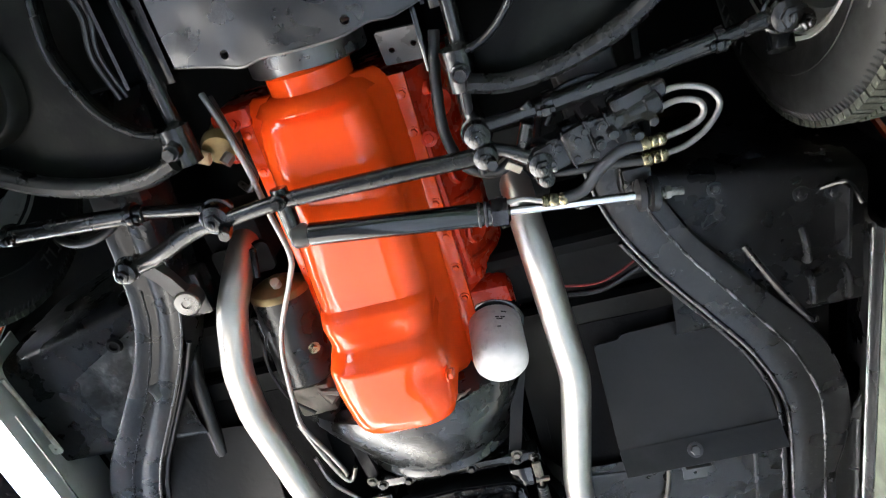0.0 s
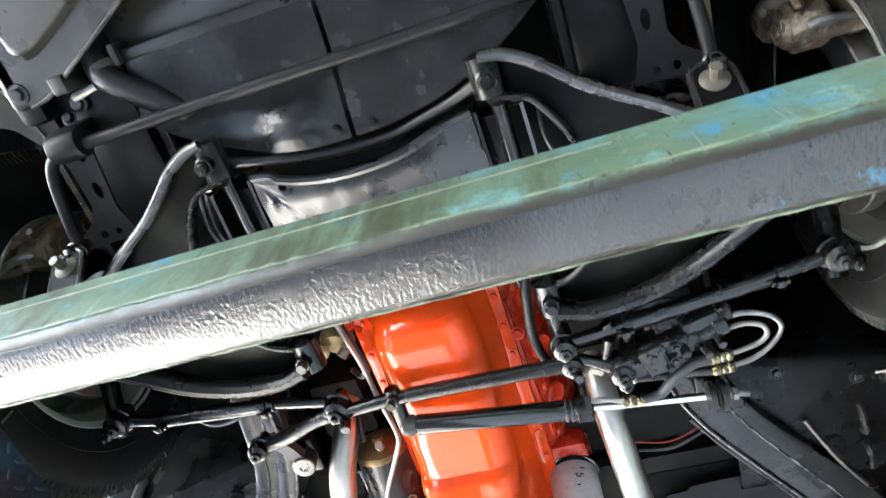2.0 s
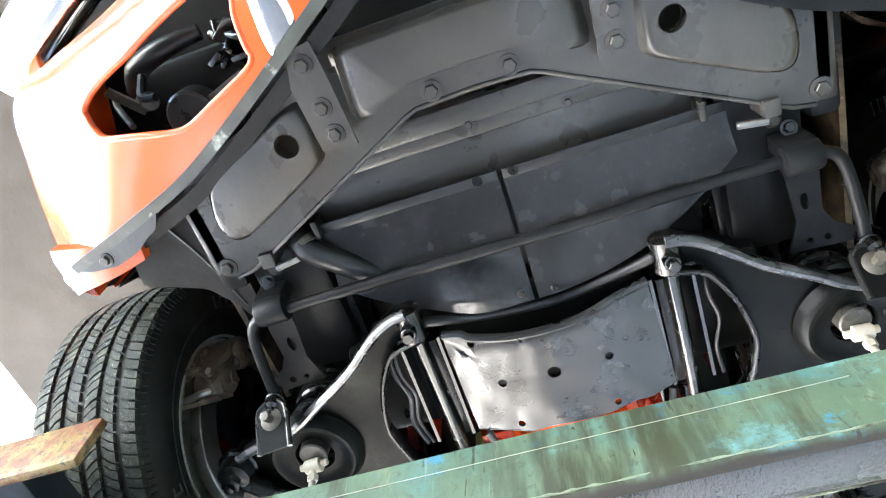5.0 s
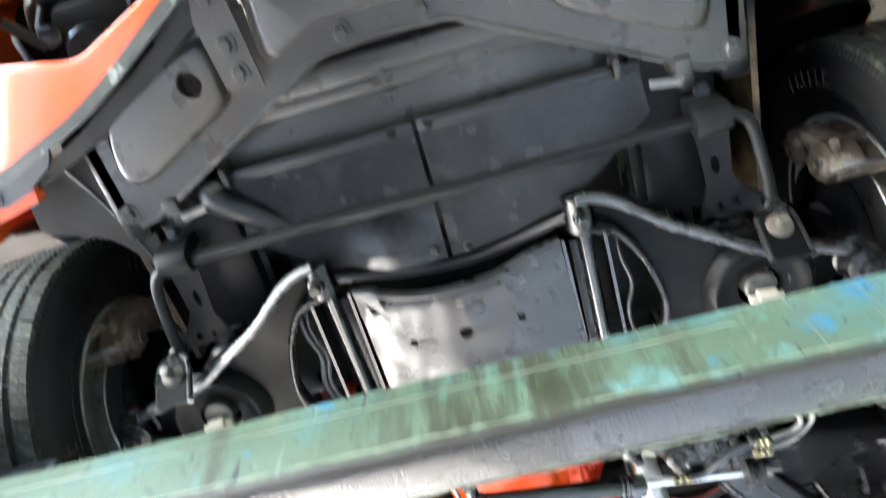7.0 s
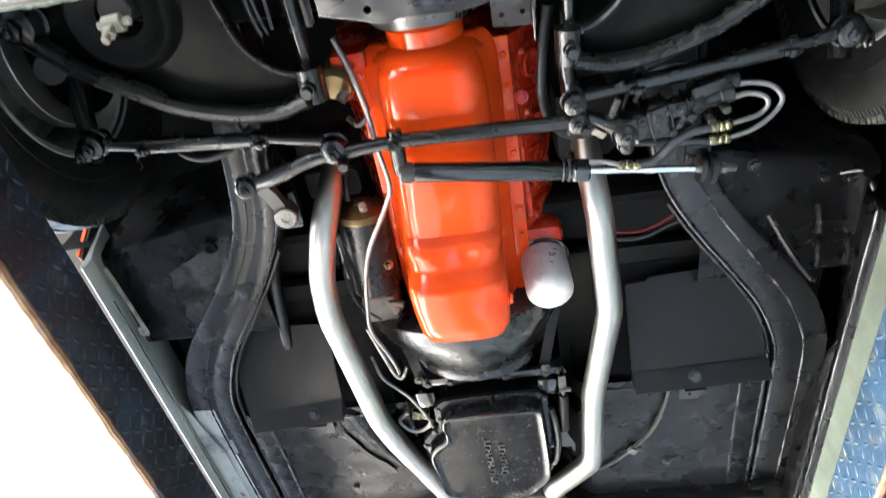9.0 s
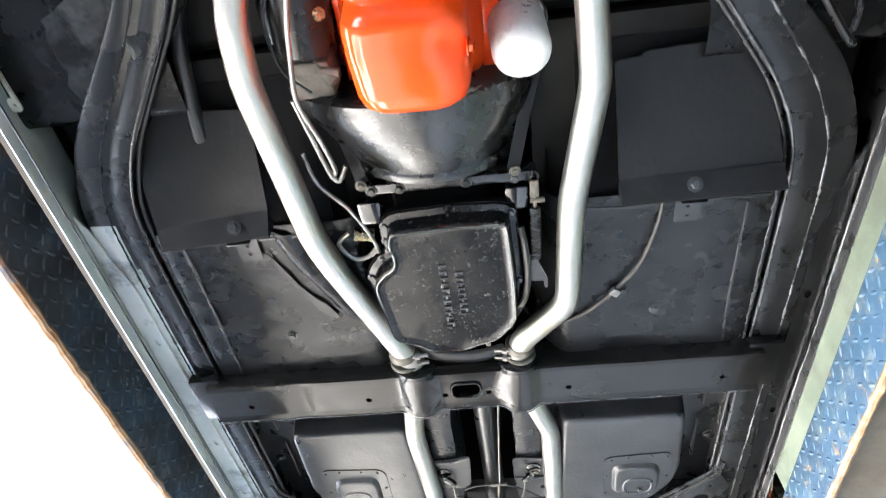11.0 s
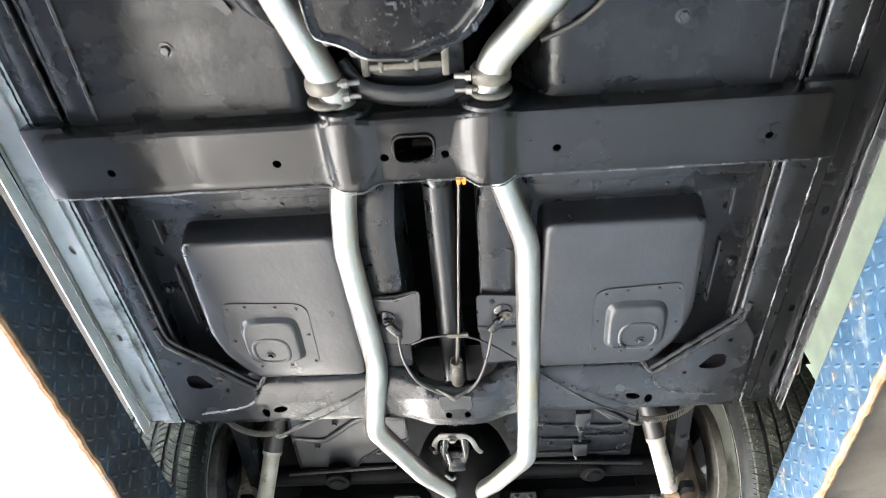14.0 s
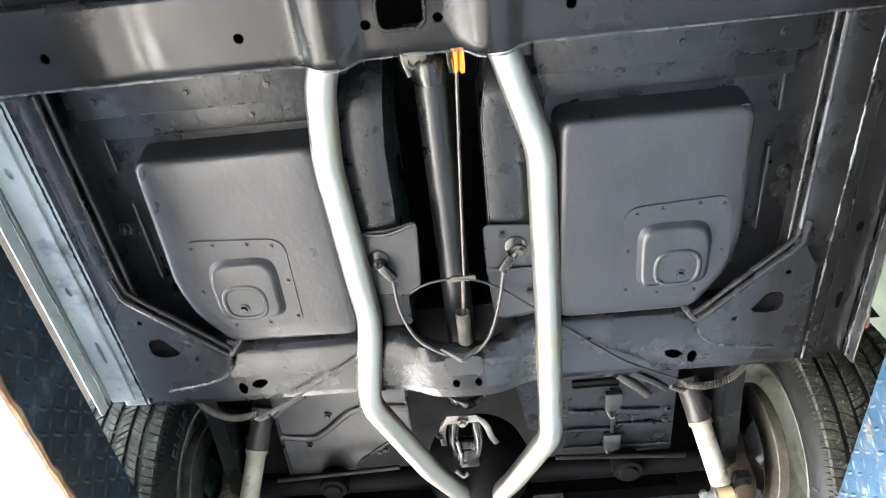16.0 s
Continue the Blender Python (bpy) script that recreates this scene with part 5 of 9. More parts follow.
# ---- steering ----
def ball_end(bm, c, r=0.018, h=0.03):
    c = Vector(c)
    lathe(bm, [(r * 0.5, -h * 0.7), (r * 0.9, -h * 0.55), (r, -h * 0.2), (r, h * 0.2), (r * 0.8, h * 0.45), (r * 0.55, h * 0.6), (r * 0.5, h)], 18, Matrix.Translation(c))
    lathe(bm, [(r * 0.56, 0), (r * 0.56, h * 0.22), (r * 0.44, h * 0.26)], 6, along(c - Vector((0, 0, h * 0.68)), c - Vector((0, 0, h * 1.2))))
    lathe(bm, [(r * 0.26, 0), (r * 0.26, h * 0.2), (r * 0.16, h * 0.24)], 10, along(c - Vector((0, 0, h * 0.9)), c - Vector((0, 0, h * 1.4))))
    lathe(bm, [(r * 1.02, -h * 0.06), (r * 1.14, 0), (r * 1.02, h * 0.06)], 18, Matrix.Translation(c))
    return bm


def clamp_ring(bm, a, b, r):
    lathe(bm, [(r, 0), (r + 0.004, 0.001), (r + 0.004, 0.011), (r, 0.012)], 14, along(a, b))
    a = Vector(a)
    box(bm, (-0.006, 0.006), (-0.005, 0.005), (-0.016 - r, -r + 0.002), 0.002, Matrix.Translation(a))
    rod(bm, a + Vector((-0.012, 0.0, -r - 0.009)), a + Vector((0.012, 0.0, -r - 0.009)), 0.004, 8)


def relay_rod():
    t = thing("relay_rod", (0, 0.3, 2.06), "black steering relay rod running across the sump", "steering rod")
    pts = [(-0.335, 0.335, 2.078), (-0.29, 0.325, 2.074), (-0.225, 0.303, 2.074), (-0.17, 0.298, 2.072), (-0.085, 0.291, 2.07), (0.05, 0.294, 2.07), (0.17, 0.298, 2.07), (0.195, 0.298, 2.07)]
    part("rod", tube(bm_new(), pts, [0.013, 0.0135, 0.0125, 0.0115, 0.0115, 0.0125, 0.0125, 0.0135], 16), GREASY, t)
    bm = bm_new()
    ball_end(bm, (-0.345, 0.335, 2.075), 0.018, 0.03)
    part("idler_socket", bm, GREASY, t)
    bm = bm_new()
    ball_end(bm, (-0.185, 0.292, 2.082), 0.023, 0.034)
    rod(bm, (-0.172, 0.305, 2.065), (-0.17, 0.31, 2.04), 0.009, 6)
    part("tie_rod_socket", bm, GREASY, t)
    bm = bm_new()
    rod(bm, (-0.084, 0.272, 2.072), (-0.084, 0.345, 2.066), 0.0125, 14)
    rod(bm, (-0.084, 0.29, 2.085), (-0.084, 0.285, 2.047), 0.011, 12)
    rod(bm, (-0.084, 0.286, 2.05), (-0.084, 0.284, 2.038), 0.007, 6)
    part("ram_stud", bm, GREASY, t)
    bm = bm_new()
    ball_end(bm, (0.196, 0.268, 2.075), 0.019, 0.032)
    ball_end(bm, (0.2, 0.298, 2.07), 0.018, 0.03)
    rod(bm, (0.205, 0.3, 2.05), (0.207, 0.302, 2.032), 0.008, 6)
    part("pitman_socket", bm, GREASY, t)
    return t


def tie_rod(s):
    t = thing("tie_rod", (s * 0.4, 0.25, 2.06), "black adjustable steering tie rod with clamps", "steering rod", "tie rods")
    if s < 0:
        a, m1, b = (-0.2, 0.278, 2.082), (-0.285, 0.262, 2.084), (-0.5, 0.246, 2.09)
        end = (-0.575, 0.232, 2.095)
    else:
        a, m1, b = (0.205, 0.262, 2.075), (0.275, 0.258, 2.078), (0.515, 0.232, 2.082)
        end = (0.585, 0.222, 2.085)
    sleeve = part("sleeve", rod(bm_new(), m1, b, 0.0135, 18), GREASY, t)
    part("inner_end", tube(bm_new(), [a, m1], [0.010, 0.0095], 14, 0), GREASY, t)
    part("outer_end", tube(bm_new(), [b, end], [0.0095, 0.012], 14, 0), GREASY, t)
    bm = bm_new()
    ball_end(bm, end, 0.022, 0.034)
    ball_end(bm, (end[0] + s * 0.02, end[1] + 0.012, end[2] + 0.01), 0.016, 0.04)
    part("ball_joint", bm, GREASY, t)
    for p in (m1, b):
        bm = bm_new()
        q = Vector(p) + (Vector(b) - Vector(m1)).normalized() * (0.012 if p is m1 else -0.012)
        clamp_ring(bm, q, q + (Vector(b) - Vector(m1)).normalized() * 0.01, 0.0135)
        part("clamp", bm, GREASY, sleeve)
    return t


def idler_arm():
    t = thing("idler_arm", (-0.33, 0.4, 2.1), "black idler arm with a bare round bushing", "steering arm")
    bm = bm_new()
    sweep(bm, [(-0.343, 0.338, 2.092), (-0.331, 0.385, 2.115), (-0.322, 0.432, 2.128)], [(-0.012, 0), (0.012, 0), (0.012, 0.018), (-0.012, 0.018)])
    part("arm", bm, GREYSTEEL, t)
    m = along((-0.322, 0.437, 2.15), (-0.319, 0.436, 2.118))
    part("bushing", lathe(bm_new(), [(0.021, 0), (0.0215, 0.028), (0.019, 0.031), (0.008, 0.0315), (0.007, 0.029), (0.0, 0.029)], 28, m), PULLEYM, t, "dull bare steel bushing cap")
    part("bracket", box(bm_new(), (-0.37, -0.3), (0.4, 0.48), (2.15, 2.2), 0.01), GREASY, t)
    return t


def power_cylinder():
    t = thing("power_steering_cylinder", (0.1, 0.36, 2.05), "glossy black steering ram with a bright rod", "steering ram")
    a, b, c = Vector((-0.066, 0.345, 2.062)), Vector((0.19, 0.379, 2.06)), Vector((0.385, 0.404, 2.06))
    d = (b - a).normalized()
    part("cylinder", lathe(bm_new(), [(0.013, 0), (0.0165, 0.004), (0.0165, 0.244), (0.015, 0.246), (0.015, 0.25), (0.0175, 0.252), (0.0175, 0.257)], 32, along(a, b)), GLOSS, t)
    part("end_fitting", lathe(bm_new(), [(0.014, -0.022), (0.0175, -0.018), (0.0175, -0.003), (0.015, 0.001), (0.015, 0.01)], 24, along(a, b)), GREYSTEEL, t)
    part("gland_nut", lathe(bm_new(), [(0.017, 0), (0.021, 0.003), (0.021, 0.024), (0.014, 0.028)], 6, along(b - d * 0.004, c)), GLOSS, t)
    for k in (0.238, 0.247):
        part("crimp_ring", lathe(bm_new(), [(0.0166, 0), (0.0178, 0.001), (0.0178, 0.0028), (0.0166, 0.0038)], 28, along(a + d * k, b + d)), SCUFF, t)
    part("piston_rod", rod(bm_new(), b, c, 0.0062, 18), CHROME, t, "polished chrome piston rod")
    e = along(c - d * 0.004, c + d)
    part("rubber_grommet", lathe(bm_new(), [(0.016, 0), (0.022, 0.002), (0.022, 0.01), (0.016, 0.013)], 24, e), HOSE, t)
    part("rubber_grommet", lathe(bm_new(), [(0.016, 0.014), (0.016, 0.017), (0.024, 0.019), (0.024, 0.027), (0.015, 0.031)], 24, e), HOSE, t)
    bm = bm_new()
    rod(bm, c + d * 0.028, c + d * 0.058, 0.0055, 10)
    rod(bm, c + d * 0.033, c + d * 0.041, 0.0095, 6)
    part("end_nut", bm, STEEL, t)
    bm = bm_new()
    box(bm, (0.37, 0.412), (0.375, 0.43), (2.085, 2.15), 0.006)
    part("frame_bracket", bm, BLACK, t)
    part("eye_bolt", lathe(bm_new(), [(0.006, 0), (0.015, 0.001), (0.017, 0.005), (0.015, 0.01), (0.006, 0.011)], 20, Matrix.Translation((0.316, 0.416, 2.085)) @ pose(0, 0, 0, 70)), BLACK, t)
    return t


def control_valve():
    t = thing("steering_control_valve", (0.34, 0.3, 2.05), "oily black steering control valve", "steering valve")
    a, b = Vector((0.262, 0.322, 2.066)), Vector((0.425, 0.283, 2.07))
    ax = along(a, b)
    bm = bm_new()
    box(bm, (-0.02, 0.02), (-0.021, 0.021), (0.0, 0.045), 0.006, ax)
    box(bm, (-0.025, 0.023), (-0.026, 0.024), (0.04, 0.075), 0.005, ax)
    box(bm, (-0.018, 0.018), (-0.018, 0.018), (0.07, 0.115), 0.007, ax)
    lathe(bm, [(0.012, 0.1), (0.0185, 0.104), (0.0185, 0.125), (0.0165, 0.128), (0.0165, 0.15), (0.019, 0.152), (0.019, 0.168), (0.012, 0.172)], 20, ax)
    for v in bm.verts:
        v.co += Vector((1, 1, 1)) * 0.0018 * noise.noise(v.co * 60)
    part("valve_body", bm, GREASY, t)
    bm = bm_new()
    cap = along((0.366, 0.284, 2.072), (0.44, 0.268, 2.076))
    box(bm, (-0.016, 0.016), (-0.015, 0.015), (0.0, 0.055), 0.005, cap)
    lathe(bm, [(0.011, 0.05), (0.014, 0.054), (0.014, 0.07), (0.009, 0.074)], 16, cap)
    part("end_cap", bm, GREASY, t)
    # gasket seams across the casting, cover screws and a grease nipple
    for k, w in ((0.043, 0.026), (0.073, 0.027), (0.101, 0.021)):
        ring = [ax @ Vector((w * a + random.uniform(-1, 1) * 0.0006, w * b, k + random.uniform(-1, 1) * 0.001)) for a, b in ((-1, -1), (-0.3, -1.03), (0.4, -1), (1, -0.95), (1, 0.2), (0.95, 1), (0, 1), (-1, 0.95), (-1, -1))]
        part("gasket_seam", tube(bm_new(), ring, 0.0012, 6, 2), GREASY, t)
    for u, k in ((-0.016, 0.05), (0.014, 0.052), (-0.015, 0.067), (0.012, 0.085), (-0.01, 0.09), (0.006, 0.02), (-0.012, 0.03)):
        bolt(t, ax @ Vector((0, 0, k)) + Vector((0, u, -0.024)), (0.1, 0, -1), 0.0048, GREASY, "screw")
    part("grease_nipple", lathe(bm_new(), [(0.004, 0), (0.004, 0.006), (0.0022, 0.008), (0.003, 0.012), (0.001, 0.014)], 10, along(ax @ Vector((0, 0, 0.02)) + Vector((0, 0.01, -0.02)), ax @ Vector((0, 0, 0.02)) + Vector((0.004, 0.02, -0.08)))), STEEL, t)
    part("port_block", box(bm_new(), (0.3, 0.37), (0.282, 0.3), (2.05, 2.068), 0.004), GREASY, t)
    part("oil_pipe", tube(bm_new(), [(0.285, 0.28, 2.07), (0.305, 0.255, 2.072), (0.345, 0.243, 2.074), (0.375, 0.25, 2.074)], 0.0045, 8), GREASY, t)
    for p in ((0.29, 0.3), (0.315, 0.296), (0.335, 0.32), (0.36, 0.3), (0.39, 0.31), (0.41, 0.296)):
        part("port_nut", rod(bm_new(), (p[0], p[1], 2.06), (p[0] + 0.002, p[1] + 0.004, 2.038), random.uniform(0.005, 0.008), 6), GREASY, t)
    bm = bm_new()
    tube(bm, [(0.194, 0.268, 2.084), (0.198, 0.288, 2.073), (0.225, 0.298, 2.068), (0.25, 0.312, 2.066), (0.27, 0.318, 2.066)], [0.012, 0.0105, 0.009, 0.012, 0.016], 14)
    ball_end(bm, (0.268, 0.322, 2.06), 0.019, 0.034)
    ball_end(bm, (0.27, 0.345, 2.058), 0.012, 0.02)
    part("ball_stud_arm", bm, GREASY, t)
    bm = bm_new()
    rod(bm, (0.262, 0.27, 2.07), (0.25, 0.3, 2.07), 0.009, 12)
    rod(bm, (0.27, 0.262, 2.08), (0.262, 0.248, 2.082), 0.012, 12)
    part("adjuster", bm, GREASY, t)
    return t


def pitman_arm():
    bm = bm_new()
    tube(bm, [(0.196, 0.262, 2.09), (0.192, 0.225, 2.12), (0.2, 0.16, 2.16)], [0.016, 0.013, 0.02], 12)
    solo("pitman_arm", bm, GREASY, "glossy black pitman arm on steering box", "steering arm")


def hoses():
    t = thing("power_steering_hoses", (0.42, 0.3, 2.05), "bent steel and rubber hydraulic hoses with brass fittings", "hydraulic hoses")
    L1 = [(0.425, 0.275, 2.068), (0.455, 0.272, 2.064), (0.485, 0.283, 2.06), (0.497, 0.305, 2.058), (0.48, 0.33, 2.056), (0.452, 0.346, 2.054), (0.42, 0.352, 2.054)]
    L2 = [(0.425, 0.294, 2.066), (0.45, 0.288, 2.062), (0.472, 0.295, 2.058), (0.476, 0.31, 2.056), (0.462, 0.322, 2.055), (0.42, 0.33, 2.054)]
    for L in (L1, L2):
        part("steel_line", tube(bm_new(), L, 0.0041, 10), STEEL, t, "bent bare steel line")
        e = Vector(L[-1])
        part("brass_fitting", lathe(bm_new(), [(0.005, -0.002), (0.0075, 0.0), (0.009, 0.002), (0.009, 0.007), (0.0074, 0.009), (0.0088, 0.011), (0.0088, 0.016), (0.007, 0.018), (0.009, 0.02), (0.009, 0.028), (0.007, 0.031)], 18, along(e + Vector((0.005, 0, 0)), e + Vector((-0.1, 0.004, 0)))), BRASS, t, "dull plated ribbed fitting")
    part("rubber_hose", tube(bm_new(), [(0.4, 0.332, 2.054), (0.37, 0.332, 2.052), (0.34, 0.348, 2.05), (0.315, 0.372, 2.05), (0.285, 0.378, 2.052)], 0.0078, 12), SATIN, t, "grey braided pressure hose")
    part("rubber_hose", tube(bm_new(), [(0.4, 0.354, 2.054), (0.36, 0.35, 2.058), (0.3, 0.345, 2.06), (0.255, 0.34, 2.066)], 0.0065, 12), HOSE, t)
    part("brass_fitting", lathe(bm_new(), [(0.006, -0.002), (0.0088, 0.0), (0.0088, 0.008), (0.0074, 0.01), (0.0088, 0.012), (0.0088, 0.02), (0.0074, 0.022), (0.0086, 0.024), (0.0086, 0.03), (0.006, 0.032)], 18, along((0.29, 0.379, 2.052), (0.2, 0.37, 2.055))), BRASS, t, "dull plated ribbed fitting")
    part("steel_line", tube(bm_new(), [(0.262, 0.376, 2.053), (0.23, 0.366, 2.056), (0.2, 0.37, 2.06)], 0.004, 8), STEEL, t)
    part("rubber_hose", tube(bm_new(), [(0.172, 0.14, 2.14), (0.158, 0.2, 2.12), (0.152, 0.27, 2.11), (0.17, 0.32, 2.1), (0.21, 0.335, 2.095), (0.25, 0.31, 2.09)], 0.008, 12), HOSE, t)
    part("rubber_hose", tube(bm_new(), [(0.2, 0.16, 2.12), (0.192, 0.25, 2.09), (0.19, 0.33, 2.09)], 0.006, 10), HOSE, t)
    part("steel_line", tube(bm_new(), [(0.27, 0.3, 2.09), (0.285, 0.26, 2.09), (0.32, 0.242, 2.09), (0.36, 0.24, 2.09), (0.38, 0.255, 2.085)], 0.005, 8), BLACK, t)
    part("tag", box(bm_new(), (-0.011, 0.011), (-0.006, 0.006), (-0.001, 0.001), 0.0005, pose(0.232, 0.328, 2.075, 20, 0, 35)), CREAM, t, "small paper tag")
    part("rubber_hose", tube(bm_new(), [(-0.475, 0.265, 2.16), (-0.455, 0.28, 2.122), (-0.417, 0.291, 2.108), (-0.37, 0.284, 2.11), (-0.33, 0.262, 2.14)], 0.0065, 12), HOSE, t)
    return t


relay_rod(), tie_rod(1), tie_rod(-1), idler_arm(), power_cylinder(), control_valve(), pitman_arm(), hoses()


# ---- front suspension ----
def control_arm(s):
    t = thing("control_arm", (s * 0.38, 0.02, 2.06), "glossy black pressed lower suspension arm", "control arm", "control arms")
    front = [(0.192, -0.178), (0.22, -0.172), (0.255, -0.152), (0.315, -0.102), (0.38, -0.062), (0.44, -0.025), (0.52, -0.005), (0.575, 0.015)]
    rear = [(0.575, 0.05), (0.52, 0.105), (0.45, 0.15), (0.39, 0.184), (0.319, 0.206), (0.25, 0.212), (0.2, 0.2)]
    inner = [(0.202, 0.166), (0.24, 0.152), (0.275, 0.115), (0.292, 0.06), (0.295, 0.02), (0.278, -0.045), (0.255, -0.09), (0.235, -0.112), (0.192, -0.124)]
    f2, r2, i2 = ([(s * p.x, p.y) for p in spline([(a, b, 0) for a, b in L], 4)] for L in (front, rear, inner))
    def dish(v):
        d = math.hypot(abs(v.x) - 0.43, v.y - 0.03)
        return Vector((v.x, v.y, v.z - 0.018 * max(0, 1 - (d / 0.09) ** 2) + 0.02 * max(0, (0.3 - abs(v.x)) / 0.1) * 0.3))
    bm = bm_new()
    plate(bm, f2 + r2 + i2, [ring2(s * 0.434, 0.042, 0.058, 24)], 0.005, Matrix.Translation((0, 0, 2.098)), dish)
    arm = part("pressing", bm, ARMWEB, t)
    for L, z0 in ((f2, 2.068), (r2, 2.066), (i2, 2.078)):
        bm = bm_new()
        rings(bm, [[(x, y, z0), (x, y, 2.102)] for x, y in L], closed=False)
        bmesh.ops.solidify(bm, geom=bm.faces[:], thickness=0.003)
        part("flange", bm, ARMPAINT, arm)
    for L, r, z in ((f2, 0.008, 2.072), (r2, 0.0128, 2.066), (i2, 0.0052, 2.078)):
        part("rolled_edge", tube(bm_new(), [(x, y, z) for x, y in L], r, 10, 0, 1.3), SCUFF if L is f2 else ARMPAINT, arm, "worn grey edge" if L is f2 else "")
    bm = bm_new()
    for y in (-0.15, 0.185):
        lathe(bm, [(0.012, -0.03), (0.022, -0.026), (0.022, 0.026), (0.012, 0.03)], 20, Matrix.Translation((s * 0.195, y, 2.09)) @ pose(0, 0, 0, 90))
        rod(bm, (s * 0.195, y, 2.09), (s * 0.195, y, 2.055), 0.012, 14)
        rod(bm, (s * 0.195, y, 2.06), (s * 0.195, y, 2.045), 0.009, 6)
    part("pivot_bush", bm, GREASY, t)
    part("pivot_shaft", rod(bm_new(), (s * 0.2, -0.16, 2.112), (s * 0.2, 0.19, 2.112), 0.011, 16), GREASY, t)
    bm = bm_new()
    lathe(bm, [(0.084, 0.02), (0.079, 0.012), (0.075, 0.004), (0.07, 0.0), (0.064, 0.001), (0.058, 0.006), (0.045, 0.01), (0.034, 0.011), (0.032, 0.018)], 40, Matrix.Translation((s * 0.434, 0.042, 2.064)), whole=False)
    part("spring_cup", bm, ARMWEB, arm)
    bm = bm_new()
    rod(bm, (s * 0.42, 0.045, 2.055), (s * 0.448, 0.047, 2.055), 0.0125, 18)
    rod(bm, (s * 0.41, 0.045, 2.056), (s * 0.458, 0.047, 2.056), 0.006, 12)
    rod(bm, (s * 0.434, 0.046, 2.05), (s * 0.435, 0.058, 2.016), 0.006, 10)
    rod(bm, (s * 0.434, 0.05, 2.038), (s * 0.4345, 0.054, 2.028), 0.0095, 6)
    part("shock_mount", bm, CREAM, t, "dirty cream shock absorber bushing")
    # ball joint clevis and bump bracket
    bm = bm_new()
    ball_end(bm, (s * 0.575, 0.03, 2.08), 0.03, 0.05)
    part("ball_joint", bm, BLACK, t)
    bm = bm_new()
    mb = pose(s * 0.452, -0.07, 2.048, 122, 0, s * 6)
    out = [(-0.026, -0.05), (-0.026, 0.008), (-0.019, 0.024), (0.0, 0.03), (0.019, 0.024), (0.026, 0.008), (0.028, -0.05)]
    plate(bm, out, (), 0.005, mb)
    lb = part("link_bracket", bm, SHADESEAL, t)
    part("bracket_edge", tube(bm_new(), [mb @ Vector((a, b, 0.002)) for a, b in out], 0.0045, 8, 4), ARMPAINT, lb)
    bm = bm_new()
    m = along((s * 0.452, -0.072, 2.046), (s * 0.453, -0.12, 2.014))
    lathe(bm, [(0.017, 0), (0.018, 0.004), (0.012, 0.008), (0.0, 0.009)], 20, m)
    lathe(bm, [(0.0075, 0.008), (0.0075, 0.026), (0.0, 0.027)], 8, m)
    part("link_bolt", bm, BARECAST, t, "dull bare link bolt")
    return t


def spring_and_shock(s):
    t = thing("coil_spring", (s * 0.43, 0.03, 2.07), "black front coil spring over its shock absorber", "coil spring", "coil springs")
    pts = [(s * 0.43 + 0.048 * math.cos(a), 0.03 + 0.048 * math.sin(a), 2.08 + 0.0055 * a) for a in np.linspace(0, 14 * math.pi, 150)]
    part("coil", tube(bm_new(), pts, 0.0075, 8, 0), BLACK, t)
    part("shock_tube", rod(bm_new(), (s * 0.43, 0.03, 2.06), (s * 0.42, 0.03, 2.3), 0.024, 20), GREYSTEEL, t)
    return t


def sway_bar():
    t = thing("sway_bar", (0, -0.22, 2.12), "black anti-roll bar hung in rubber-lined straps", "sway bar")
    z = 2.115
    pts = [(-0.452, -0.075, 2.09), (-0.452, -0.13, 2.1), (-0.448, -0.19, z), (-0.425, -0.215, z), (-0.38, -0.22, z), (-0.1, -0.222, z), (0.1, -0.222, z), (0.385, -0.226, z), (0.43, -0.222, z), (0.452, -0.2, z), (0.46, -0.14, 2.1), (0.463, -0.09, 2.09)]
    part("bar", tube(bm_new(), pts, 0.009, 16), FOOTM, t)
    for s in (1, -1):
        bm = bm_new()
        lathe(bm, [(0.0102, -0.026), (0.021, -0.024), (0.0225, -0.02), (0.0225, 0.02), (0.021, 0.024), (0.0102, 0.026)], 22, Matrix.Translation((s * 0.398, -0.224, z)) @ pose(0, 0, 0, 0, 90))
        box(bm, sorted((s * 0.374, s * 0.422)), (-0.248, -0.222), (z, z + 0.05), 0.004)
        part("strap", bm, FOOTM, t)
        bolt(t, (s * 0.4, -0.256, z + 0.035), (0, -0.5, -1), 0.008)
        bm = bm_new()
        ball_end(bm, ((0.463 if s > 0 else -0.452), -0.082, 2.08), 0.014, 0.03)
        rod(bm, ((0.463 if s > 0 else -0.452), -0.075, 2.09), ((0.47 if s > 0 else -0.455), -0.05, 2.05), 0.007, 10)
        part("drop_link", bm, GREASY, t)
    return t


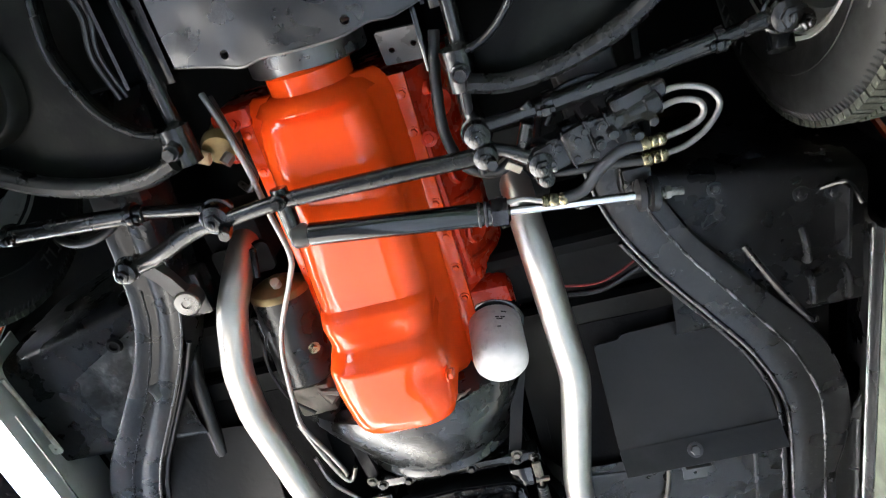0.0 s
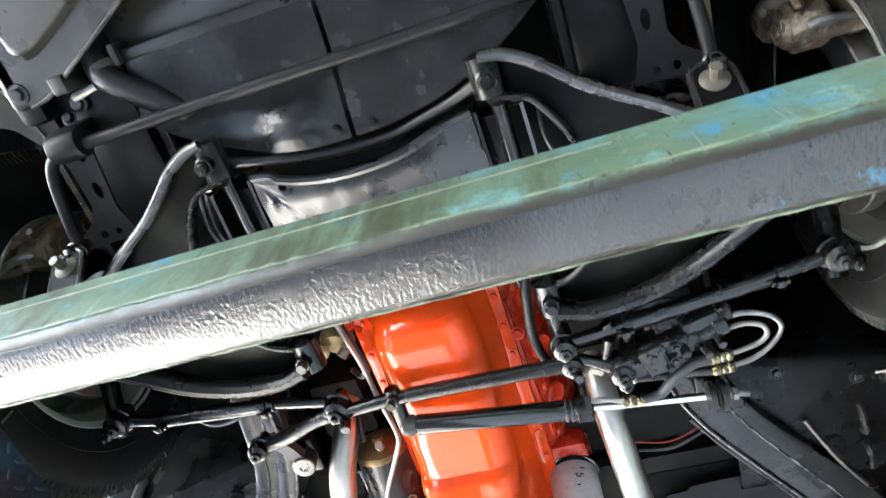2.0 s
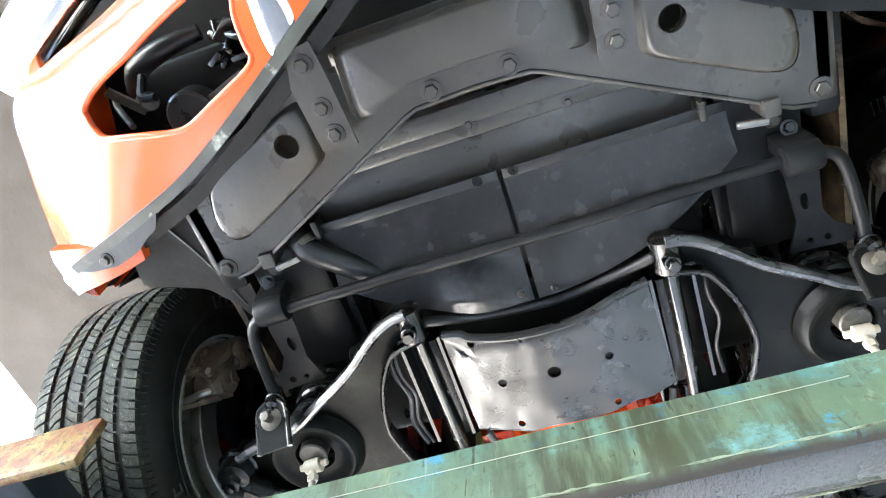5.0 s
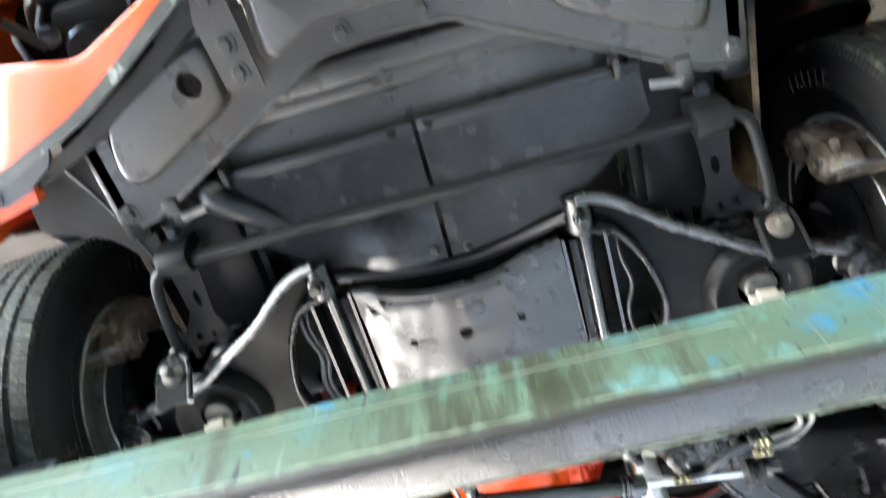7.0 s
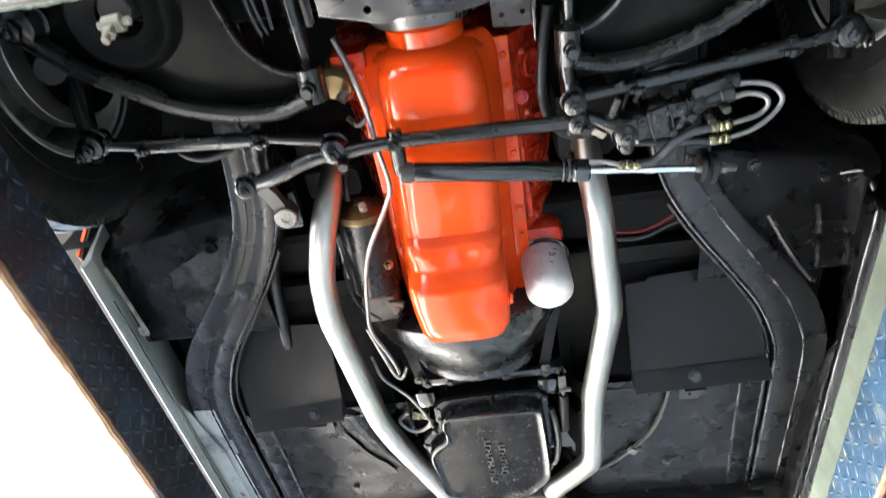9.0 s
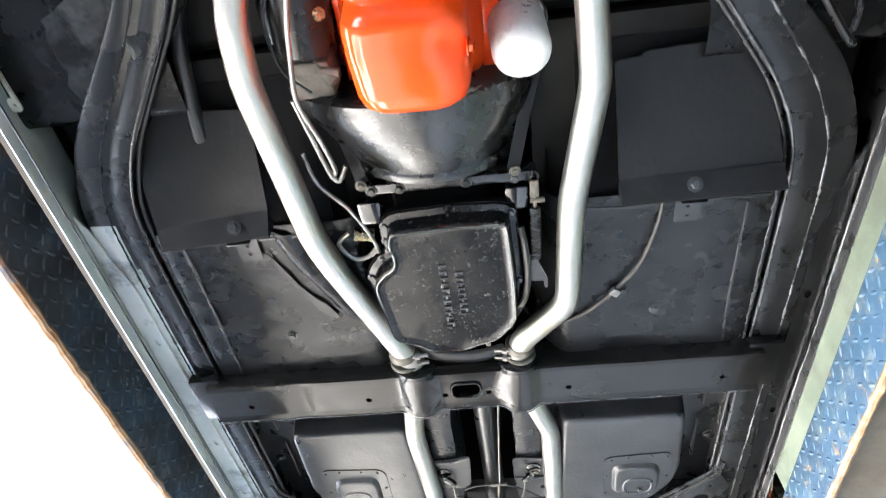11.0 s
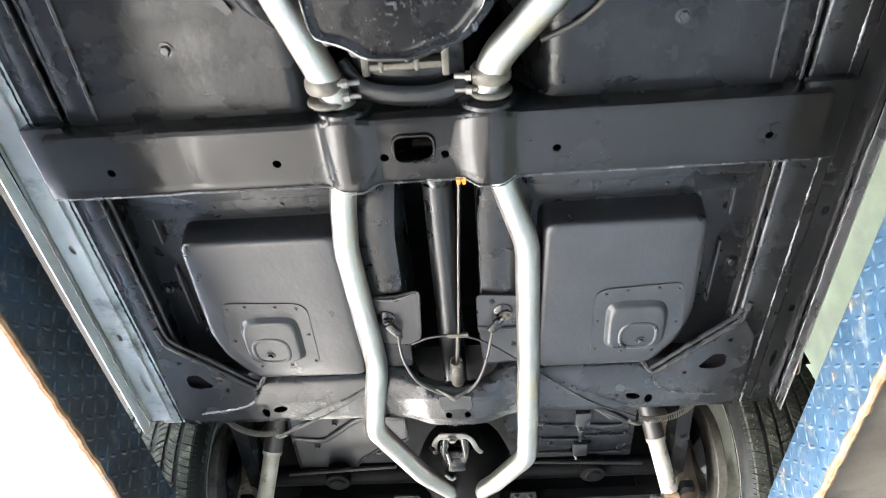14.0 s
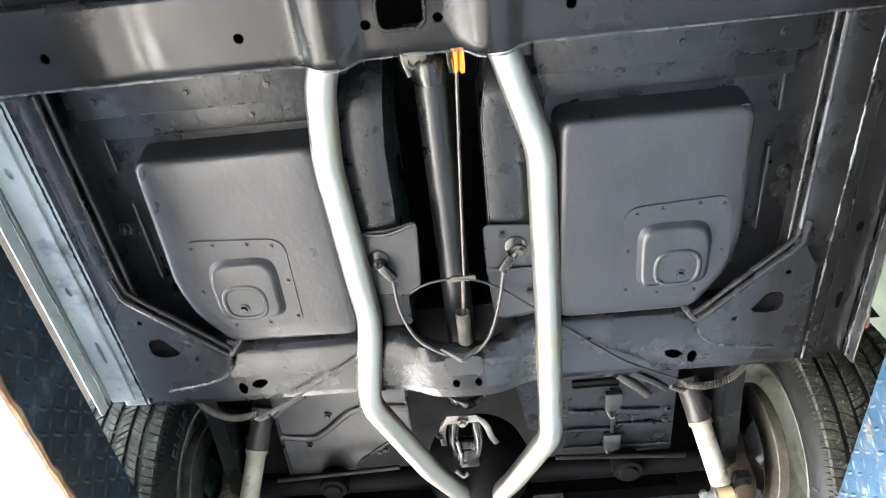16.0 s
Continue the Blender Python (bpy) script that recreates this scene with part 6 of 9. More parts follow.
def sway_bracket(s):
    t = thing("frame_horn_bracket", (s * 0.4, -0.2, 2.11), "black drilled steel bracket under frame horn", "bracket", "frame horn brackets")
    bm = bm_new()
    out = [(0.375, -0.225), (0.425, -0.225), (0.425, -0.13), (0.44, -0.105), (0.475, -0.082), (0.47, -0.065), (0.375, -0.07), (0.388, -0.12)]
    holes = [ring2(0.402, -0.15, 0.009, 12, 0.7, 1.5), ring2(0.43, -0.083, 0.006), ring2(0.405, -0.083, 0.005), ring2(0.398, -0.2, 0.005)]
    plate(bm, [(s * a, b) for a, b in out], [[(s * a, b) for a, b in h] for h in holes], 0.005, Matrix.Translation((0, 0, 2.125)))
    part("plate", bm, FOOTM, t)
    part("horn", box(bm_new(), sorted((s * 0.31, s * 0.43)), (-0.36, -0.06), (2.17, 2.27), 0.012), FOOTM, t)
    part("hanger_strap", box(bm_new(), sorted((s * 0.36, s * 0.383)), (-0.315, -0.29), (2.12, 2.19), 0.003), GREYSTEEL, t)
    part("clip_bolt", rod(bm_new(), (s * 0.33, -0.285, 2.14), (s * 0.37, -0.28, 2.138), 0.006, 8), STEEL, t)
    bolt(t, (s * 0.385, -0.27, 2.165), r=0.009, mat=GREYSTEEL)
    bm = bm_new()
    box(bm, sorted((s * 0.425, s * 0.47)), (-0.34, -0.26), (2.14, 2.3), 0.012)
    part("outrigger", bm, FOOTM, t)
    return t


for s in (1, -1):
    control_arm(s), spring_and_shock(s), sway_bracket(s)
sway_bar()


# ---- wheels and brakes ----
def tyre_profile(R, w):
    h = w / 2
    return [(0.199, -h * 0.78), (0.21, -h * 0.86), (0.25, -h * 0.99), (0.28, -h * 1.02), (0.305, -h * 0.98), (R - 0.022, -h * 0.9), (R - 0.011, -h * 0.83), (R - 0.008, -h * 0.76), (R - 0.007, -h * 0.4), (R - 0.006, 0),
            (R - 0.007, h * 0.4), (R - 0.008, h * 0.76), (R - 0.011, h * 0.83), (R - 0.022, h * 0.9), (0.305, h * 0.98), (0.28, h * 1.02), (0.25, h * 0.99), (0.21, h * 0.86), (0.199, h * 0.78)]


def wheel():
    """Built about its own axle along x; the inner face looks to -x."""
    R, w = 0.335, 0.215
    t = new("wheel")
    t.empty_display_size = 0.1
    tagged(t, "black radial tyre on a silver steel rim", "wheel", "wheels")
    m = pose(0, 0, 0, 0, 90)
    bm = bm_new()
    lathe(bm, tyre_profile(R, w), 96, m, whole=False)
    tyre = part("tyre", bm, RUBBER, t)
    # tread: worn ribs between round grooves, each cut by thin slanted sipes
    bm = bm_new()
    ribs = [(-0.098, -0.07, 118, 0.008), (-0.061, -0.037, 138, 0.014), (-0.03, -0.005, 130, -0.014), (0.005, 0.03, 130, 0.014), (0.037, 0.061, 138, -0.014), (0.07, 0.098, 118, -0.008)]
    for x0, x1, n, skew in ribs:
        cuts = [2 * math.pi * (k + random.uniform(-0.12, 0.12)) / n for k in range(n)]
        for k in range(n):
            a0, a1 = cuts[k] + 0.0038, (cuts[(k + 1) % n] if k < n - 1 else cuts[0] + 2 * math.pi) - 0.0038 - 0.006 * (k % 3 == 0)
            vs = []
            for r in (R - 0.010, R):
                for x, da in ((x0, 0.0), (0.5 * (x0 + x1), 0.35 * skew / R), (x1, skew / R)):
                    e = 0.0 if r < R else 0.0012
                    xx = x + (e if x == x0 else -e if x == x1 else 0.0)
                    rr = r - 0.006 * (abs(xx) / 0.1) ** 3
                    for a in (a0 + da, a1 + da):
                        vs.append(bm.verts.new((xx, rr * math.cos(a), rr * math.sin(a))))
            for f in ((6, 7, 9, 8), (8, 9, 11, 10), (0, 6, 8, 2), (2, 8, 10, 4), (1, 3, 9, 7), (3, 5, 11, 9), (0, 1, 7, 6), (4, 10, 11, 5)):
                bm.faces.new([vs[i] for i in f])
    part("tread_pattern", bm, TREADM, tyre, smooth=0)["kind"] = "stuff"
    # fine shoulder ribbing
    bm = bm_new()
    for side in (-1, 1):
        for k in range(170):
            a = 2 * math.pi * k / 170
            c, s_ = math.cos(a), math.sin(a)
            lozenge(bm, (side * 0.0985, (R - 0.021) * c, (R - 0.021) * s_), Vector((side * -0.45, 0.9 * c, 0.9 * s_)), Vector((0, -s_, c)), Vector((side, 0.4 * c, 0.4 * s_)).normalized(), 0.010, 0.002, 0.002)
        for r in (0.25, 0.298):
            ring = [(side * 0.110, r * math.cos(a), r * math.sin(a)) for a in np.linspace(0, 2 * math.pi, 73)]
            tube(bm, [(p[0] * (1.0 if r < 0.26 else 0.955), p[1], p[2]) for p in ring], 0.0013, 5, 0)
    part("sidewall_ribs", bm, RUBBER, tyre)["kind"] = "stuff"
    bm = bm_new()
    for side in (-1, 1):
        for base in (0.5, 2.6, 4.7):
            for k in range(6):
                a = base + k * 0.085
                mm = pose(side * 0.1105, 0.272 * math.cos(a), 0.272 * math.sin(a)) @ pose(0, 0, 0, math.degrees(a))
                box(bm, (-0.001, 0.001), (-0.013, 0.013), (-0.0085, -0.005), 0, mm)
                if k % 2:
                    box(bm, (-0.001, 0.001), (0.008, 0.011), (-0.0045, 0.006), 0, mm)
                if k % 3:
                    box(bm, (-0.001, 0.001), (-0.011, -0.008), (-0.0045, 0.006), 0, mm)
    part("sidewall_lettering", bm, LETTER, tyre, "raised bars on the sidewall", 0)["kind"] = "stuff"
    bm = bm_new()
    lathe(bm, [(0.2, -0.092), (0.206, -0.094), (0.206, -0.086), (0.192, -0.082), (0.187, -0.06), (0.178, -0.05), (0.176, 0.04), (0.187, 0.05), (0.191, 0.08), (0.206, 0.088)], 72, m, whole=False)
    lathe(bm, [(0.177, 0.02), (0.165, 0.045), (0.12, 0.06), (0.08, 0.045), (0.0, 0.045)], 72, m, whole=False)
    lathe(bm, [(0.174, 0.04), (0.172, -0.05), (0.183, -0.06), (0.189, -0.08)], 72, m, whole=False)
    part("rim", bm, RIM, t)
    return t


WHEEL = wheel()
AXF, AXR, AXZ = 0.102, 2.55, 2.2645
WHEEL.matrix_basis = pose(0.755, AXF, AXZ)
tagged(WHEEL, "front tyre with worn tread on lift runway, near the steering box")
w2 = copy_thing(WHEEL, pose(-0.755, AXF, AXZ, 0, 0, 180))
w3 = copy_thing(WHEEL, pose(0.785, AXR, AXZ - 0.004, 90))
w4 = copy_thing(WHEEL, pose(-0.755, AXR, AXZ - 0.004, 180, 0, 180))
w2["label"] = "front tyre with pale letters on its sidewall"
w3["label"] = w4["label"] = "rear tyre with blocky tread behind the sill"


def brake(s, y, name):
    t = thing(name, (s * 0.64, y, 2.2), "rusty disc brake with a cast calliper", "brake", "brakes")
    part("disc", lathe(bm_new(), [(0.06, -0.012), (0.148, -0.012), (0.15, -0.01), (0.15, 0.01), (0.148, 0.012), (0.06, 0.012)], 48, pose(s * 0.672, y, AXZ, 0, 90)), STEEL if name == "front_brake" else BARECAST, t, "bare steel brake disc" if name == "front_brake" else "dirty brake disc")
    bm = bm_new()
    cy = y - 0.125 if name == "front_brake" else y + 0.12
    # two cast halves bridged over the disc, with piston domes, ears and a bridge bolt
    for x0, x1 in ((0.592, 0.645), (0.668, 0.705)):
        loops = []
        for u in np.linspace(0, 1, 12):
            a = radians(-42 + 84 * u)
            cc = Vector((0, cy + 0.05 - 0.10 * math.cos(a), 2.255 + 0.10 * math.sin(a)))
            w = 0.026 + 0.006 * math.sin(9 * u)
            n = Vector((0, -math.cos(a), math.sin(a)))
            e = 0.008
            loops.append([(s * xx, *(cc + n * k)[1:]) for xx, k in ((x0 + e, -w), (x0, -w + e), (x0, w - e), (x0 + e, w), (x1 - e, w), (x1, w - e), (x1, -w + e), (x1 - e, -w))])
        rings(bm, loops)
    for z in (2.215, 2.29):
        lathe(bm, [(0.03, 0), (0.028, 0.006), (0.02, 0.012), (0.012, 0.012), (0.012, 0.016), (0, 0.016)], 18, Matrix.Translation((s * 0.596, cy - 0.04, z)) @ pose(0, 0, 0, 0, -90 * s))
    for z in (2.185, 2.325):
        rod(bm, (s * 0.6, cy - 0.03, z), (s * 0.7, cy - 0.03, z), 0.011, 10)
    rod(bm, (s * 0.61, cy - 0.066, 2.2), (s * 0.6, cy - 0.085, 2.185), 0.007, 8)
    for v in bm.verts:
        v.co += Vector((1, 1, 1)) * 0.003 * noise.noise(v.co * 45)
    cal = part("calliper", bm, RUSTY, t)
    for z in (2.2, 2.255, 2.31):
        bolt(cal, (s * 0.592, cy - 0.045, z), (-s, -0.3, -0.2), 0.009, BARECAST)
    for z in (2.235, 2.275):
        part("pad_pin", rod(bm_new(), (s * 0.588, cy - 0.02, z), (s * 0.71, cy - 0.02, z), 0.004, 8), STEEL, cal)
    part("bridge_rib", tube(bm_new(), [(s * 0.6, cy - 0.055, 2.19), (s * 0.65, cy - 0.07, 2.22), (s * 0.7, cy - 0.055, 2.2)], [0.012, 0.009, 0.012], 8), RUSTY, cal)
    part("bleed_pipe", tube(bm_new(), [(s * 0.6, cy - 0.04, 2.19), (s * 0.63, cy - 0.05, 2.17), (s * 0.69, cy - 0.035, 2.175)], 0.007, 8), STEEL, t)
    bm = bm_new()
    tube(bm, [(s * 0.575, 0 + y, 2.08), (s * 0.6, y, 2.15), (s * 0.62, y, AXZ), (s * 0.59, y, 2.42)], [0.022, 0.026, 0.04, 0.02], 14)
    if name == "front_brake":
        tube(bm, [(s * 0.61, y + 0.02, 2.2), (s * 0.6, y + 0.1, 2.14), (s * 0.59, y + 0.17, 2.1)], [0.022, 0.016, 0.016], 12)
    part("knuckle", bm, BLACK if name == "front_brake" else RUSTY, t)
    bm = bm_new()
    lathe(bm, [(0.13, 0), (0.133, 0.004), (0.1, 0.012), (0.06, 0.016)], 40, pose(s * 0.64, y, AXZ, 0, 90 * -s), whole=False)
    part("dust_shield", bm, GLOSS, t)
    return t


for s in (1, -1):
    brake(s, AXF, "front_brake")
    brake(s, AXR, "rear_brake")


# ---- underbody panels ----
def floor_pan(s):
    t = thing("floor_pan", (s * 0.4, 1.2, 2.13), "black fibreglass footwell floor with ribs", "floor pan", "floor pans")
    bm = bm_new()
    loops = []
    for y in np.linspace(0.962, 1.375, 42):
        row = []
        for x in np.linspace(0.12, 0.582, 48):
            z = 2.131 + 0.14 * max(0, (0.215 - x) / 0.09) ** 2 + 0.004 * max(0.0, (x - 0.57) / 0.012)
            z += 0.0008 * math.sin(y * 88 + 1.5 * math.sin(x * 9)) * min(1.0, max(0.0, (x - 0.22) / 0.06)) + 0.0012 * noise.noise(Vector((x * 9, y * 9, s)))
            row.append((s * x, y, z))
        loops.append(row)
    rings(bm, loops, closed=False)
    bmesh.ops.solidify(bm, geom=bm.faces[:], thickness=0.004)
    pan = part("sheet", bm, FIBRE, t)
    part("rib", tube(bm_new(), [(s * 0.533, 1.0, 2.13), (s * 0.532, 1.2, 2.129), (s * 0.535, 1.362, 2.129)], 0.0036, 8, 4, 0.8), FIBRE, pan)
    edge = [(s * (0.582 + random.uniform(-1, 1) * 0.0015), y, 2.134 + random.uniform(-1, 1) * 0.0012) for y in np.linspace(0.985, 1.37, 60)]
    part("ragged_edge", tube(bm_new(), edge, [random.uniform(0.0012, 0.0032) for _ in edge], 6, 0), SCUFF if s > 0 else FIBRE, pan, "ragged cut edge")
    part("front_seam", tube(bm_new(), [(s * 0.23, 0.985, 2.13), (s * 0.34, 0.99, 2.129), (s * 0.48, 0.988, 2.129), (s * 0.57, 0.99, 2.13)], 0.003, 8, 4, 0.7), FIBRE, pan)
    bolt(t, (s * 0.386, 1.257, 2.131), r=0.008, mat=FIBRE)
    if s < 0:
        # a moulded channel runs slantwise under the floor, with a thin dark wedge beside it
        bm = bm_new()
        mid = spline([(-0.335, 0.975, 0), (-0.31, 1.06, 0), (-0.272, 1.14, 0), (-0.238, 1.205, 0), (-0.215, 1.235, 0)], 5)
        loops = []
        for i, p in enumerate(mid):
            k = math.sin(math.pi * min(1.0, (len(mid) - 1 - i) / 4 * 0.5)) if i > len(mid) - 5 else 1.0
            loops.append([(p.x + u * (0.4 + 0.6 * k), p.y + u * 0.45, 2.131 - v * k) for u, v in ((-0.026, -0.002), (-0.02, 0.002), (-0.012, 0.008), (0.0, 0.011), (0.012, 0.009), (0.022, 0.003), (0.028, -0.002))])
        rings(bm, loops, closed=False)
        bmesh.ops.solidify(bm, geom=bm.faces[:], thickness=-0.002)
        part("moulded_channel", bm, FIBRE, pan)
        part("dark_wedge", plate(bm_new(), [(-0.372, 1.02), (-0.352, 1.06), (-0.33, 1.11), (-0.305, 1.15), (-0.288, 1.165), (-0.268, 1.205), (-0.276, 1.21), (-0.3, 1.188), (-0.318, 1.155), (-0.345, 1.1), (-0.362, 1.06)], (), 0.003, Matrix.Translation((0, 0, 2.124))), HOSE, pan, "narrow dark wedge")
    # footwell box ahead of the floor: its bottom slopes up to the front, a lip hangs at its rear edge
    if s > 0:
        out = [(0.293, 0.726), (0.337, 0.724), (0.34, 0.716), (0.449, 0.712), (0.455, 0.705), (0.5, 0.71), (0.55, 0.785), (0.574, 0.918), (0.297, 0.925)]
        lip = [((0.297, 0.925), (0.299, 0.956)), ((0.574, 0.918), (0.576, 0.949))]
    else:
        out = [(-0.335, 0.74), (-0.5, 0.73), (-0.56, 0.8), (-0.558, 0.936), (-0.338, 0.92)]
        lip = [((-0.558, 0.936), (-0.55, 0.968)), ((-0.338, 0.92), (-0.339, 0.952))]
    def slope(v):
        return Vector((v.x, v.y, v.z + 2.117 + 0.3 * (0.925 - v.y)))
    boxp = part("footwell_box", plate(bm_new(), corners(out, 0.008, 3), (), 0.004, None, slope), FOOTM, t)
    bm = bm_new()
    loops = []
    for (x0, y0), (x1, y1) in lip:
        loops.append([(x0, y0 - 0.004, 2.117), (x0, y0 + 0.003, 2.112), (x1, y1 - 0.006, 2.09), (x1, y1, 2.086), (x1, y1 + 0.004, 2.089), (x1, y1 + 0.004, 2.125), (x0, y0 + 0.01, 2.125)])
    rings(bm, loops)
    part("hanging_lip", bm, FOOTM, boxp)
    cx, yb = (0.423, 0.934) if s > 0 else (-0.403, 0.938)
    bolt(boxp, (cx, yb - 0.002, 2.1), (0, -0.62, -0.78), 0.009, SATIN)
    bm = bm_new()
    yy = yb + 0.024
    plate(bm, rounded(cx - 0.022, cx + 0.022, yy, yy + 0.07, 0.003), [ring2(cx, yy + 0.035, 0.004), ring2(cx, yy + 0.055, 0.004)], 0.002, Matrix.Translation((0, 0, 2.122)))
    box(bm, (cx - 0.022, cx + 0.022), (yy + 0.003, yy + 0.006), (2.086, 2.124), 0.0008)
    part("strap", bm, SATIN, boxp)
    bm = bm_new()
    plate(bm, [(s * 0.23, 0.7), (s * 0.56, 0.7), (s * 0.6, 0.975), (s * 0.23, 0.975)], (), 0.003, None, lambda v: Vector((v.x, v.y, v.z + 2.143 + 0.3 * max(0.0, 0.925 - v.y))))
    part("upper_sheet", bm, SHADESEAL, t)
    return t


def seat_tub(s):
    t = thing("floor_tub", (s * 0.35, 1.8, 2.13), "dark grey pressed floor tub with a bolted access plate", "floor pan", "floor tubs")
    out = corners([(0.2, 1.63), (0.486, 1.63), (0.492, 1.86), (0.475, 1.93), (0.425, 2.0), (0.19, 2.002), (0.19, 1.93)], 0.022, 5)
    c = Vector((0.34, 1.81))
    bm = bm_new()
    loops = []
    for d, z in ((0.012, 2.206), (0.008, 2.165), (0.006, 2.148), (0.0045, 2.139), (0.002, 2.1345), (-0.002, 2.132), (-0.008, 2.131), (-0.06, 2.1302)):
        loops.append([(s * (c.x + (a - c.x) * (1 + d / 0.14)), c.y + (b - c.y) * (1 + d / 0.18), z + 0.001 * noise.noise(Vector((a * 12, b * 12, d * 9 + s)))) for a, b in out])
    vs = rings(bm, loops, caps=False)
    bm.faces.new(vs[-1])
    tub = part("tub", bm, SATIN, t, smooth=60)
    # access plate
    dx = 0.0 if s > 0 else -0.018
    bm = bm_new()
    P = corners([(0.298, 1.966), (0.296, 1.8), (0.312, 1.783), (0.462, 1.774), (0.472, 1.8), (0.478, 1.9), (0.43, 1.972)], 0.016, 4)
    plate(bm, [(s * (a + dx), b) for a, b in P], (), 0.003, Matrix.Translation((0, 0, 2.1275)))
    pl = part("access_plate", bm, SATIN, t, smooth=0)
    bm = bm_new()
    loops = []
    cup = corners([(0.322, 1.945), (0.32, 1.83), (0.34, 1.815), (0.432, 1.815), (0.447, 1.85), (0.445, 1.945)], 0.026, 5)
    for k, z in ((1.0, 2.128), (0.96, 2.1255), (0.91, 2.119), (0.86, 2.1155), (0.79, 2.1148), (0.5, 2.1145)):
        loops.append([(s * (dx + 0.382 + (a - 0.382) * k), 1.88 + (b - 1.88) * k, z) for a, b in cup])
    vs = rings(bm, loops, caps=False)
    bm.faces.new(vs[-1])
    part("embossed_cup", bm, SATIN, pl, smooth=60)
    bm = bm_new()
    ringp = [(s * (a + dx), b, 2.1145) for a, b in corners([(0.352, 1.935), (0.352, 1.868), (0.425, 1.868), (0.425, 1.935)], 0.03, 5)]
    tube(bm, ringp + ringp[:1], 0.0045, 8, 0, 0.6)
    part("inner_bead", bm, SATIN, pl, smooth=60)
    bolt(pl, (s * (0.394 + dx), 1.915, 2.114), r=0.007, mat=SATIN)
    for a, b in ((0.306, 1.95), (0.306, 1.87), (0.318, 1.797), (0.36, 1.79), (0.42, 1.786), (0.458, 1.79), (0.464, 1.88), (0.425, 1.96), (0.36, 1.96)):
        bolt(pl, (s * (a + dx), b, 2.1275), r=0.0032, mat=SATIN, name="screw")
    # surrounding floor sheet with riveted ledges
    bm = bm_new()
    box(bm, sorted((s * 0.13, s * 0.6)), (1.48, 2.02), (2.2, 2.206))
    sh = part("floor_sheet", bm, TUNNELM, t, smooth=0)
    bm = bm_new()
    box(bm, sorted((s * 0.16, s * 0.57)), (1.5, 1.56), (2.17, 2.2), 0.004)
    box(bm, sorted((s * 0.15, s * 0.56)), (1.56, 1.6), (2.182, 2.2), 0.003)
    part("ledge", bm, TUNNELM, sh)
    for a in (0.25, 0.38, 0.53):
        bolt(sh, (s * a, 1.53, 2.17), r=0.005, mat=TUNNELM, name="rivet")
        bolt(sh, (s * (a + 0.04), 1.58, 2.182), r=0.004, mat=TUNNELM, name="rivet")
    bm = bm_new()
    for y0, y1, x in ((1.6, 1.66, 0.545), (1.72, 1.88, 0.54), (1.86, 1.95, 0.505)):
        box(bm, sorted((s * x, s * (x + 0.006))), (y0, y1), (2.184, 2.2), 0.002)
    part("stiffener", bm, SATIN, sh)
    bolt(sh, (s * 0.565, 1.76, 2.17), (0, 0, -1), 0.009, BLACK)
    return t


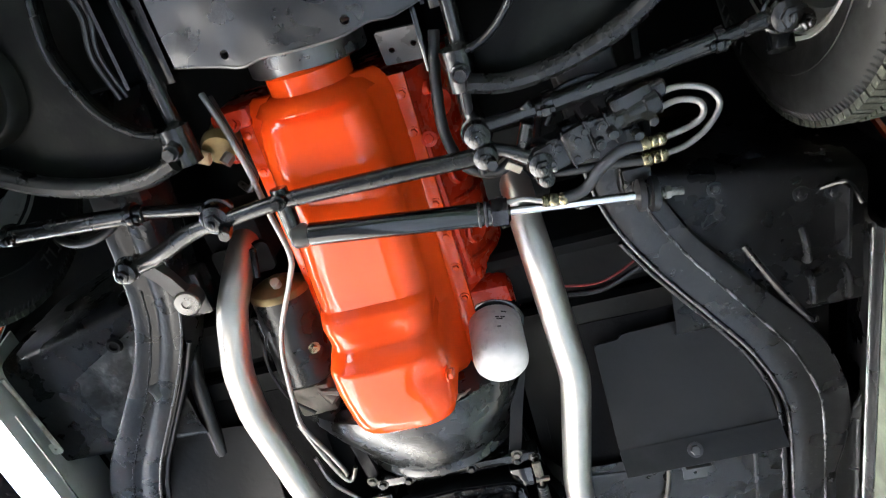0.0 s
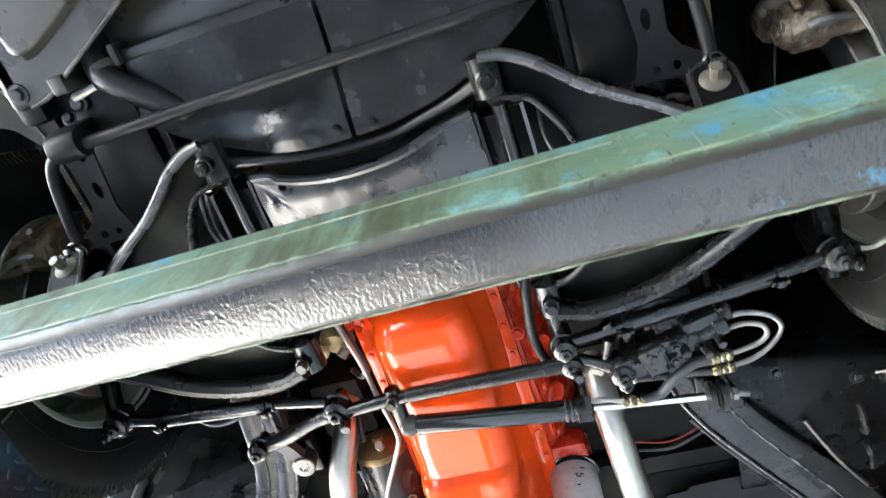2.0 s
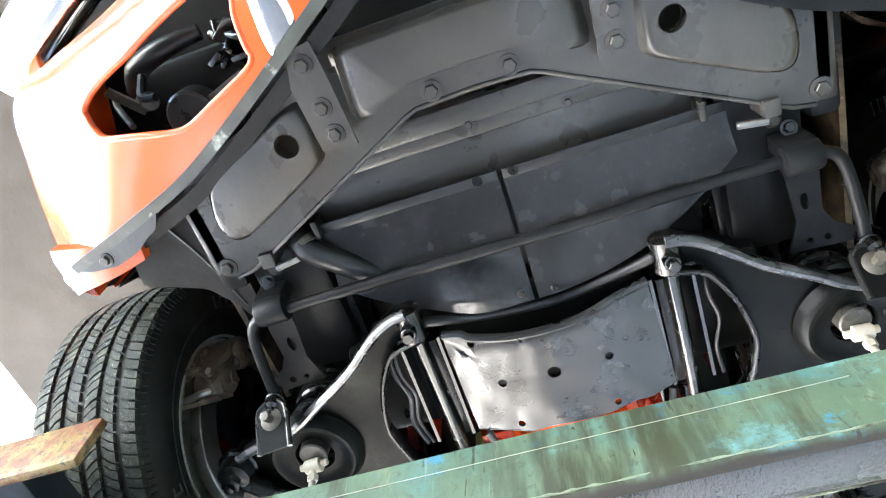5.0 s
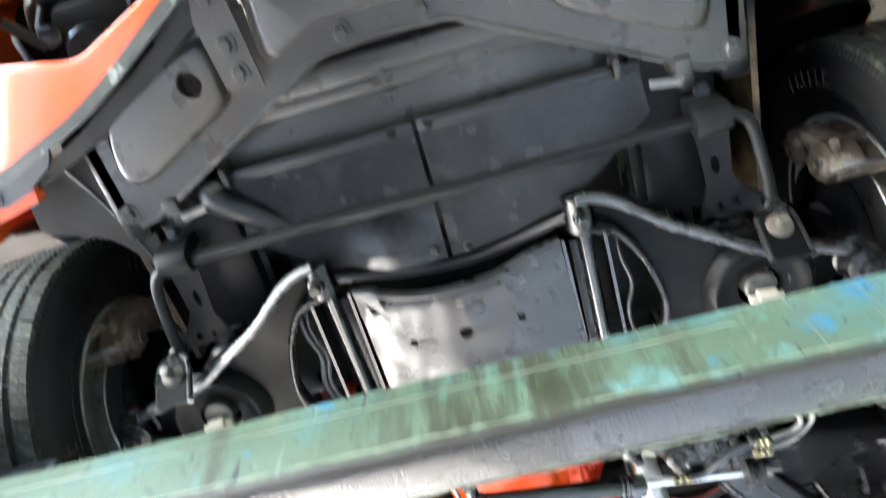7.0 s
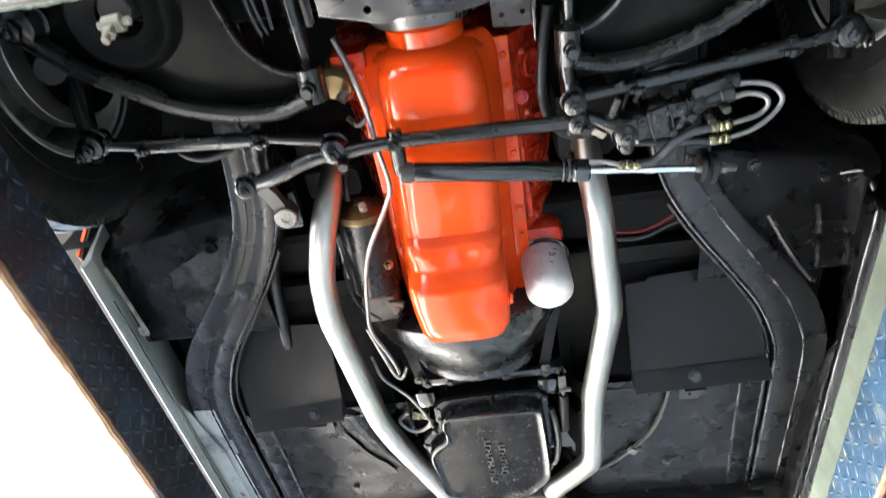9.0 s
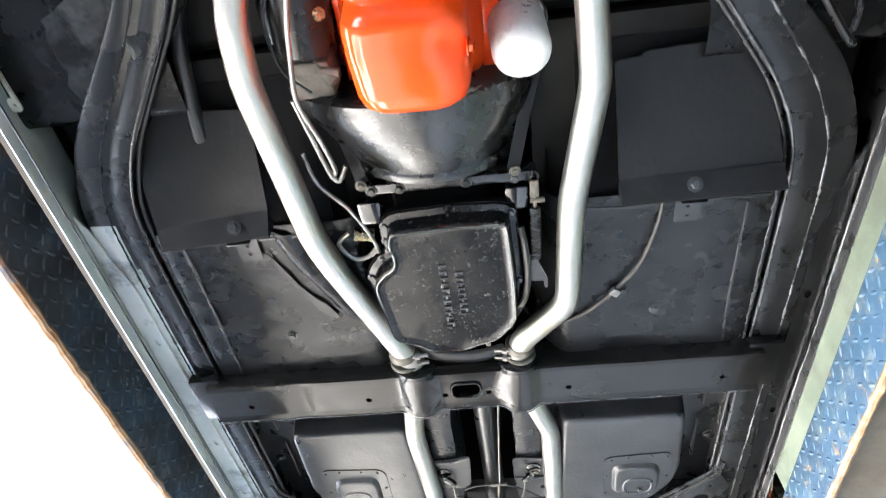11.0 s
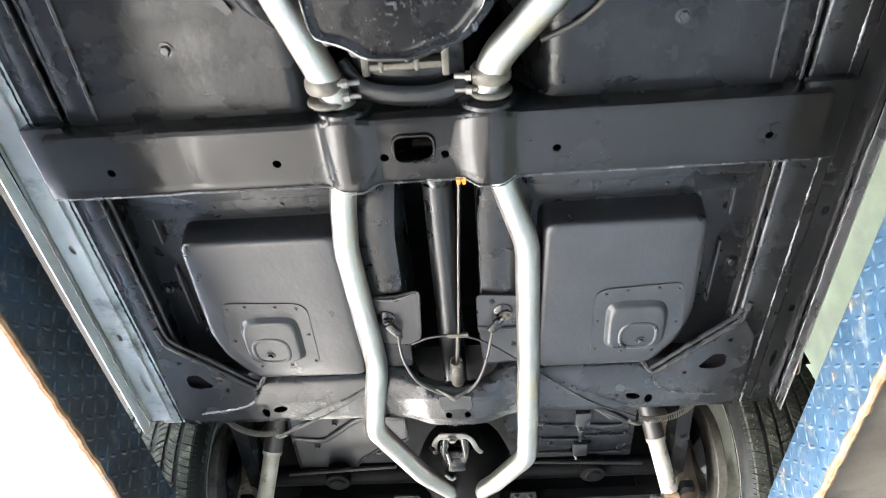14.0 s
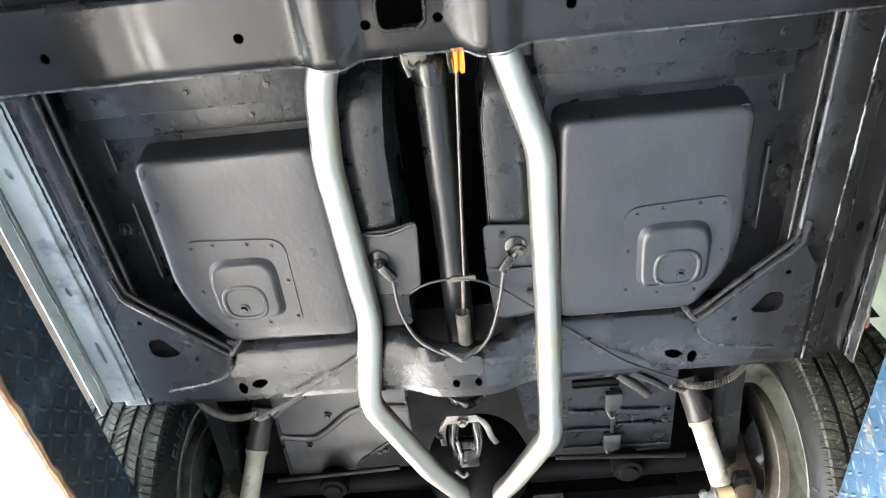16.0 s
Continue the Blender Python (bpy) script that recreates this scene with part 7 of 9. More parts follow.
def tunnel():
    t = thing("drive_tunnel", (0, 1.75, 2.16), "black rough-coated transmission tunnel around the driveshaft", "tunnel")
    bm = bm_new()
    loops = []
    for y in np.linspace(0.9, 2.05, 40):
        row = []
        for a in np.linspace(0, math.pi, 25):
            w = 0.18 + 0.03 * max(0, 1.4 - y)
            row.append((-0.015 + w * math.cos(a), y, 2.2 + 0.2 * math.sin(a) + 0.002 * noise.noise(Vector((a * 6, y * 20, 0)))))
        loops.append(row)
    rings(bm, loops, closed=False)
    bmesh.ops.solidify(bm, geom=bm.faces[:], thickness=0.004)
    # the arch's depth of shade is in its near-black colour
    part("arch", bm, SHADESEAL, t)
    for s in (1, -1):
        # a boxed shoulder each side, its inner edge sharp, its front end rolled up under the crossmember
        x0 = 0.082 if s < 0 else 0.07
        bm = bm_new()
        loops, rim = [], []
        for y in np.linspace(1.49, 2.02, 44):
            up = 0.09 * max(0.0, (1.6 - y) / 0.11) ** 2
            xi = x0 + (0.018 * max(0.0, (1.62 - y) / 0.1) if s > 0 else -0.01 * max(0.0, (1.66 - y) / 0.1))
            z = 2.168 + up + 0.0015 * noise.noise(Vector((y * 9, s, 0)))
            row = [(xi, z + 0.17), (xi + 0.002, z + 0.01), (xi + 0.005, z + 0.002), (xi + 0.012, z), (xi + 0.05, z - 0.002 + 0.002 * noise.noise(Vector((y * 14, 3, s)))), (xi + 0.085, z + 0.004), (xi + 0.105, z + 0.018), (xi + 0.112, z + 0.06)]
            loops.append([(s * x, y, zz) for x, zz in row])
            rim.append((s * (xi + 0.004), y, z + 0.0015))
        rings(bm, loops, closed=False)
        bmesh.ops.recalc_face_normals(bm, faces=bm.faces)
        sh = part("shoulder", bm, TUNNELM, t)
        if s > 0:
            part("bright_rim", tube(bm_new(), rim[6:], [random.uniform(0.0008, 0.0024) for _ in rim[6:]], 6, 0), SCUFF, sh, "thin bright inner edge")
            out, low, eye = [(0.063, 1.81), (0.16, 1.818), (0.158, 2.005), (0.08, 2.016), (0.072, 2.0), (0.064, 1.9)], [(0.064, 1.902), (0.158, 1.905)], (0.117, 1.856)
        else:
            out, low, eye = [(-0.052, 1.79), (-0.095, 1.802), (-0.155, 1.805), (-0.16, 1.935), (-0.12, 1.942), (-0.08, 1.945), (-0.06, 1.925)], [(-0.156, 1.808), (-0.06, 1.797)], (-0.128, 1.862)
        br = part("cable_bracket", plate(bm_new(), corners(out, 0.012, 4), [ring2(eye[0] - 0.02, eye[1] + 0.03, 0.004)], 0.003, Matrix.Translation((0, 0, 2.159))), SATIN, sh)
        part("bracket_lip", tube(bm_new(), [(low[0][0], low[0][1], 2.16), ((low[0][0] + low[1][0]) / 2, low[0][1] + 0.003, 2.157), (low[1][0], low[1][1], 2.16)], 0.0045, 8, 6), SATIN, br)
        lip = [(a, b, 2.1595) for a, b in corners(out, 0.012, 4)]
        part("bracket_weld", tube(bm_new(), lip + lip[:1], [random.uniform(0.001, 0.0024) for _ in range(len(lip) + 1)], 6, 0), TUNNELM, br)
        bm = bm_new()
        lathe(bm, [(0.0, -0.006), (0.011, -0.006), (0.019, -0.002), (0.02, 0.002)], 20, pose(eye[0], eye[1], 2.158))
        part("washer", bm, GREASY, br)
        bolt(br, (eye[0] + 0.004, eye[1] + 0.006, 2.152), (0.1, 0.25, -1), 0.009, BARECAST if s > 0 else GREASY)
        for dx, dy in ((-0.022, -0.025), (0.022, 0.1 if s > 0 else 0.06)):
            bolt(br, (eye[0] + dx, eye[1] + dy, 2.159), r=0.005, mat=TUNNELM, name="rivet")
        # the cable's hooked clevis under the bolt
        bm = bm_new()
        cx, cy = (0.094, 1.888) if s > 0 else (-0.108, 1.885)
        rods = [Vector((eye[0], eye[1] + 0.006, 2.146)), Vector((cx, cy, 2.143))]
        box(bm, (-0.009, 0.009), (-0.018, 0.018), (-0.007, 0.005), 0.003, Matrix.Translation(rods[0].lerp(rods[1], 0.75)) @ pose(0, 0, 0, 0, 0, 35 if s > 0 else -35))
        tube(bm, [rods[0], rods[0].lerp(rods[1], 0.5), rods[1]], 0.0065, 8)
        part("clevis", bm, GREASY, br)
    return t


def driveshaft():
    t = thing("driveshaft", (0, 1.8, 2.2), "glossy black tubular driveshaft with steel joints", "driveshaft")
    a, b = (0.0, 1.56, 2.212), (0.001, 2.24, 2.235)
    part("tube", rod(bm_new(), a, b, 0.0285, 32), SHAFTM, t)
    bm = bm_new()
    lathe(bm, [(0.012, -0.055), (0.03, -0.035), (0.033, -0.012), (0.0285, 0.004)], 24, along(a, b))
    for s in (1, -1):
        tube(bm, [(s * 0.03, 1.55, 2.212), (s * 0.038, 1.525, 2.21), (s * 0.036, 1.49, 2.208)], [0.012, 0.011, 0.014], 12)
    part("yoke", bm, GREASY, t)
    bm = bm_new()
    for s in (1, -1):
        rod(bm, (s * 0.02, 1.495, 2.205), (s * 0.045, 1.495, 2.205), 0.013, 16)
    lathe(bm, [(0.016, 0), (0.019, 0.003), (0.019, 0.03), (0.011, 0.034), (0.009, 0.03), (0.0, 0.03)], 18, along((-0.018, 1.512, 2.215), (-0.022, 1.53, 2.165)))
    box(bm, (-0.036, 0.0), (1.47, 1.52), (2.19, 2.215), 0.005)
    part("front_joint", bm, BARECAST, t, "dull bare universal joint")
    bm = bm_new()
    lathe(bm, [(0.03, 0), (0.045, 0.01), (0.045, 0.03), (0.03, 0.05)], 20, along((-0.005, 2.25, 2.235), (-0.01, 2.4, 2.245)))
    for s in (1, -1):
        tube(bm, [(s * 0.022 - 0.012, 2.31, 2.19), (s * 0.028 - 0.014, 2.37, 2.185), (s * 0.024 - 0.018, 2.43, 2.2)], [0.013, 0.011, 0.014], 10)
    rod(bm, (-0.05, 2.4, 2.2), (0.02, 2.4, 2.2), 0.015, 14)
    box(bm, (-0.04, 0.012), (2.41, 2.47), (2.185, 2.23), 0.008)
    part("rear_yoke", bm, GREASY, t)
    # bright strap arched over the joint, held by bolts
    bm = bm_new()
    arch = spline([(-0.066, 2.4, 2.2), (-0.064, 2.34, 2.182), (-0.05, 2.3, 2.175), (-0.02, 2.287, 2.172), (0.012, 2.292, 2.173), (0.032, 2.32, 2.178), (0.042, 2.37, 2.19), (0.052, 2.41, 2.205)], 5)
    tube(bm, arch, 0.0075, 10, 0, 0.55)
    plate(bm, corners([(-0.05, 2.278), (0.016, 2.28), (0.02, 2.3), (-0.052, 2.3)], 0.006, 3), (), 0.004, Matrix.Translation((0, 0, 2.168)))
    part("joint_strap", bm, STEEL, t, "bright steel joint strap")
    bolt(t, (-0.016, 2.296, 2.166), (0, 0.3, -1), 0.0085, STEEL)
    bolt(t, (-0.07, 2.35, 2.18), (-0.5, 0, -1), 0.006, GREASY)
    bm = bm_new()
    tube(bm, [(-0.034, 2.36, 2.172), (-0.028, 2.4, 2.168), (-0.03, 2.44, 2.175)], 0.004, 8)
    tube(bm, [(-0.045, 2.46, 2.175), (-0.03, 2.475, 2.17), (-0.018, 2.47, 2.172)], 0.005, 8)
    part("bearing_cap_edge", bm, PULLEYM, t)
    return t


def park_brake():
    t = thing("parking_brake_cable", (0.0, 1.95, 2.13), "thin steel parking brake cables with a return spring", "cable")
    part("front_cable", tube(bm_new(), [(0.045, 1.5, 2.15), (0.033, 1.7, 2.147), (0.022, 1.9, 2.143)], 0.003, 8), GREYSTEEL, t)
    part("pulley", lathe(bm_new(), [(0.012, -0.008), (0.03, -0.0075), (0.03, -0.003), (0.024, 0.0), (0.03, 0.003), (0.03, 0.0075), (0.012, 0.008)], 24, pose(0.046, 1.512, 2.165, 0, 84, 0)), ORANGEPL, t, "orange plastic cable pulley")
    part("pulley_fork", box(bm_new(), (0.03, 0.036), (1.48, 1.525), (2.15, 2.22), 0.002), BLACK, t)
    bm = bm_new()
    plate(bm, rounded(-0.003, 0.042, 1.9, 1.91, 0.004), (), 0.006, Matrix.Translation((0, 0, 2.139)))
    rod(bm, (0.02, 1.9, 2.143), (0.014, 1.985, 2.14), 0.004, 8)
    part("equaliser", bm, BARECAST, t)
    bm = bm_new()
    pts = [(0.012 + 0.0115 * math.cos(a), 1.975 + 0.00075 * a, 2.134 + 0.0115 * math.sin(a)) for a in np.linspace(0, 30 * math.pi, 300)]
    tube(bm, pts, 0.0022, 6, 0)
    part("return_spring", bm, BARECAST, t)
    part("loop_cable", tube(bm_new(), [(-0.106, 1.893, 2.143), (-0.1, 1.96, 2.13), (-0.075, 2.02, 2.12), (-0.03, 2.055, 2.115), (0.0, 2.06, 2.112), (0.03, 2.055, 2.113), (0.06, 2.02, 2.12), (0.082, 1.95, 2.13), (0.093, 1.893, 2.143)], 0.0034, 8), GREYSTEEL, t)
    part("cross_cable", tube(bm_new(), [(-0.08, 1.93, 2.145), (-0.04, 1.91, 2.143), (0.02, 1.905, 2.141), (0.08, 1.93, 2.14), (0.17, 2.0, 2.13), (0.3, 2.1, 2.115), (0.41, 2.16, 2.112)], 0.0026, 8), HOSE, t)
    part("cross_cable", tube(bm_new(), [(-0.16, 2.02, 2.122), (-0.25, 2.09, 2.116), (-0.42, 2.19, 2.115)], 0.0026, 8), HOSE, t)
    for s in (1, -1):
        base = spline([(s * 0.425, 2.185, 2.125), (s * 0.46, 2.205, 2.135), (s * 0.5, 2.212, 2.145), (s * 0.54, 2.2, 2.155), (s * 0.562, 2.175, 2.165), (s * 0.56, 2.165, 2.19)], 12)
        pts = []
        for k in range(420):
            u = k / 419 * (len(base) - 1)
            q = base[int(u)].lerp(base[min(int(u) + 1, len(base) - 1)], u - int(u))
            pts.append((q.x, q.y + 0.0066 * math.cos(k * 0.58), q.z + 0.0066 * math.sin(k * 0.58)))
        part("spring_sleeve", tube(bm_new(), pts, 0.0014, 5, 0), BARECAST, t, "coiled steel cable sleeve")
        part("hook", tube(bm_new(), [(s * 0.4, 2.185, 2.118), (s * 0.425, 2.2, 2.122), (s * 0.44, 2.2, 2.138)], 0.005, 8), BARECAST, t)
        part("rubber_pipe", tube(bm_new(), [(s * 0.33, 2.17, 2.15), (s * 0.37, 2.185, 2.14), (s * 0.4, 2.21, 2.14)], 0.008, 8), HOSE, t)
    return t


for s in (1, -1):
    floor_pan(s), seat_tub(s)
tunnel(), driveshaft(), park_brake()


def fuel_lines():
    t = thing("fuel_line", (-0.18, 0.5, 2.1), "thin bent steel fuel lines beside the sump", "fuel line")
    part("line", tube(bm_new(), [(-0.155, 0.135, 2.13), (-0.135, 0.19, 2.11), (-0.124, 0.25, 2.1), (-0.12, 0.31, 2.095), (-0.114, 0.38, 2.09), (-0.13, 0.42, 2.09), (-0.175, 0.5, 2.088), (-0.196, 0.56, 2.088), (-0.212, 0.64, 2.09), (-0.218, 0.7, 2.09), (-0.2, 0.78, 2.1), (-0.192, 0.84, 2.11), (-0.205, 0.86, 2.12)], 0.0045, 10), STEEL, t)
    part("line", tube(bm_new(), [(-0.155, 0.145, 2.15), (-0.138, 0.21, 2.13), (-0.13, 0.26, 2.13), (-0.15, 0.285, 2.14), (-0.17, 0.28, 2.16)], 0.005, 10), GREYSTEEL, t)
    part("line", tube(bm_new(), [(-0.228, 0.7, 2.1), (-0.212, 0.78, 2.1), (-0.202, 0.85, 2.112), (-0.19, 0.865, 2.115), (-0.175, 0.84, 2.12)], 0.0045, 10), STEEL, t)
    part("ground_wire", tube(bm_new(), [(-0.22, 0.52, 2.16), (-0.25, 0.58, 2.14), (-0.24, 0.66, 2.13), (-0.2, 0.7, 2.12)], 0.003, 8), HOSE, t)
    return t


def loose_lines():
    t = thing("speedometer_cable", (0.32, 1.1, 2.11), "thin grey cable clipped under the floor", "cable")
    part("cable", tube(bm_new(), [(0.38, 0.955, 2.125), (0.372, 1.03, 2.122), (0.345, 1.12, 2.12), (0.298, 1.19, 2.122), (0.24, 1.25, 2.125), (0.18, 1.28, 2.13)], 0.0042, 8), GREYSTEEL, t)
    part("clip", box(bm_new(), (-0.01, 0.01), (-0.009, 0.009), (-0.006, 0.004), 0.002, pose(0.3, 1.188, 2.118, 0, 0, 35)), STEEL, t, "small bright clip")
    bolt(t, (0.318, 1.196, 2.13), r=0.007, mat=FIBRE)
    d = thing("rubber_drain_hose", (-0.42, 0.7, 2.16), "limp black rubber drain hose hanging down", "hose")
    part("hose", tube(bm_new(), [(-0.4, 0.5, 2.28), (-0.415, 0.6, 2.2), (-0.425, 0.7, 2.175), (-0.43, 0.772, 2.168), (-0.43, 0.784, 2.168)], 0.0135, 12), HOSE, d)
    r = thing("wiring", (0.35, 0.6, 2.25), "red and black wires along the footwell front", "wiring")
    part("red_wire", tube(bm_new(), [(0.26, 0.62, 2.22), (0.33, 0.615, 2.2), (0.4, 0.58, 2.2), (0.45, 0.55, 2.22)], 0.0022, 8), RED, r)
    part("black_wire", tube(bm_new(), [(0.26, 0.63, 2.21), (0.33, 0.63, 2.2), (0.42, 0.6, 2.2), (0.44, 0.66, 2.16)], 0.005, 8), HOSE, r)
    return t


def fuel_pump():
    t = thing("fuel_pump", (-0.165, 0.2, 2.16), "tan and brass fuel pump with a steel fitting", "fuel pump")
    part("body", lathe(bm_new(), [(0.0, 0), (0.026, 0.002), (0.03, 0.01), (0.03, 0.018), (0.024, 0.022), (0.024, 0.05)], 24, along((-0.178, 0.225, 2.158), (-0.172, 0.2, 2.22))), GOLD, t)
    part("diaphragm_lip", box(bm_new(), (-0.016, 0.016), (-0.01, 0.01), (-0.006, 0.006), 0.003, pose(-0.205, 0.222, 2.15, 20, 10, 25)), TAN, t, "broken tan plastic lip")
    part("union_nut", lathe(bm_new(), [(0.0, 0), (0.009, 0.001), (0.009, 0.016), (0.006, 0.018)], 6, along((-0.172, 0.24, 2.142), (-0.155, 0.225, 2.16))), STEEL, t)
    return t


fuel_lines(), loose_lines(), fuel_pump()


# ---- rear end ----
def rear_end():
    d = thing("differential", (0, 2.6, 2.2), "black rear differential housing and cross beam", "differential")
    bm = bm_new()
    lathe(bm, [(0.05, -0.12), (0.06, -0.1), (0.12, -0.06), (0.14, 0.0), (0.12, 0.08), (0.06, 0.12)], 24, pose(0, 2.62, 2.32, -90))
    part("housing", bm, SHADESEAL, d)
    part("cross_beam", box(bm_new(), (-0.5, 0.5), (2.66, 2.74), (2.24, 2.3), 0.012), SHADESEAL, d)
    for s in (1, -1):
        part("half_shaft", rod(bm_new(), (s * 0.12, 2.62, 2.29), (s * 0.62, 2.6, 2.28), 0.03, 18), SHADESEAL, d)
        part("strut_rod", rod(bm_new(), (s * 0.19, 2.53, 2.252), (s * 0.5, 2.548, 2.25), 0.006, 12), FOOTM, d)
        part("lower_arm", sweep(bm_new(), [(s * 0.1, 2.66, 2.21), (s * 0.3, 2.655, 2.205), (s * 0.56, 2.64, 2.2)], [(-0.012, 0), (0.012, 0), (0.012, 0.03), (-0.012, 0.03)]), SHADESEAL, d)
        bm = bm_new()
        lathe(bm, [(0.012, -0.002), (0.02, -0.002), (0.024, 0.003), (0.034, 0.004), (0.037, 0.01), (0.037, 0.05)], 24, pose(s * 0.365, 2.585, 2.235))
        part("bush", bm, SHADESEAL, d, "round black suspension bush")
        bolt(d, (s * 0.365, 2.585, 2.245), r=0.009, mat=SHADESEAL)
        bm = bm_new()
        plate(bm, corners([(s * 0.13, 2.6), (s * 0.2, 2.6), (s * 0.205, 2.655), (s * 0.125, 2.655)], 0.008, 3), (), 0.006, Matrix.Translation((0, 0, 2.2)))
        lug = part("bolted_lug", bm, FOOTM, d)
        for x, y in ((0.145, 2.615), (0.187, 2.618), (0.165, 2.64)):
            bolt(lug, (s * x, y, 2.2), r=0.007, mat=FOOTM)
    bm = bm_new()
    for k in range(5):
        box(bm, (-0.58, 0.58), (2.78, 2.84), (2.19 + 0.008 * k, 2.197 + 0.008 * k), 0.001, seg=1)
    part("leaf_spring", bm, BLACK, d)
    for s in (1, -1):
        a = thing("trailing_arm", (s * 0.56, 2.35, 2.15), "black boxed rear trailing arm", "suspension arm", "trailing arms")
        part("arm", sweep(bm_new(), [(s * 0.56, 2.12, 2.2), (s * 0.565, 2.3, 2.2), (s * 0.58, 2.55, 2.2)], [(-0.018, 0), (0.018, 0), (0.018, 0.07), (-0.018, 0.07)]), BLACK, a)
        h = thing("shock_absorber", (s * 0.58, 2.6, 2.15), "dirty cream rear shock absorber", "shock absorber", "rear shocks")
        top, bot = Vector((s * 0.5, 2.35, 2.31)), Vector((s * 0.549, 2.535, 2.152))
        mid = top.lerp(bot, 0.42)
        part("upper_tube", rod(bm_new(), top, mid, 0.026, 22), GREYSTEEL, h)
        part("crimp", rod(bm_new(), mid.lerp(top, 0.03), mid.lerp(bot, 0.05), 0.0268, 22), CREAM, h)
        part("lower_tube", rod(bm_new(), mid, bot, 0.0225, 22), CREAM, h, "dirty cream lower tube")
        bm = bm_new()
        e = bot + Vector((0, 0.016, -0.014))
        rod(bm, e + Vector((-s * 0.016, 0, 0)), e + Vector((s * 0.022, 0, 0)), 0.0185, 20)
        part("lower_eye", bm, TAN, h, "worn tan bushing")
        bm = bm_new()
        rod(bm, e + Vector((-s * 0.02, 0, 0)), e + Vector((-s * 0.0155, 0, 0)), 0.02, 20)
        rod(bm, e + Vector((-s * 0.05, 0.002, 0)), e + Vector((-s * 0.02, 0, 0)), 0.0085, 12)
        rod(bm, e + Vector((-s * 0.046, 0.002, 0)), e + Vector((-s * 0.034, 0.001, 0)), 0.013, 6)
        part("eye_bolt", bm, STEEL, h, "bare steel bolt with nut and washer")
        part("eye_bracket", plate(bm_new(), corners([(e.x + s * 0.024, 2.5), (e.x + s * 0.06, 2.5), (e.x + s * 0.06, 2.6), (e.x + s * 0.024, 2.59)], 0.01, 3), (), 0.02, Matrix.Translation((0, 0, 2.14))), BLACK, h)
    tank = thing("spare_carrier", (0.25, 2.5, 2.3), "black ribbed rear underbody tray", "tray", "rear trays")
    # left tray: a flat pressing with a stepped rib and a tab
    out = corners([(-0.465, 2.28), (-0.15, 2.28), (-0.15, 2.46), (-0.205, 2.475), (-0.292, 2.54), (-0.33, 2.61), (-0.479, 2.6), (-0.475, 2.44)], 0.012, 4)
    tr = part("tray", plate(bm_new(), out, (), 0.02, Matrix.Translation((0, 0, 2.29)), lambda v: Vector((v.x, v.y, v.z + 0.002 * noise.noise(Vector((v.x * 9, v.y * 9, 0)))))), SATIN, tank)
    step = [(-0.475, 2.436, 2.288), (-0.43, 2.446, 2.287), (-0.388, 2.446, 2.287), (-0.345, 2.415, 2.287), (-0.282, 2.365, 2.287), (-0.2, 2.36, 2.287), (-0.15, 2.365, 2.288)]
    part("rib", tube(bm_new(), step, 0.009, 10, 5, 0.5), SATIN, tr)
    rim = [(a, b, 2.29) for a, b in out]
    part("rolled_rim", tube(bm_new(), rim + rim[:1], 0.0045, 8, 0), TUNNELM, tr)
    # right tray: dark, with a sunk box, uneven steps, clamps and a capped pipe
    out = corners([(0.1, 2.28), (0.475, 2.28), (0.478, 2.575), (0.227, 2.552), (0.2, 2.5), (0.13, 2.47)], 0.012, 4)
    tr = part("tray", plate(bm_new(), out, [rounded(0.235, 0.345, 2.315, 2.345, 0.006)], 0.008, Matrix.Translation((0, 0, 2.292)), lambda v: Vector((v.x, v.y, v.z + 0.003 * noise.noise(Vector((v.x * 8, v.y * 8, 5)))))), TUNNELM, tank, "dark tray with uneven steps")
    part("sunk_box", box(bm_new(), (0.225, 0.355), (2.305, 2.355), (2.318, 2.324), 0.004), SHADESEAL, tr)
    for y, x0, x1, r in ((2.418, 0.225, 0.325, 0.006), (2.424, 0.345, 0.44, 0.008), (2.482, 0.22, 0.33, 0.006), (2.472, 0.34, 0.475, 0.004), (2.545, 0.215, 0.475, 0.005)):
        part("pressed_step", tube(bm_new(), [(x0, y, 2.29), ((x0 + x1) / 2, y + random.uniform(-0.004, 0.004), 2.286), (x1, y + 0.004, 2.29)], r, 8, 5, 0.6), TUNNELM, tr)
    part("upright_fold", tube(bm_new(), [(0.327, 2.35, 2.29), (0.33, 2.43, 2.285), (0.332, 2.56, 2.288)], 0.0055, 8, 5, 0.7), TUNNELM, tr)
    for y in (2.385, 2.52):
        bm = bm_new()
        box(bm, (0.31, 0.352), (y - 0.028, y + 0.028), (2.274, 2.292), 0.006)
        tube(bm, [(0.318, y + 0.03, 2.285), (0.325, y + 0.045, 2.275), (0.335, y + 0.04, 2.272)], 0.004, 8)
        part("clamp", bm, SATIN, tr)
    part("drain_spout", tube(bm_new(), [(0.33, 2.28, 2.26), (0.365, 2.305, 2.255), (0.4, 2.34, 2.252)], [0.008, 0.012, 0.01], 12), GREYSTEEL, tank, "dull grey capped pipe")
    for x, y in ((-0.345, 2.375), (-0.41, 2.475), (-0.24, 2.51), (-0.225, 2.503), (0.46, 2.43), (0.455, 2.46), (0.25, 2.5)):
        bolt(tank, (x, y, 2.288), r=0.007, mat=SATIN if x < 0 else TUNNELM)


rear_end()


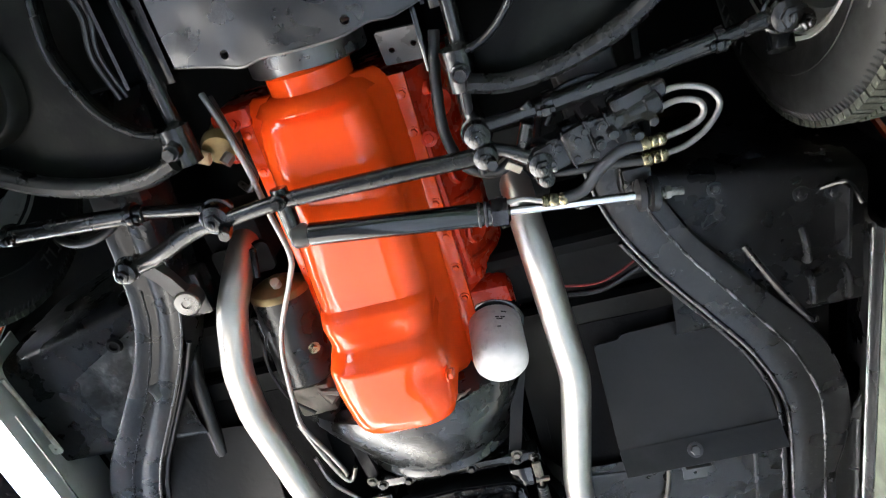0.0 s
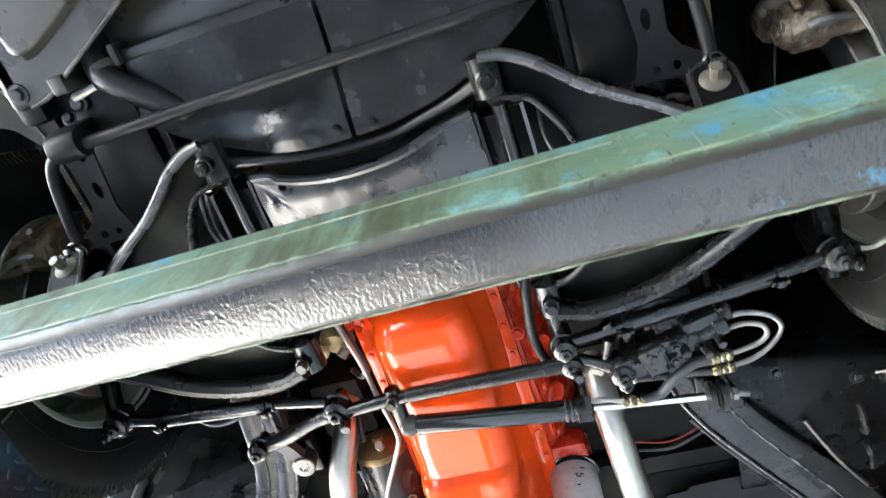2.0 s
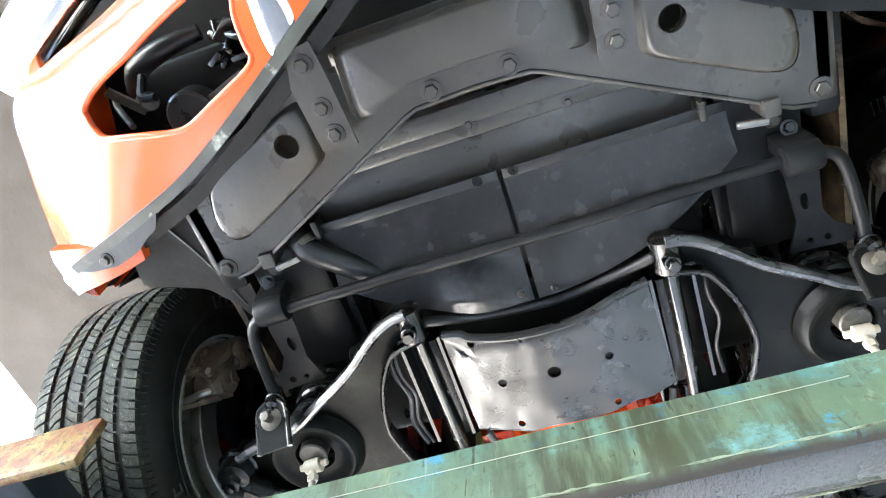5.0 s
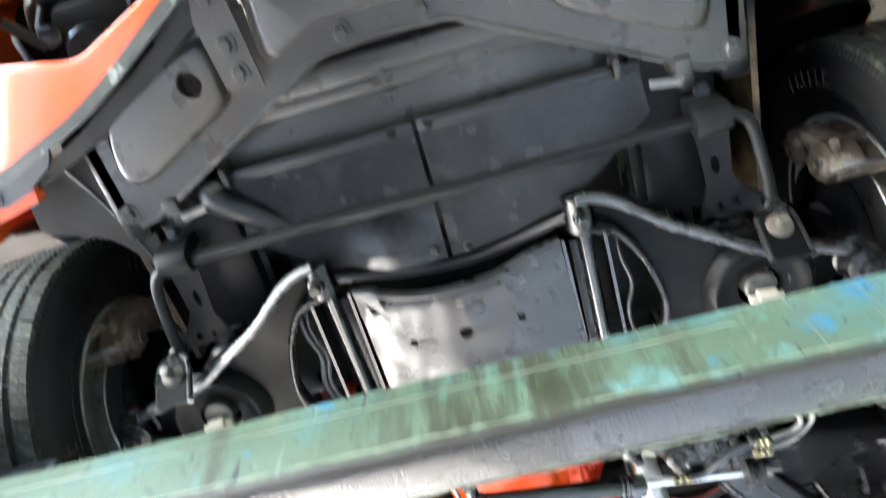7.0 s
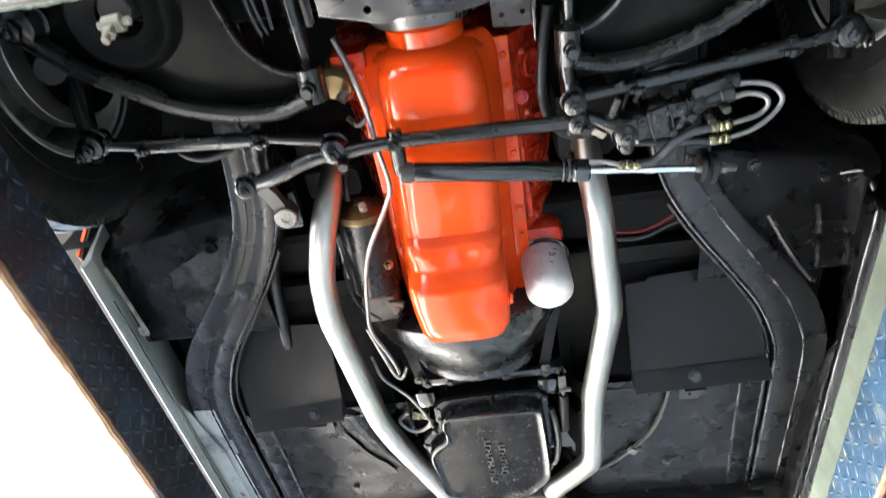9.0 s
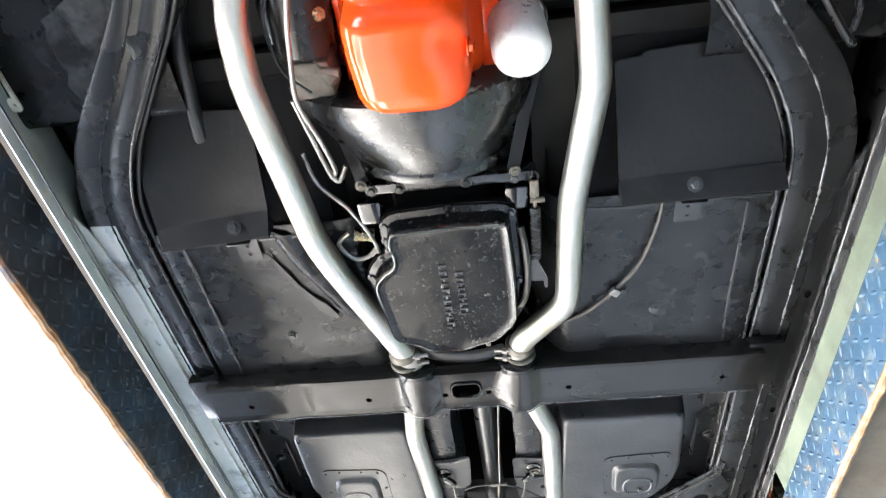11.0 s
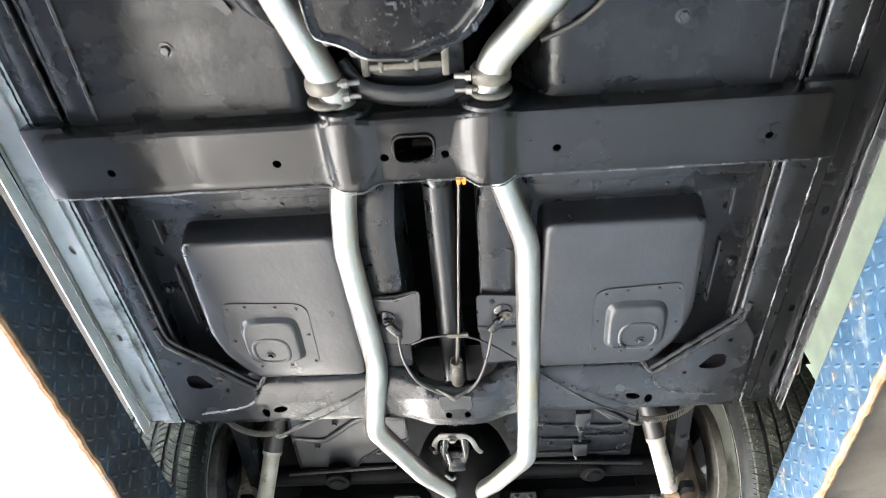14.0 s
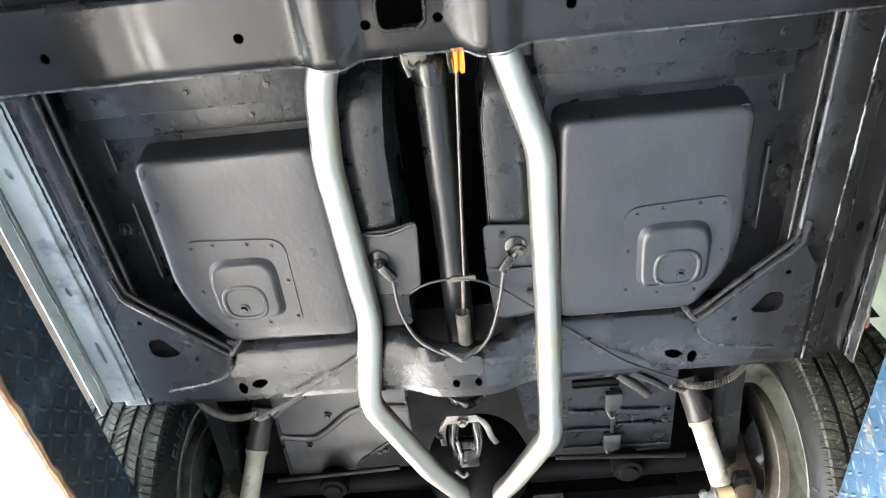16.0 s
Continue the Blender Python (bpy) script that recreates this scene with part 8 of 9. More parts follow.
# ---- body shell ----
def body_shell():
    b = thing("car_body", (0, 1.2, 2.1), "orange sports car body above the chassis", "car body")
    bm = bm_new()
    box(bm, (-0.86, 0.86), (-0.3, 3.4), (2.62, 2.66))
    box(bm, (-0.35, 0.35), (-0.2, 0.55), (2.5, 2.52))
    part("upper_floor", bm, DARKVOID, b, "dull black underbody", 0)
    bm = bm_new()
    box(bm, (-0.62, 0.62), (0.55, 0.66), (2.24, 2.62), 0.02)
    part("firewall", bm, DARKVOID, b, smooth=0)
    # dark fill above the floor: paints the shadow line beside the rails
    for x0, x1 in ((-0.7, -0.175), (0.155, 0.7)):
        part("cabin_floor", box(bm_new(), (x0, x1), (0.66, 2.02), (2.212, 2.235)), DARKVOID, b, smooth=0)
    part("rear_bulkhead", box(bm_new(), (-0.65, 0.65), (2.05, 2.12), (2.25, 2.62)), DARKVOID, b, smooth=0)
    for s in (1, -1):
        # rocker moulding below the doors
        bm = bm_new()
        prof = [(0.714, 2.122), (0.7145, 2.097), (0.7175, 2.091), (0.722, 2.095), (0.733, 2.15), (0.742, 2.2), (0.755, 2.25), (0.75, 2.25), (0.737, 2.2), (0.725, 2.155), (0.717, 2.13)]
        loops = [[(s * a, y, z) for a, z in prof] for y in np.linspace(0.56 if s > 0 else 0.47, 2.13, 20)]
        rings(bm, loops)
        # left moulding carries the painted-in side light, right one stays black
        rk = part("rocker_panel", bm, TRIM if s < 0 else RAILP, b, "dull metal rocker moulding, coloured pale as if side-lit" if s < 0 else "black rocker moulding with a bright lip")
        bm = bm_new()
        tube(bm, [(s * 0.715, 0.57, 2.1155), (s * 0.715, 1.3, 2.1155), (s * 0.715, 2.13, 2.1155)], 0.0026, 8)
        part("bright_edge", bm, CHROME, rk, "bright lower edge")
        # fenders, arched over the wheels
        bm = bm_new()
        loops = []
        for y in np.linspace(-0.305, 3.3, 76):
            zb = 2.2
            for ax in (AXF, AXR):
                d = abs(y - ax)
                if d < 0.37:
                    zb = max(zb, AXZ + math.sqrt(0.37 ** 2 - d * d) * 0.95)
            x = 0.78 + 0.09 * math.exp(-((y - AXF) / 0.4) ** 2) + 0.09 * math.exp(-((y - AXR) / 0.4) ** 2) - min(0.15, max(0, -0.2 - y) * 1.2)
            loops.append([(s * (x - 0.01), y, zb), (s * x, y, zb + 0.01), (s * x, y, 2.75), (s * (x - 0.02), y, 2.75)])
        rings(bm, loops)
        fen = part("fender", bm, BODY, b)
        bm = bm_new()
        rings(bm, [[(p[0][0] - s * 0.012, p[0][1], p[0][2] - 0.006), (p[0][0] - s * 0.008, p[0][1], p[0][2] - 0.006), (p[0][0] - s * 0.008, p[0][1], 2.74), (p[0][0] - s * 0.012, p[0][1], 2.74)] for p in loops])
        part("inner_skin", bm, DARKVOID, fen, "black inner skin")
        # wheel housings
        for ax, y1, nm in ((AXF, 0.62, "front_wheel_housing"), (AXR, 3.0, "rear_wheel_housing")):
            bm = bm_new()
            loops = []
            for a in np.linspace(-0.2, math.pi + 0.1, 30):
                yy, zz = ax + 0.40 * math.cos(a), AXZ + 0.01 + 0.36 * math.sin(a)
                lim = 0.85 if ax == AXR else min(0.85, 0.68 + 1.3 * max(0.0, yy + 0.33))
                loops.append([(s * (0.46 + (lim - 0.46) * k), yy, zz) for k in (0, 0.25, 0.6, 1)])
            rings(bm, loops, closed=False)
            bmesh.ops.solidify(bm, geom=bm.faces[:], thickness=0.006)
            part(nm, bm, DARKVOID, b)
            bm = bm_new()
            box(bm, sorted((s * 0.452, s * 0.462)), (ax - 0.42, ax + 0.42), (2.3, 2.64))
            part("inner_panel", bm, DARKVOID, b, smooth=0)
        # splash shield behind the front wheel, with pressed ribs
        prof = spline([(0, 0.43, 2.42), (0, 0.43, 2.25), (0, 0.437, 2.18), (0, 0.455, 2.162), (0, 0.5, 2.158), (0, 0.58, 2.16), (0, 0.64, 2.157), (0, 0.7, 2.154), (0, 0.73, 2.165), (0, 0.74, 2.22)], 4)
        bm = bm_new()
        loops = [[(s * x, p.y + 0.22 * max(0.0, 0.62 - p.y) / 0.19 * (x - 0.47), p.z + 0.0015 * noise.noise(Vector((x * 14, p.y * 14, s)))) for x in np.linspace(0.43, 0.73, 16)] for p in prof]
        rings(bm, loops, closed=False)
        bmesh.ops.solidify(bm, geom=bm.faces[:], thickness=0.004)
        sh = part("splash_shield", bm, RAILP, b)
        if s > 0:
            for x in (0.636, 0.69):
                part("pressed_rib", tube(bm_new(), [(x, 0.575, 2.162), (x, 0.585, 2.152), (x + 0.002, 0.62, 2.146), (x + 0.002, 0.628, 2.156)], 0.006, 8), ARMPAINT, sh)
                part("pressed_rib", tube(bm_new(), [(x + 0.003, 0.65, 2.152), (x + 0.003, 0.658, 2.138), (x + 0.005, 0.695, 2.138), (x + 0.005, 0.705, 2.15)], 0.006, 8), ARMPAINT, sh)
            part("lower_flange", tube(bm_new(), [(0.545, 0.575, 2.15), (0.58, 0.64, 2.12), (0.62, 0.7, 2.108), (0.632, 0.71, 2.112)], 0.006, 8), ARMPAINT, sh)
            for p in ((0.512, 0.472, 2.159), (0.634, 0.512, 2.158), (0.68, 0.52, 2.158)):
                bolt(sh, p, (0, -0.2, -1), 0.008, RAILP)
            bm = bm_new()
            box(bm, (0.684, 0.69), (0.5, 0.62), (2.12, 2.2), 0.002)
            tube(bm, [(0.66, 0.515, 2.165), (0.69, 0.5, 2.14), (0.705, 0.53, 2.125)], 0.004, 8)
            part("corner_bracket", bm, BLACK, sh)
        else:
            # crumpled glass-mat patch over the shield's inner corner, with a bolt hole
            bm = bm_new()
            loops = []
            for v in np.linspace(0, 1, 34):
                row = []
                for u in np.linspace(0, 1, 30):
                    a = Vector((-0.6, 0.545)).lerp(Vector((-0.455, 0.475)), u)
                    c = Vector((-0.605, 0.69)).lerp(Vector((-0.44, 0.6)), u)
                    q = a.lerp(c, v)
                    q.x += 0.01 * noise.noise(Vector((v * 6, u * 2, 3))) * (u < 0.2)
                    zs = np.interp(q.y, [0.43, 0.46, 0.58, 0.7], [2.2, 2.16, 2.16, 2.155])
                    r = Vector((q.x * 24, q.y * 24, 2))
                    crease = abs(noise.noise(Vector((q.x * 14 + 5, q.y * 9, 7))))
                    row.append((q.x, q.y, zs - 0.004 - 0.014 * crease - 0.007 * noise.noise(r) - 0.003 * noise.noise(r * 3) - 0.02 * math.exp(-((u - 0.85) / 0.12) ** 2) * v))
                loops.append(row)
            rings(bm, loops, closed=False)
            bmesh.ops.solidify(bm, geom=bm.faces[:], thickness=0.004)
            patch = part("glass_mat_patch", bm, GLASSMAT, sh, "crumpled grey glass-mat patch")
            part("bolt_hole", lathe(bm_new(), [(0.015, 0), (0.012, -0.006), (0.008, -0.006), (0.008, 0.004), (0.0, 0.004)], 16, pose(-0.495, 0.495, 2.15)), SHADESEAL, patch)
    # lower door-edge bracket strip
    bm = bm_new()
    tube(bm, [(-0.705, 0.5, 2.13), (-0.7, 0.56, 2.13), (-0.695, 0.66, 2.13)], 0.004, 8)
    plate(bm, rounded(-0.71, -0.69, 0.655, 0.68, 0.006), [ring2(-0.7, 0.668, 0.003)], 0.003, Matrix.Translation((0, 0, 2.128)))
    part("jamb_strip", bm, CREAM, b)
    return b


BODYOB = body_shell()


# ---- nose ----
def bumper_member():
    t = thing("bumper_support", (0, -0.42, 2.11), "dusty dark grey pressed bumper support with bolts", "bumper support")
    half_rear = [(0.0, -0.456), (0.08, -0.453), (0.098, -0.446), (0.24, -0.375), (0.39, -0.3), (0.402, -0.295), (0.43, -0.29), (0.45, -0.305)]
    half_front = [(0.452, -0.43), (0.4, -0.47), (0.3, -0.505), (0.2, -0.53), (0.08, -0.555), (0.0, -0.56)]
    out = half_rear + half_front + [(-a, b) for a, b in half_front[::-1][1:]] + [(-a, b) for a, b in half_rear[::-1][:-1]]
    holes = [ring2(s * 0.262, -0.461, 0.0175, 20) for s in (1, -1)]
    bm = bm_new()
    plate(bm, out, holes, 0.004, Matrix.Translation((0, 0, 2.13)))
    mem = part("pressing", bm, GREYSTEEL, t, smooth=0)
    for s in (1, -1):
        # raised pans either side, open ring round the hole
        P = [(p.x, p.y) for p in spline([(0.222, -0.44, 0), (0.228, -0.425, 0), (0.25, -0.41, 0), (0.33, -0.37, 0), (0.375, -0.35, 0), (0.4, -0.348, 0), (0.412, -0.365, 0), (0.412, -0.4, 0), (0.4, -0.435, 0), (0.37, -0.455, 0), (0.3, -0.485, 0), (0.25, -0.505, 0), (0.228, -0.505, 0), (0.221, -0.48, 0), (0.222, -0.44, 0)], 3)][:-1]
        c = Vector((0.315, -0.43))
        bm = bm_new()
        loops = []
        for k, z in ((1.07, 2.132), (1.03, 2.130), (0.99, 2.122), (0.95, 2.1135), (0.9, 2.11), (0.84, 2.109)):
            loops.append([(s * (c.x + (a - c.x) * k), c.y + (b - c.y) * k, z) for a, b in P])
        vs = rings(bm, loops, caps=False)
        hole = [bm.verts.new((s * a, b, 2.109)) for a, b in ring2(0.262, -0.461, 0.0175, 20)]
        es = [bm.edges.new((a, b)) for a, b in zip(hole, hole[1:] + hole[:1])]
        top = vs[-1]
        es += [bm.edges.get((a, b)) for a, b in zip(top, top[1:] + top[:1])]
        bmesh.ops.triangle_fill(bm, edges=es, use_beauty=True)
        rim = [bm.verts.new((v.co.x, v.co.y, 2.13)) for v in hole]
        for i in range(len(hole)):
            j = (i + 1) % len(hole)
            bm.faces.new((hole[i], hole[j], rim[j], rim[i]))
        part("raised_pan", bm, GREYSTEEL, mem)
        # bolted strap to the bumper
        bm = bm_new()
        plate(bm, [(s * a, b) for a, b in ((0.165, -0.435), (0.215, -0.44), (0.222, -0.53), (0.21, -0.575), (0.175, -0.58), (0.17, -0.53))], (), 0.005, Matrix.Translation((0, 0, 2.103)))
        st = part("strap", bm, GREYSTEEL, t)
        for x, y in ((0.19, -0.458), (0.193, -0.496), (0.195, -0.555)):
            bolt(st, (s * x, y, 2.103), r=0.0095, mat=GREYSTEEL)
        for x, y in ((0.437, -0.308), (0.428, -0.432), (0.056 if s > 0 else 0.052, -0.466)):
            bolt(mem, (s * x, y, 2.13), r=0.010, mat=GREYSTEEL)
        bm = bm_new()
        box(bm, sorted((s * 0.425, s * 0.462)), (-0.43, -0.285), (2.13, 2.28), 0.01)
        part("end_wall", bm, GREYSTEEL, mem)
    # centre pan
    P = [(-0.158, -0.462), (-0.148, -0.46), (-0.1, -0.483), (-0.085, -0.487), (0.0, -0.49), (0.085, -0.487), (0.1, -0.483), (0.148, -0.46), (0.158, -0.462), (0.162, -0.475), (0.158, -0.55), (0.148, -0.557), (-0.148, -0.557), (-0.158, -0.55), (-0.162, -0.475)]
    bm = bm_new()
    loops = [[(a * k, -0.51 + (b + 0.51) * k, z) for a, b in P] for k, z in ((1.05, 2.133), (1.02, 2.130), (0.98, 2.122), (0.94, 2.1135), (0.89, 2.11))]
    vs = rings(bm, loops, caps=False)
    bmesh.ops.triangle_fill(bm, edges=[bm.edges.get((a, b)) for a, b in zip(vs[-1], vs[-1][1:] + vs[-1][:1])], use_beauty=True)
    part("centre_pan", bm, GREYSTEEL, mem)
    # rolled rear flange
    fl = [(a, b + 0.004, 2.131) for a, b in ([(-x, y) for x, y in half_rear[::-1][1:]] + half_rear[1:-1])]
    part("rolled_flange", tube(bm_new(), fl, 0.0035, 8, 0), GREYSTEEL, mem)
    return t


def radiator_support():
    t = thing("radiator_support", (0, -0.37, 2.16), "dusty grey radiator cross channel with small bolts", "radiator support")
    part("front_channel", box(bm_new(), (-0.33, 0.36), (-0.43, -0.395), (2.165, 2.2), 0.008), GREYSTEEL, t)
    part("middle_channel", box(bm_new(), (-0.33, 0.36), (-0.402, -0.372), (2.176, 2.22), 0.008), GREYSTEEL, t)
    part("rear_channel", box(bm_new(), (-0.33, 0.36), (-0.378, -0.3), (2.19, 2.21), 0.006), GREYSTEEL, t)
    part("upper_sheet", box(bm_new(), (-0.33, 0.36), (-0.56, -0.4), (2.22, 2.24)), GREYSTEEL, t)
    for x, y, z in ((-0.022, -0.395, 2.168), (0.12, -0.38, 2.176), (0.2, -0.405, 2.166), (-0.16, -0.41, 2.165)):
        bolt(t, (x, y, z), r=0.006, mat=GREYSTEEL)
    bm = bm_new()
    box(bm, (-0.34, 0.36), (-0.34, -0.28), (2.3, 2.62))
    part("radiator", bm, DARKVOID, t, "dull black radiator block", 0)
    bm = bm_new()
    tube(bm, [(-0.33, -0.32, 2.17), (-0.315, -0.29, 2.15), (-0.27, -0.25, 2.15), (-0.22, -0.2, 2.16), (-0.19, -0.16, 2.2)], 0.02, 14)
    part("lower_hose", bm, HOSE, t, "black radiator hose")
    bm = bm_new()
    lathe(bm, [(0.02, 0), (0.023, 0.002), (0.023, 0.012), (0.02, 0.014)], 16, along((-0.322, -0.305, 2.16), (-0.31, -0.28, 2.15)))
    part("hose_clip", bm, BARECAST, t)
    for s in (1, -1):
        part("tab", box(bm_new(), sorted((s * 0.287, s * 0.297)), (-0.33, -0.3), (2.15, 2.19), 0.003), GREYSTEEL, t)
    return t


def air_dam():
    """Two black sheets with a slit between, bulging down towards the crossmember."""
    t = thing("air_dam", (0, -0.2, 2.12), "black two-piece sheet under the radiator with a slit", "splash panel")
    for x0, x1, nm in ((-0.29, -0.004, "panel"), (0.003, 0.325, "panel")):
        bm = bm_new()
        loops = []
        for v in np.linspace(0, 1, 18):
            row = []
            for u in np.linspace(0, 1, 24):
                x = x0 + (x1 - x0) * u
                lim = -0.118 - 0.11 * (abs(x) / 0.3) ** 2.2
                y = -0.305 + (lim + 0.305) * v
                z = 2.164 - 0.05 * v ** 1.3 + 0.02 * (abs(x) / 0.3) ** 2 * v + 0.0025 * noise.noise(Vector((x * 11, y * 11, 0))) - 0.03 * math.exp(-(((x + 0.075) / 0.05) ** 2 + ((y + 0.155) / 0.035) ** 2))
                row.append((x, y, z))
            loops.append(row)
        rings(bm, loops, closed=False)
        bmesh.ops.solidify(bm, geom=bm.faces[:], thickness=0.003)
        p = part(nm, bm, DAM, t)
        part("folded_lip", box(bm_new(), (x0, x1), (-0.318, -0.302), (2.162, 2.168), 0.002), HOSE, p)
    part("dark_backing", box(bm_new(), (-0.03, 0.03), (-0.3, -0.14), (2.19, 2.195)), HOSE, t)
    for x, y, z in ((-0.035, -0.311, 2.162), (0.02, -0.311, 2.162), (-0.02, -0.135, 2.112), (0.03, -0.13, 2.112)):
        bolt(t, (x, y, z), r=0.005, mat=BLACK)
    return t


def nose():
    """Chin strip and the orange panel with the grille opening that rises from it."""
    t = thing("front_fascia", (0, -0.6, 2.08), "orange front body panel with grille openings", "car body")
    chin = [(0.0, -0.685, 2.1), (0.08, -0.655, 2.1), (0.16, -0.608, 2.1), (0.27, -0.541, 2.1), (0.4, -0.47, 2.1), (0.51, -0.43, 2.1), (0.635, -0.39, 2.102)]
    brow = [(0.0, -0.84, 2.22), (0.2, -0.79, 2.22), (0.44, -0.7, 2.22), (0.6, -0.655, 2.23), (0.678, -0.622, 2.24), (0.713, -0.537, 2.24), (0.743, -0.431, 2.24), (0.758, -0.35, 2.24), (0.754, -0.294, 2.24)]
    gap = [(0.4, 0.52, 0), (0.519, 0.575, 0), (0.55, 0.55, 0), (0.58, 0.49, 0), (0.594, 0.43, 0), (0.588, 0.3, 0), (0.58, 0.18, 0), (0.565, 0.13, 0), (0.519, 0.1, 0), (0.45, 0.07, 0), (0.42, 0.085, 0), (0.4, 0.12, 0), (0.319, 0.25, 0), (0.24, 0.37, 0), (0.235, 0.44, 0), (0.26, 0.49, 0), (0.3, 0.515, 0), (0.4, 0.52, 0)]
    for s in (1, -1):
        c, outer = spline(mirrored(chin, s), 6), spline(mirrored(brow, s), 6)
        def at(L, u):
            i = min(int(u * (len(L) - 1)), len(L) - 2)
            return L[i].lerp(L[i + 1], u * (len(L) - 1) - i)
        def surf(u, v):
            return at(c, u).lerp(at(outer, u), v) + Vector((0, -0.02, -0.035)) * math.sin(math.pi * v)
        hole = [(p.x, p.y) for p in spline(gap, 4)][:-1]
        def inside(u, v):
            hit = False
            for (x0, y0), (x1, y1) in zip(hole, hole[1:] + hole[:1]):
                if (y0 > v) != (y1 > v) and u < x0 + (v - y0) / (y1 - y0) * (x1 - x0):
                    hit = not hit
            return hit
        bm = bm_new()
        nu, nv = 130, 56
        grid = [[bm.verts.new(surf(i / nu, j / nv)) for i in range(nu + 1)] for j in range(nv + 1)]
        for j in range(nv):
            for i in range(nu):
                if not inside((i + 0.5) / nu, (j + 0.5) / nv):
                    bm.faces.new((grid[j][i], grid[j][i + 1], grid[j + 1][i + 1], grid[j + 1][i]))
        for v in [v for v in bm.verts if not v.link_faces]:
            bm.verts.remove(v)
        bmesh.ops.recalc_face_normals(bm, faces=bm.faces)
        bmesh.ops.solidify(bm, geom=bm.faces[:], thickness=0.004)
        part("panel", bm, BODY, t)
        pts = [surf(a, b) for a, b in hole]
        part("grille_rim", tube(bm_new(), pts + pts[:1], 0.0055, 10, 0), BODY, t)
        bm = bm_new()
        rings(bm, [[surf(u, 1.0) + Vector(d) for d in ((0, 0, -0.006), (0, 0, 0.26), (-s * 0.01, 0.01, 0.26), (-s * 0.01, 0.01, 0.0))] for u in np.linspace(0.42, 1, 40)])
        part("outer_skin", bm, BODY, t)
        bm = bm_new()
        sweep(bm, [(p.x, p.y, p.z - 0.012) for p in c], [(-0.008, 0), (0.008, 0), (0.008, 0.014), (0.003, 0.02), (-0.008, 0.02)])
        part("chin_strip", bm, CHINM, t, "scuffed grey metal chin strip")
        bm = bm_new()
        sweep(bm, [(p.x, p.y + 0.03, p.z + 0.006) for p in c], [(-0.012, 0), (0.01, 0.004), (0.01, 0.02), (-0.012, 0.016)])
        part("inner_channel", bm, FOOTM, t)
        # tail of the strip: a dark rounded end with a bolt
        bm = bm_new()
        plate(bm, corners([(s * a, b) for a, b in ((0.47, -0.438), (0.54, -0.42), (0.6, -0.404), (0.638, -0.389), (0.61, -0.379), (0.569, -0.376), (0.53, -0.387), (0.508, -0.402), (0.485, -0.412))], 0.008, 3), (), 0.006, Matrix.Translation((0, 0, 2.09)))
        part("end_plate", bm, SATIN, t)
        bolt(t, (s * 0.58, -0.392, 2.09), r=0.0075, mat=GREYSTEEL)
        bm = bm_new()
        corner = [(0.525, -0.4), (0.532, -0.37), (0.58, -0.359), (0.627, -0.352), (0.66, -0.346), (0.683, -0.338), (0.688, -0.35), (0.69, -0.4), (0.68, -0.42), (0.64, -0.42), (0.58, -0.41)]
        plate(bm, [(s * a, b) for a, b in corner], (), 0.02, None, lambda v: Vector((v.x, v.y, v.z + 2.1 + 0.9 * max(0.0, abs(v.x) - 0.63) ** 1.2)))
        part("lower_corner", bm, BODY, t, "orange lower corner ahead of the wheel")
        # what shows inside the opening: a lamp can, a tube end, levers, a strut and the lamp's linkage
        bm = bm_new()
        lathe(bm, [(0.0, -0.001), (0.03, 0.0), (0.033, -0.002), (0.037, 0.002), (0.037, 0.04), (0.03, 0.044)], 32, pose(s * 0.41, -0.528, 2.2))
        can = part("lamp_can", bm, GREYSTEEL, t, "pale round lamp can")
        part("pigtail", tube(bm_new(), [(s * 0.44, -0.57, 2.19), (s * 0.47, -0.575, 2.21), (s * 0.47, -0.6, 2.24)], 0.006, 8), HOSE, can)
        bm = bm_new()
        lathe(bm, [(0.006, 0.0), (0.013, 0.0), (0.0145, 0.003), (0.0145, 0.05), (0.008, 0.05)], 20, along((s * 0.464, -0.565, 2.215), (s * 0.51, -0.56, 2.28)))
        part("tube_end", bm, BARECAST, t, "open bare tube end")
        for k in range(7):
            p = Vector((s * random.uniform(0.29, 0.34), random.uniform(-0.63, -0.57), random.uniform(2.18, 2.25)))
            part("lamp_link", box(bm_new(), (-0.012, 0.012), (-0.004, 0.004), (-0.02, 0.02), 0.002, Matrix.Translation(p) @ pose(0, 0, 0, random.uniform(0, 90), random.uniform(0, 90), random.uniform(0, 180))), GREASY, t)
        part("lamp_shaft", rod(bm_new(), (s * 0.28, -0.6, 2.2), (s * 0.34, -0.62, 2.24), 0.01, 10), GREASY, t)
        part("strut", sweep(bm_new(), [(s * 0.31, -0.56, 2.2), (s * 0.39, -0.535, 2.215)], [(-0.006, 0), (0.006, 0), (0.006, 0.008), (-0.006, 0.008)]), BARECAST, t, "pale bare strut")
        part("duct", tube(bm_new(), [(s * 0.36, -0.63, 2.25), (s * 0.42, -0.625, 2.24), (s * 0.48, -0.61, 2.26), (s * 0.52, -0.58, 2.3)], [0.012, 0.016, 0.018, 0.016], 12), HOSE, t)
        bm = bm_new()
        tube(bm, [(s * 0.5, -0.54, 2.2), (s * 0.53, -0.57, 2.24), (s * 0.56, -0.58, 2.3)], 0.005, 8)
        box(bm, (-0.012, 0.012), (-0.03, 0.03), (-0.002, 0.002), 0.001, pose(s * 0.5, -0.575, 2.22, 20, 30, s * 25))
        part("lamp_lever", bm, BARECAST, t)
        bm = bm_new()
        box(bm, sorted((s * 0.2, s * 0.55)), (-0.6, -0.5), (2.36, 2.4), 0.01)
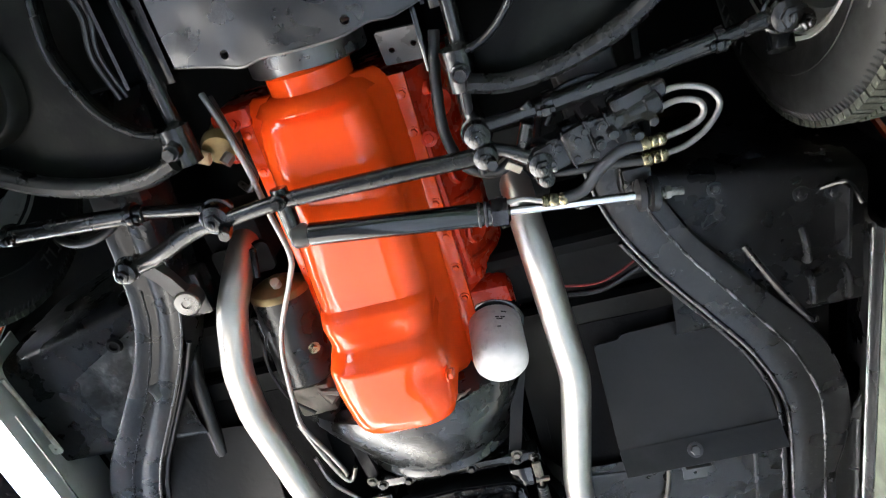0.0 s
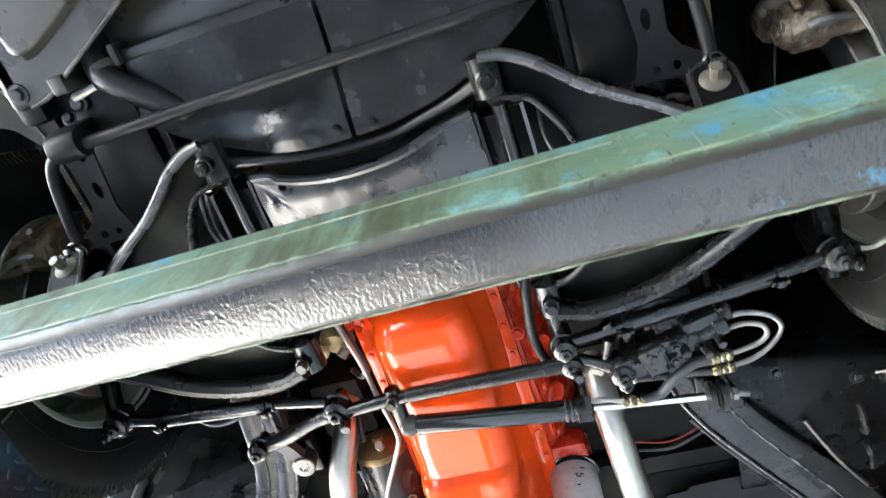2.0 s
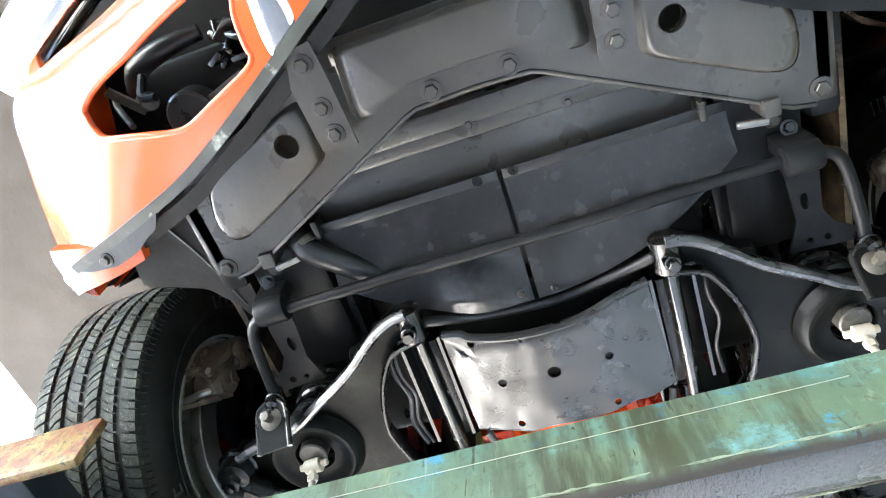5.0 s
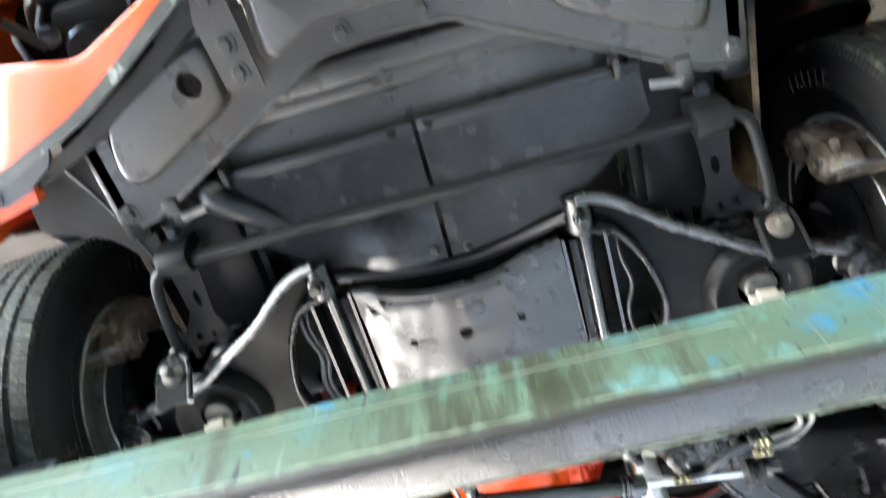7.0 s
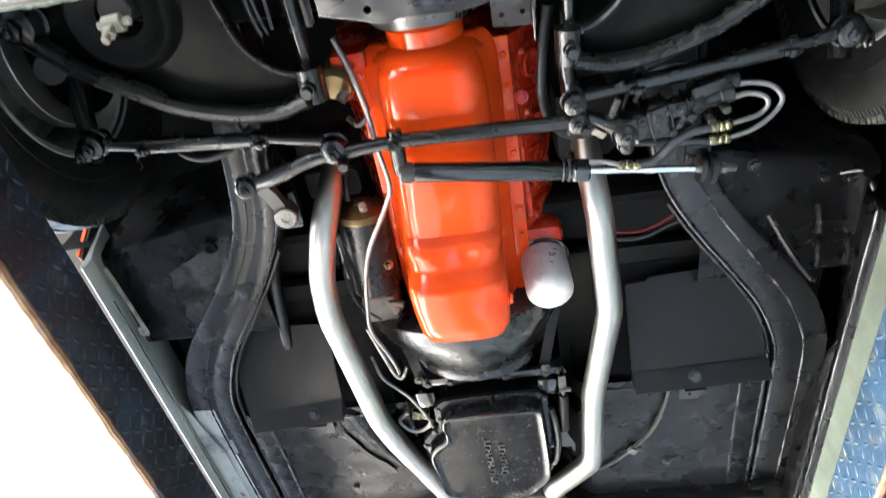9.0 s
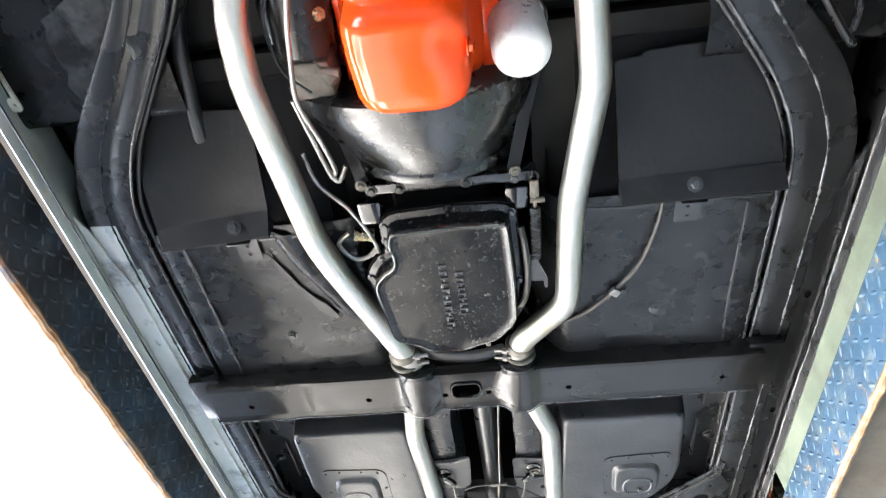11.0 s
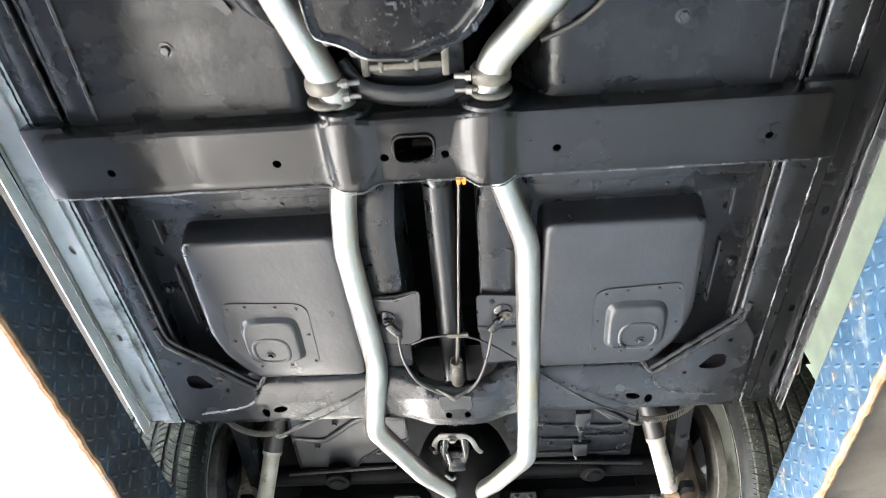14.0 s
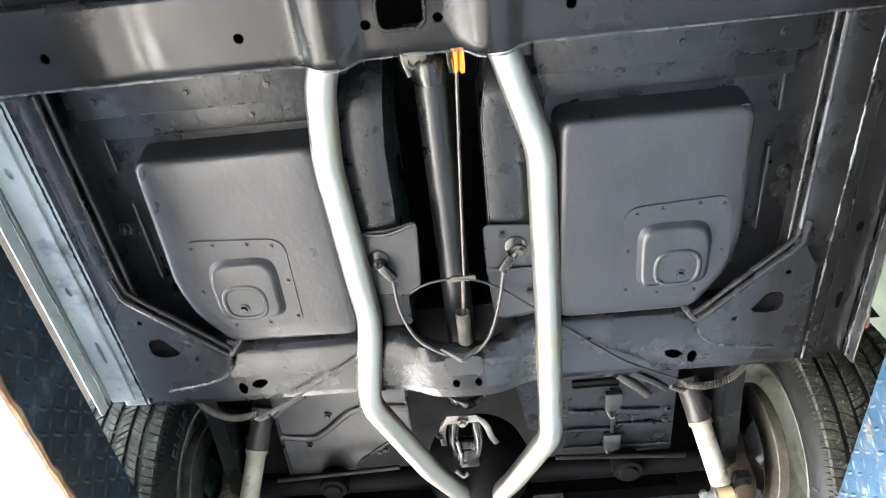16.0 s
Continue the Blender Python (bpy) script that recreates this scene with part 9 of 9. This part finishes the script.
        part("grille_bracket", bm, DARKVOID, t)
        guard = [(0.171, -0.592), (0.231, -0.562), (0.233, -0.6), (0.23, -0.64), (0.225, -0.68), (0.18, -0.68), (0.17, -0.62)]
        bm = bm_new()
        loops = [[(s * (0.203 + (a - 0.203) * k), -0.62 + (b + 0.62) * k, z) for a, b in corners(guard, 0.008, 3)] for k, z in ((1.0, 2.16), (1.0, 2.11), (0.94, 2.102), (0.8, 2.097), (0.4, 2.094))]
        rings(bm, loops)
        part("bumper_guard", bm, CHROME, t, "bright chrome bumper guard")
        part("bumper", tube(bm_new(), mirrored([(0.0, -0.93, 2.3), (0.3, -0.84, 2.3), (0.5, -0.77, 2.3), (0.65, -0.695, 2.3), (0.71, -0.65, 2.31)], s), [0.05, 0.05, 0.05, 0.05, 0.045], 18, 6, 0.7), CHROME, t, "chrome front bumper")
        # inner fender between nose and wheel
        bm = bm_new()
        sweep(bm, [(s * 0.485, -0.4, 2.2), (s * 0.55, -0.34, 2.24), (s * 0.62, -0.3, 2.3)], [(-0.003, 0), (0.003, 0), (0.003, 0.3), (-0.003, 0.3)])
        box(bm, sorted((s * 0.49, s * 0.5)), (-0.4, 0.0), (2.2, 2.6))
        part("inner_fender", bm, RUSTPANEL, t, "rust-streaked inner fender", 0)
    sheet = [(-0.435, -0.44), (-0.54, -0.405), (-0.6, -0.36), (-0.61, -0.3), (-0.56, -0.285), (-0.51, -0.265), (-0.475, -0.22), (-0.455, -0.17), (-0.44, -0.19), (-0.44, -0.3)]
    lin = part("fender_liner", plate(bm_new(), corners(sheet, 0.012, 3), (), 0.003, Matrix.Translation((0, 0, 2.172))), LINERM, t, "dusty grey liner sheet ahead of the tyre")
    part("liner_seam", tube(bm_new(), [(-0.525, -0.4, 2.171), (-0.49, -0.32, 2.17), (-0.462, -0.22, 2.171)], 0.0022, 8), CHINM, lin)
    bm = bm_new()
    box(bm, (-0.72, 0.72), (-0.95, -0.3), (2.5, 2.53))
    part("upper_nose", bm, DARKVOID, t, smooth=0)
    return t


bumper_member(), radiator_support(), air_dam(), nose()
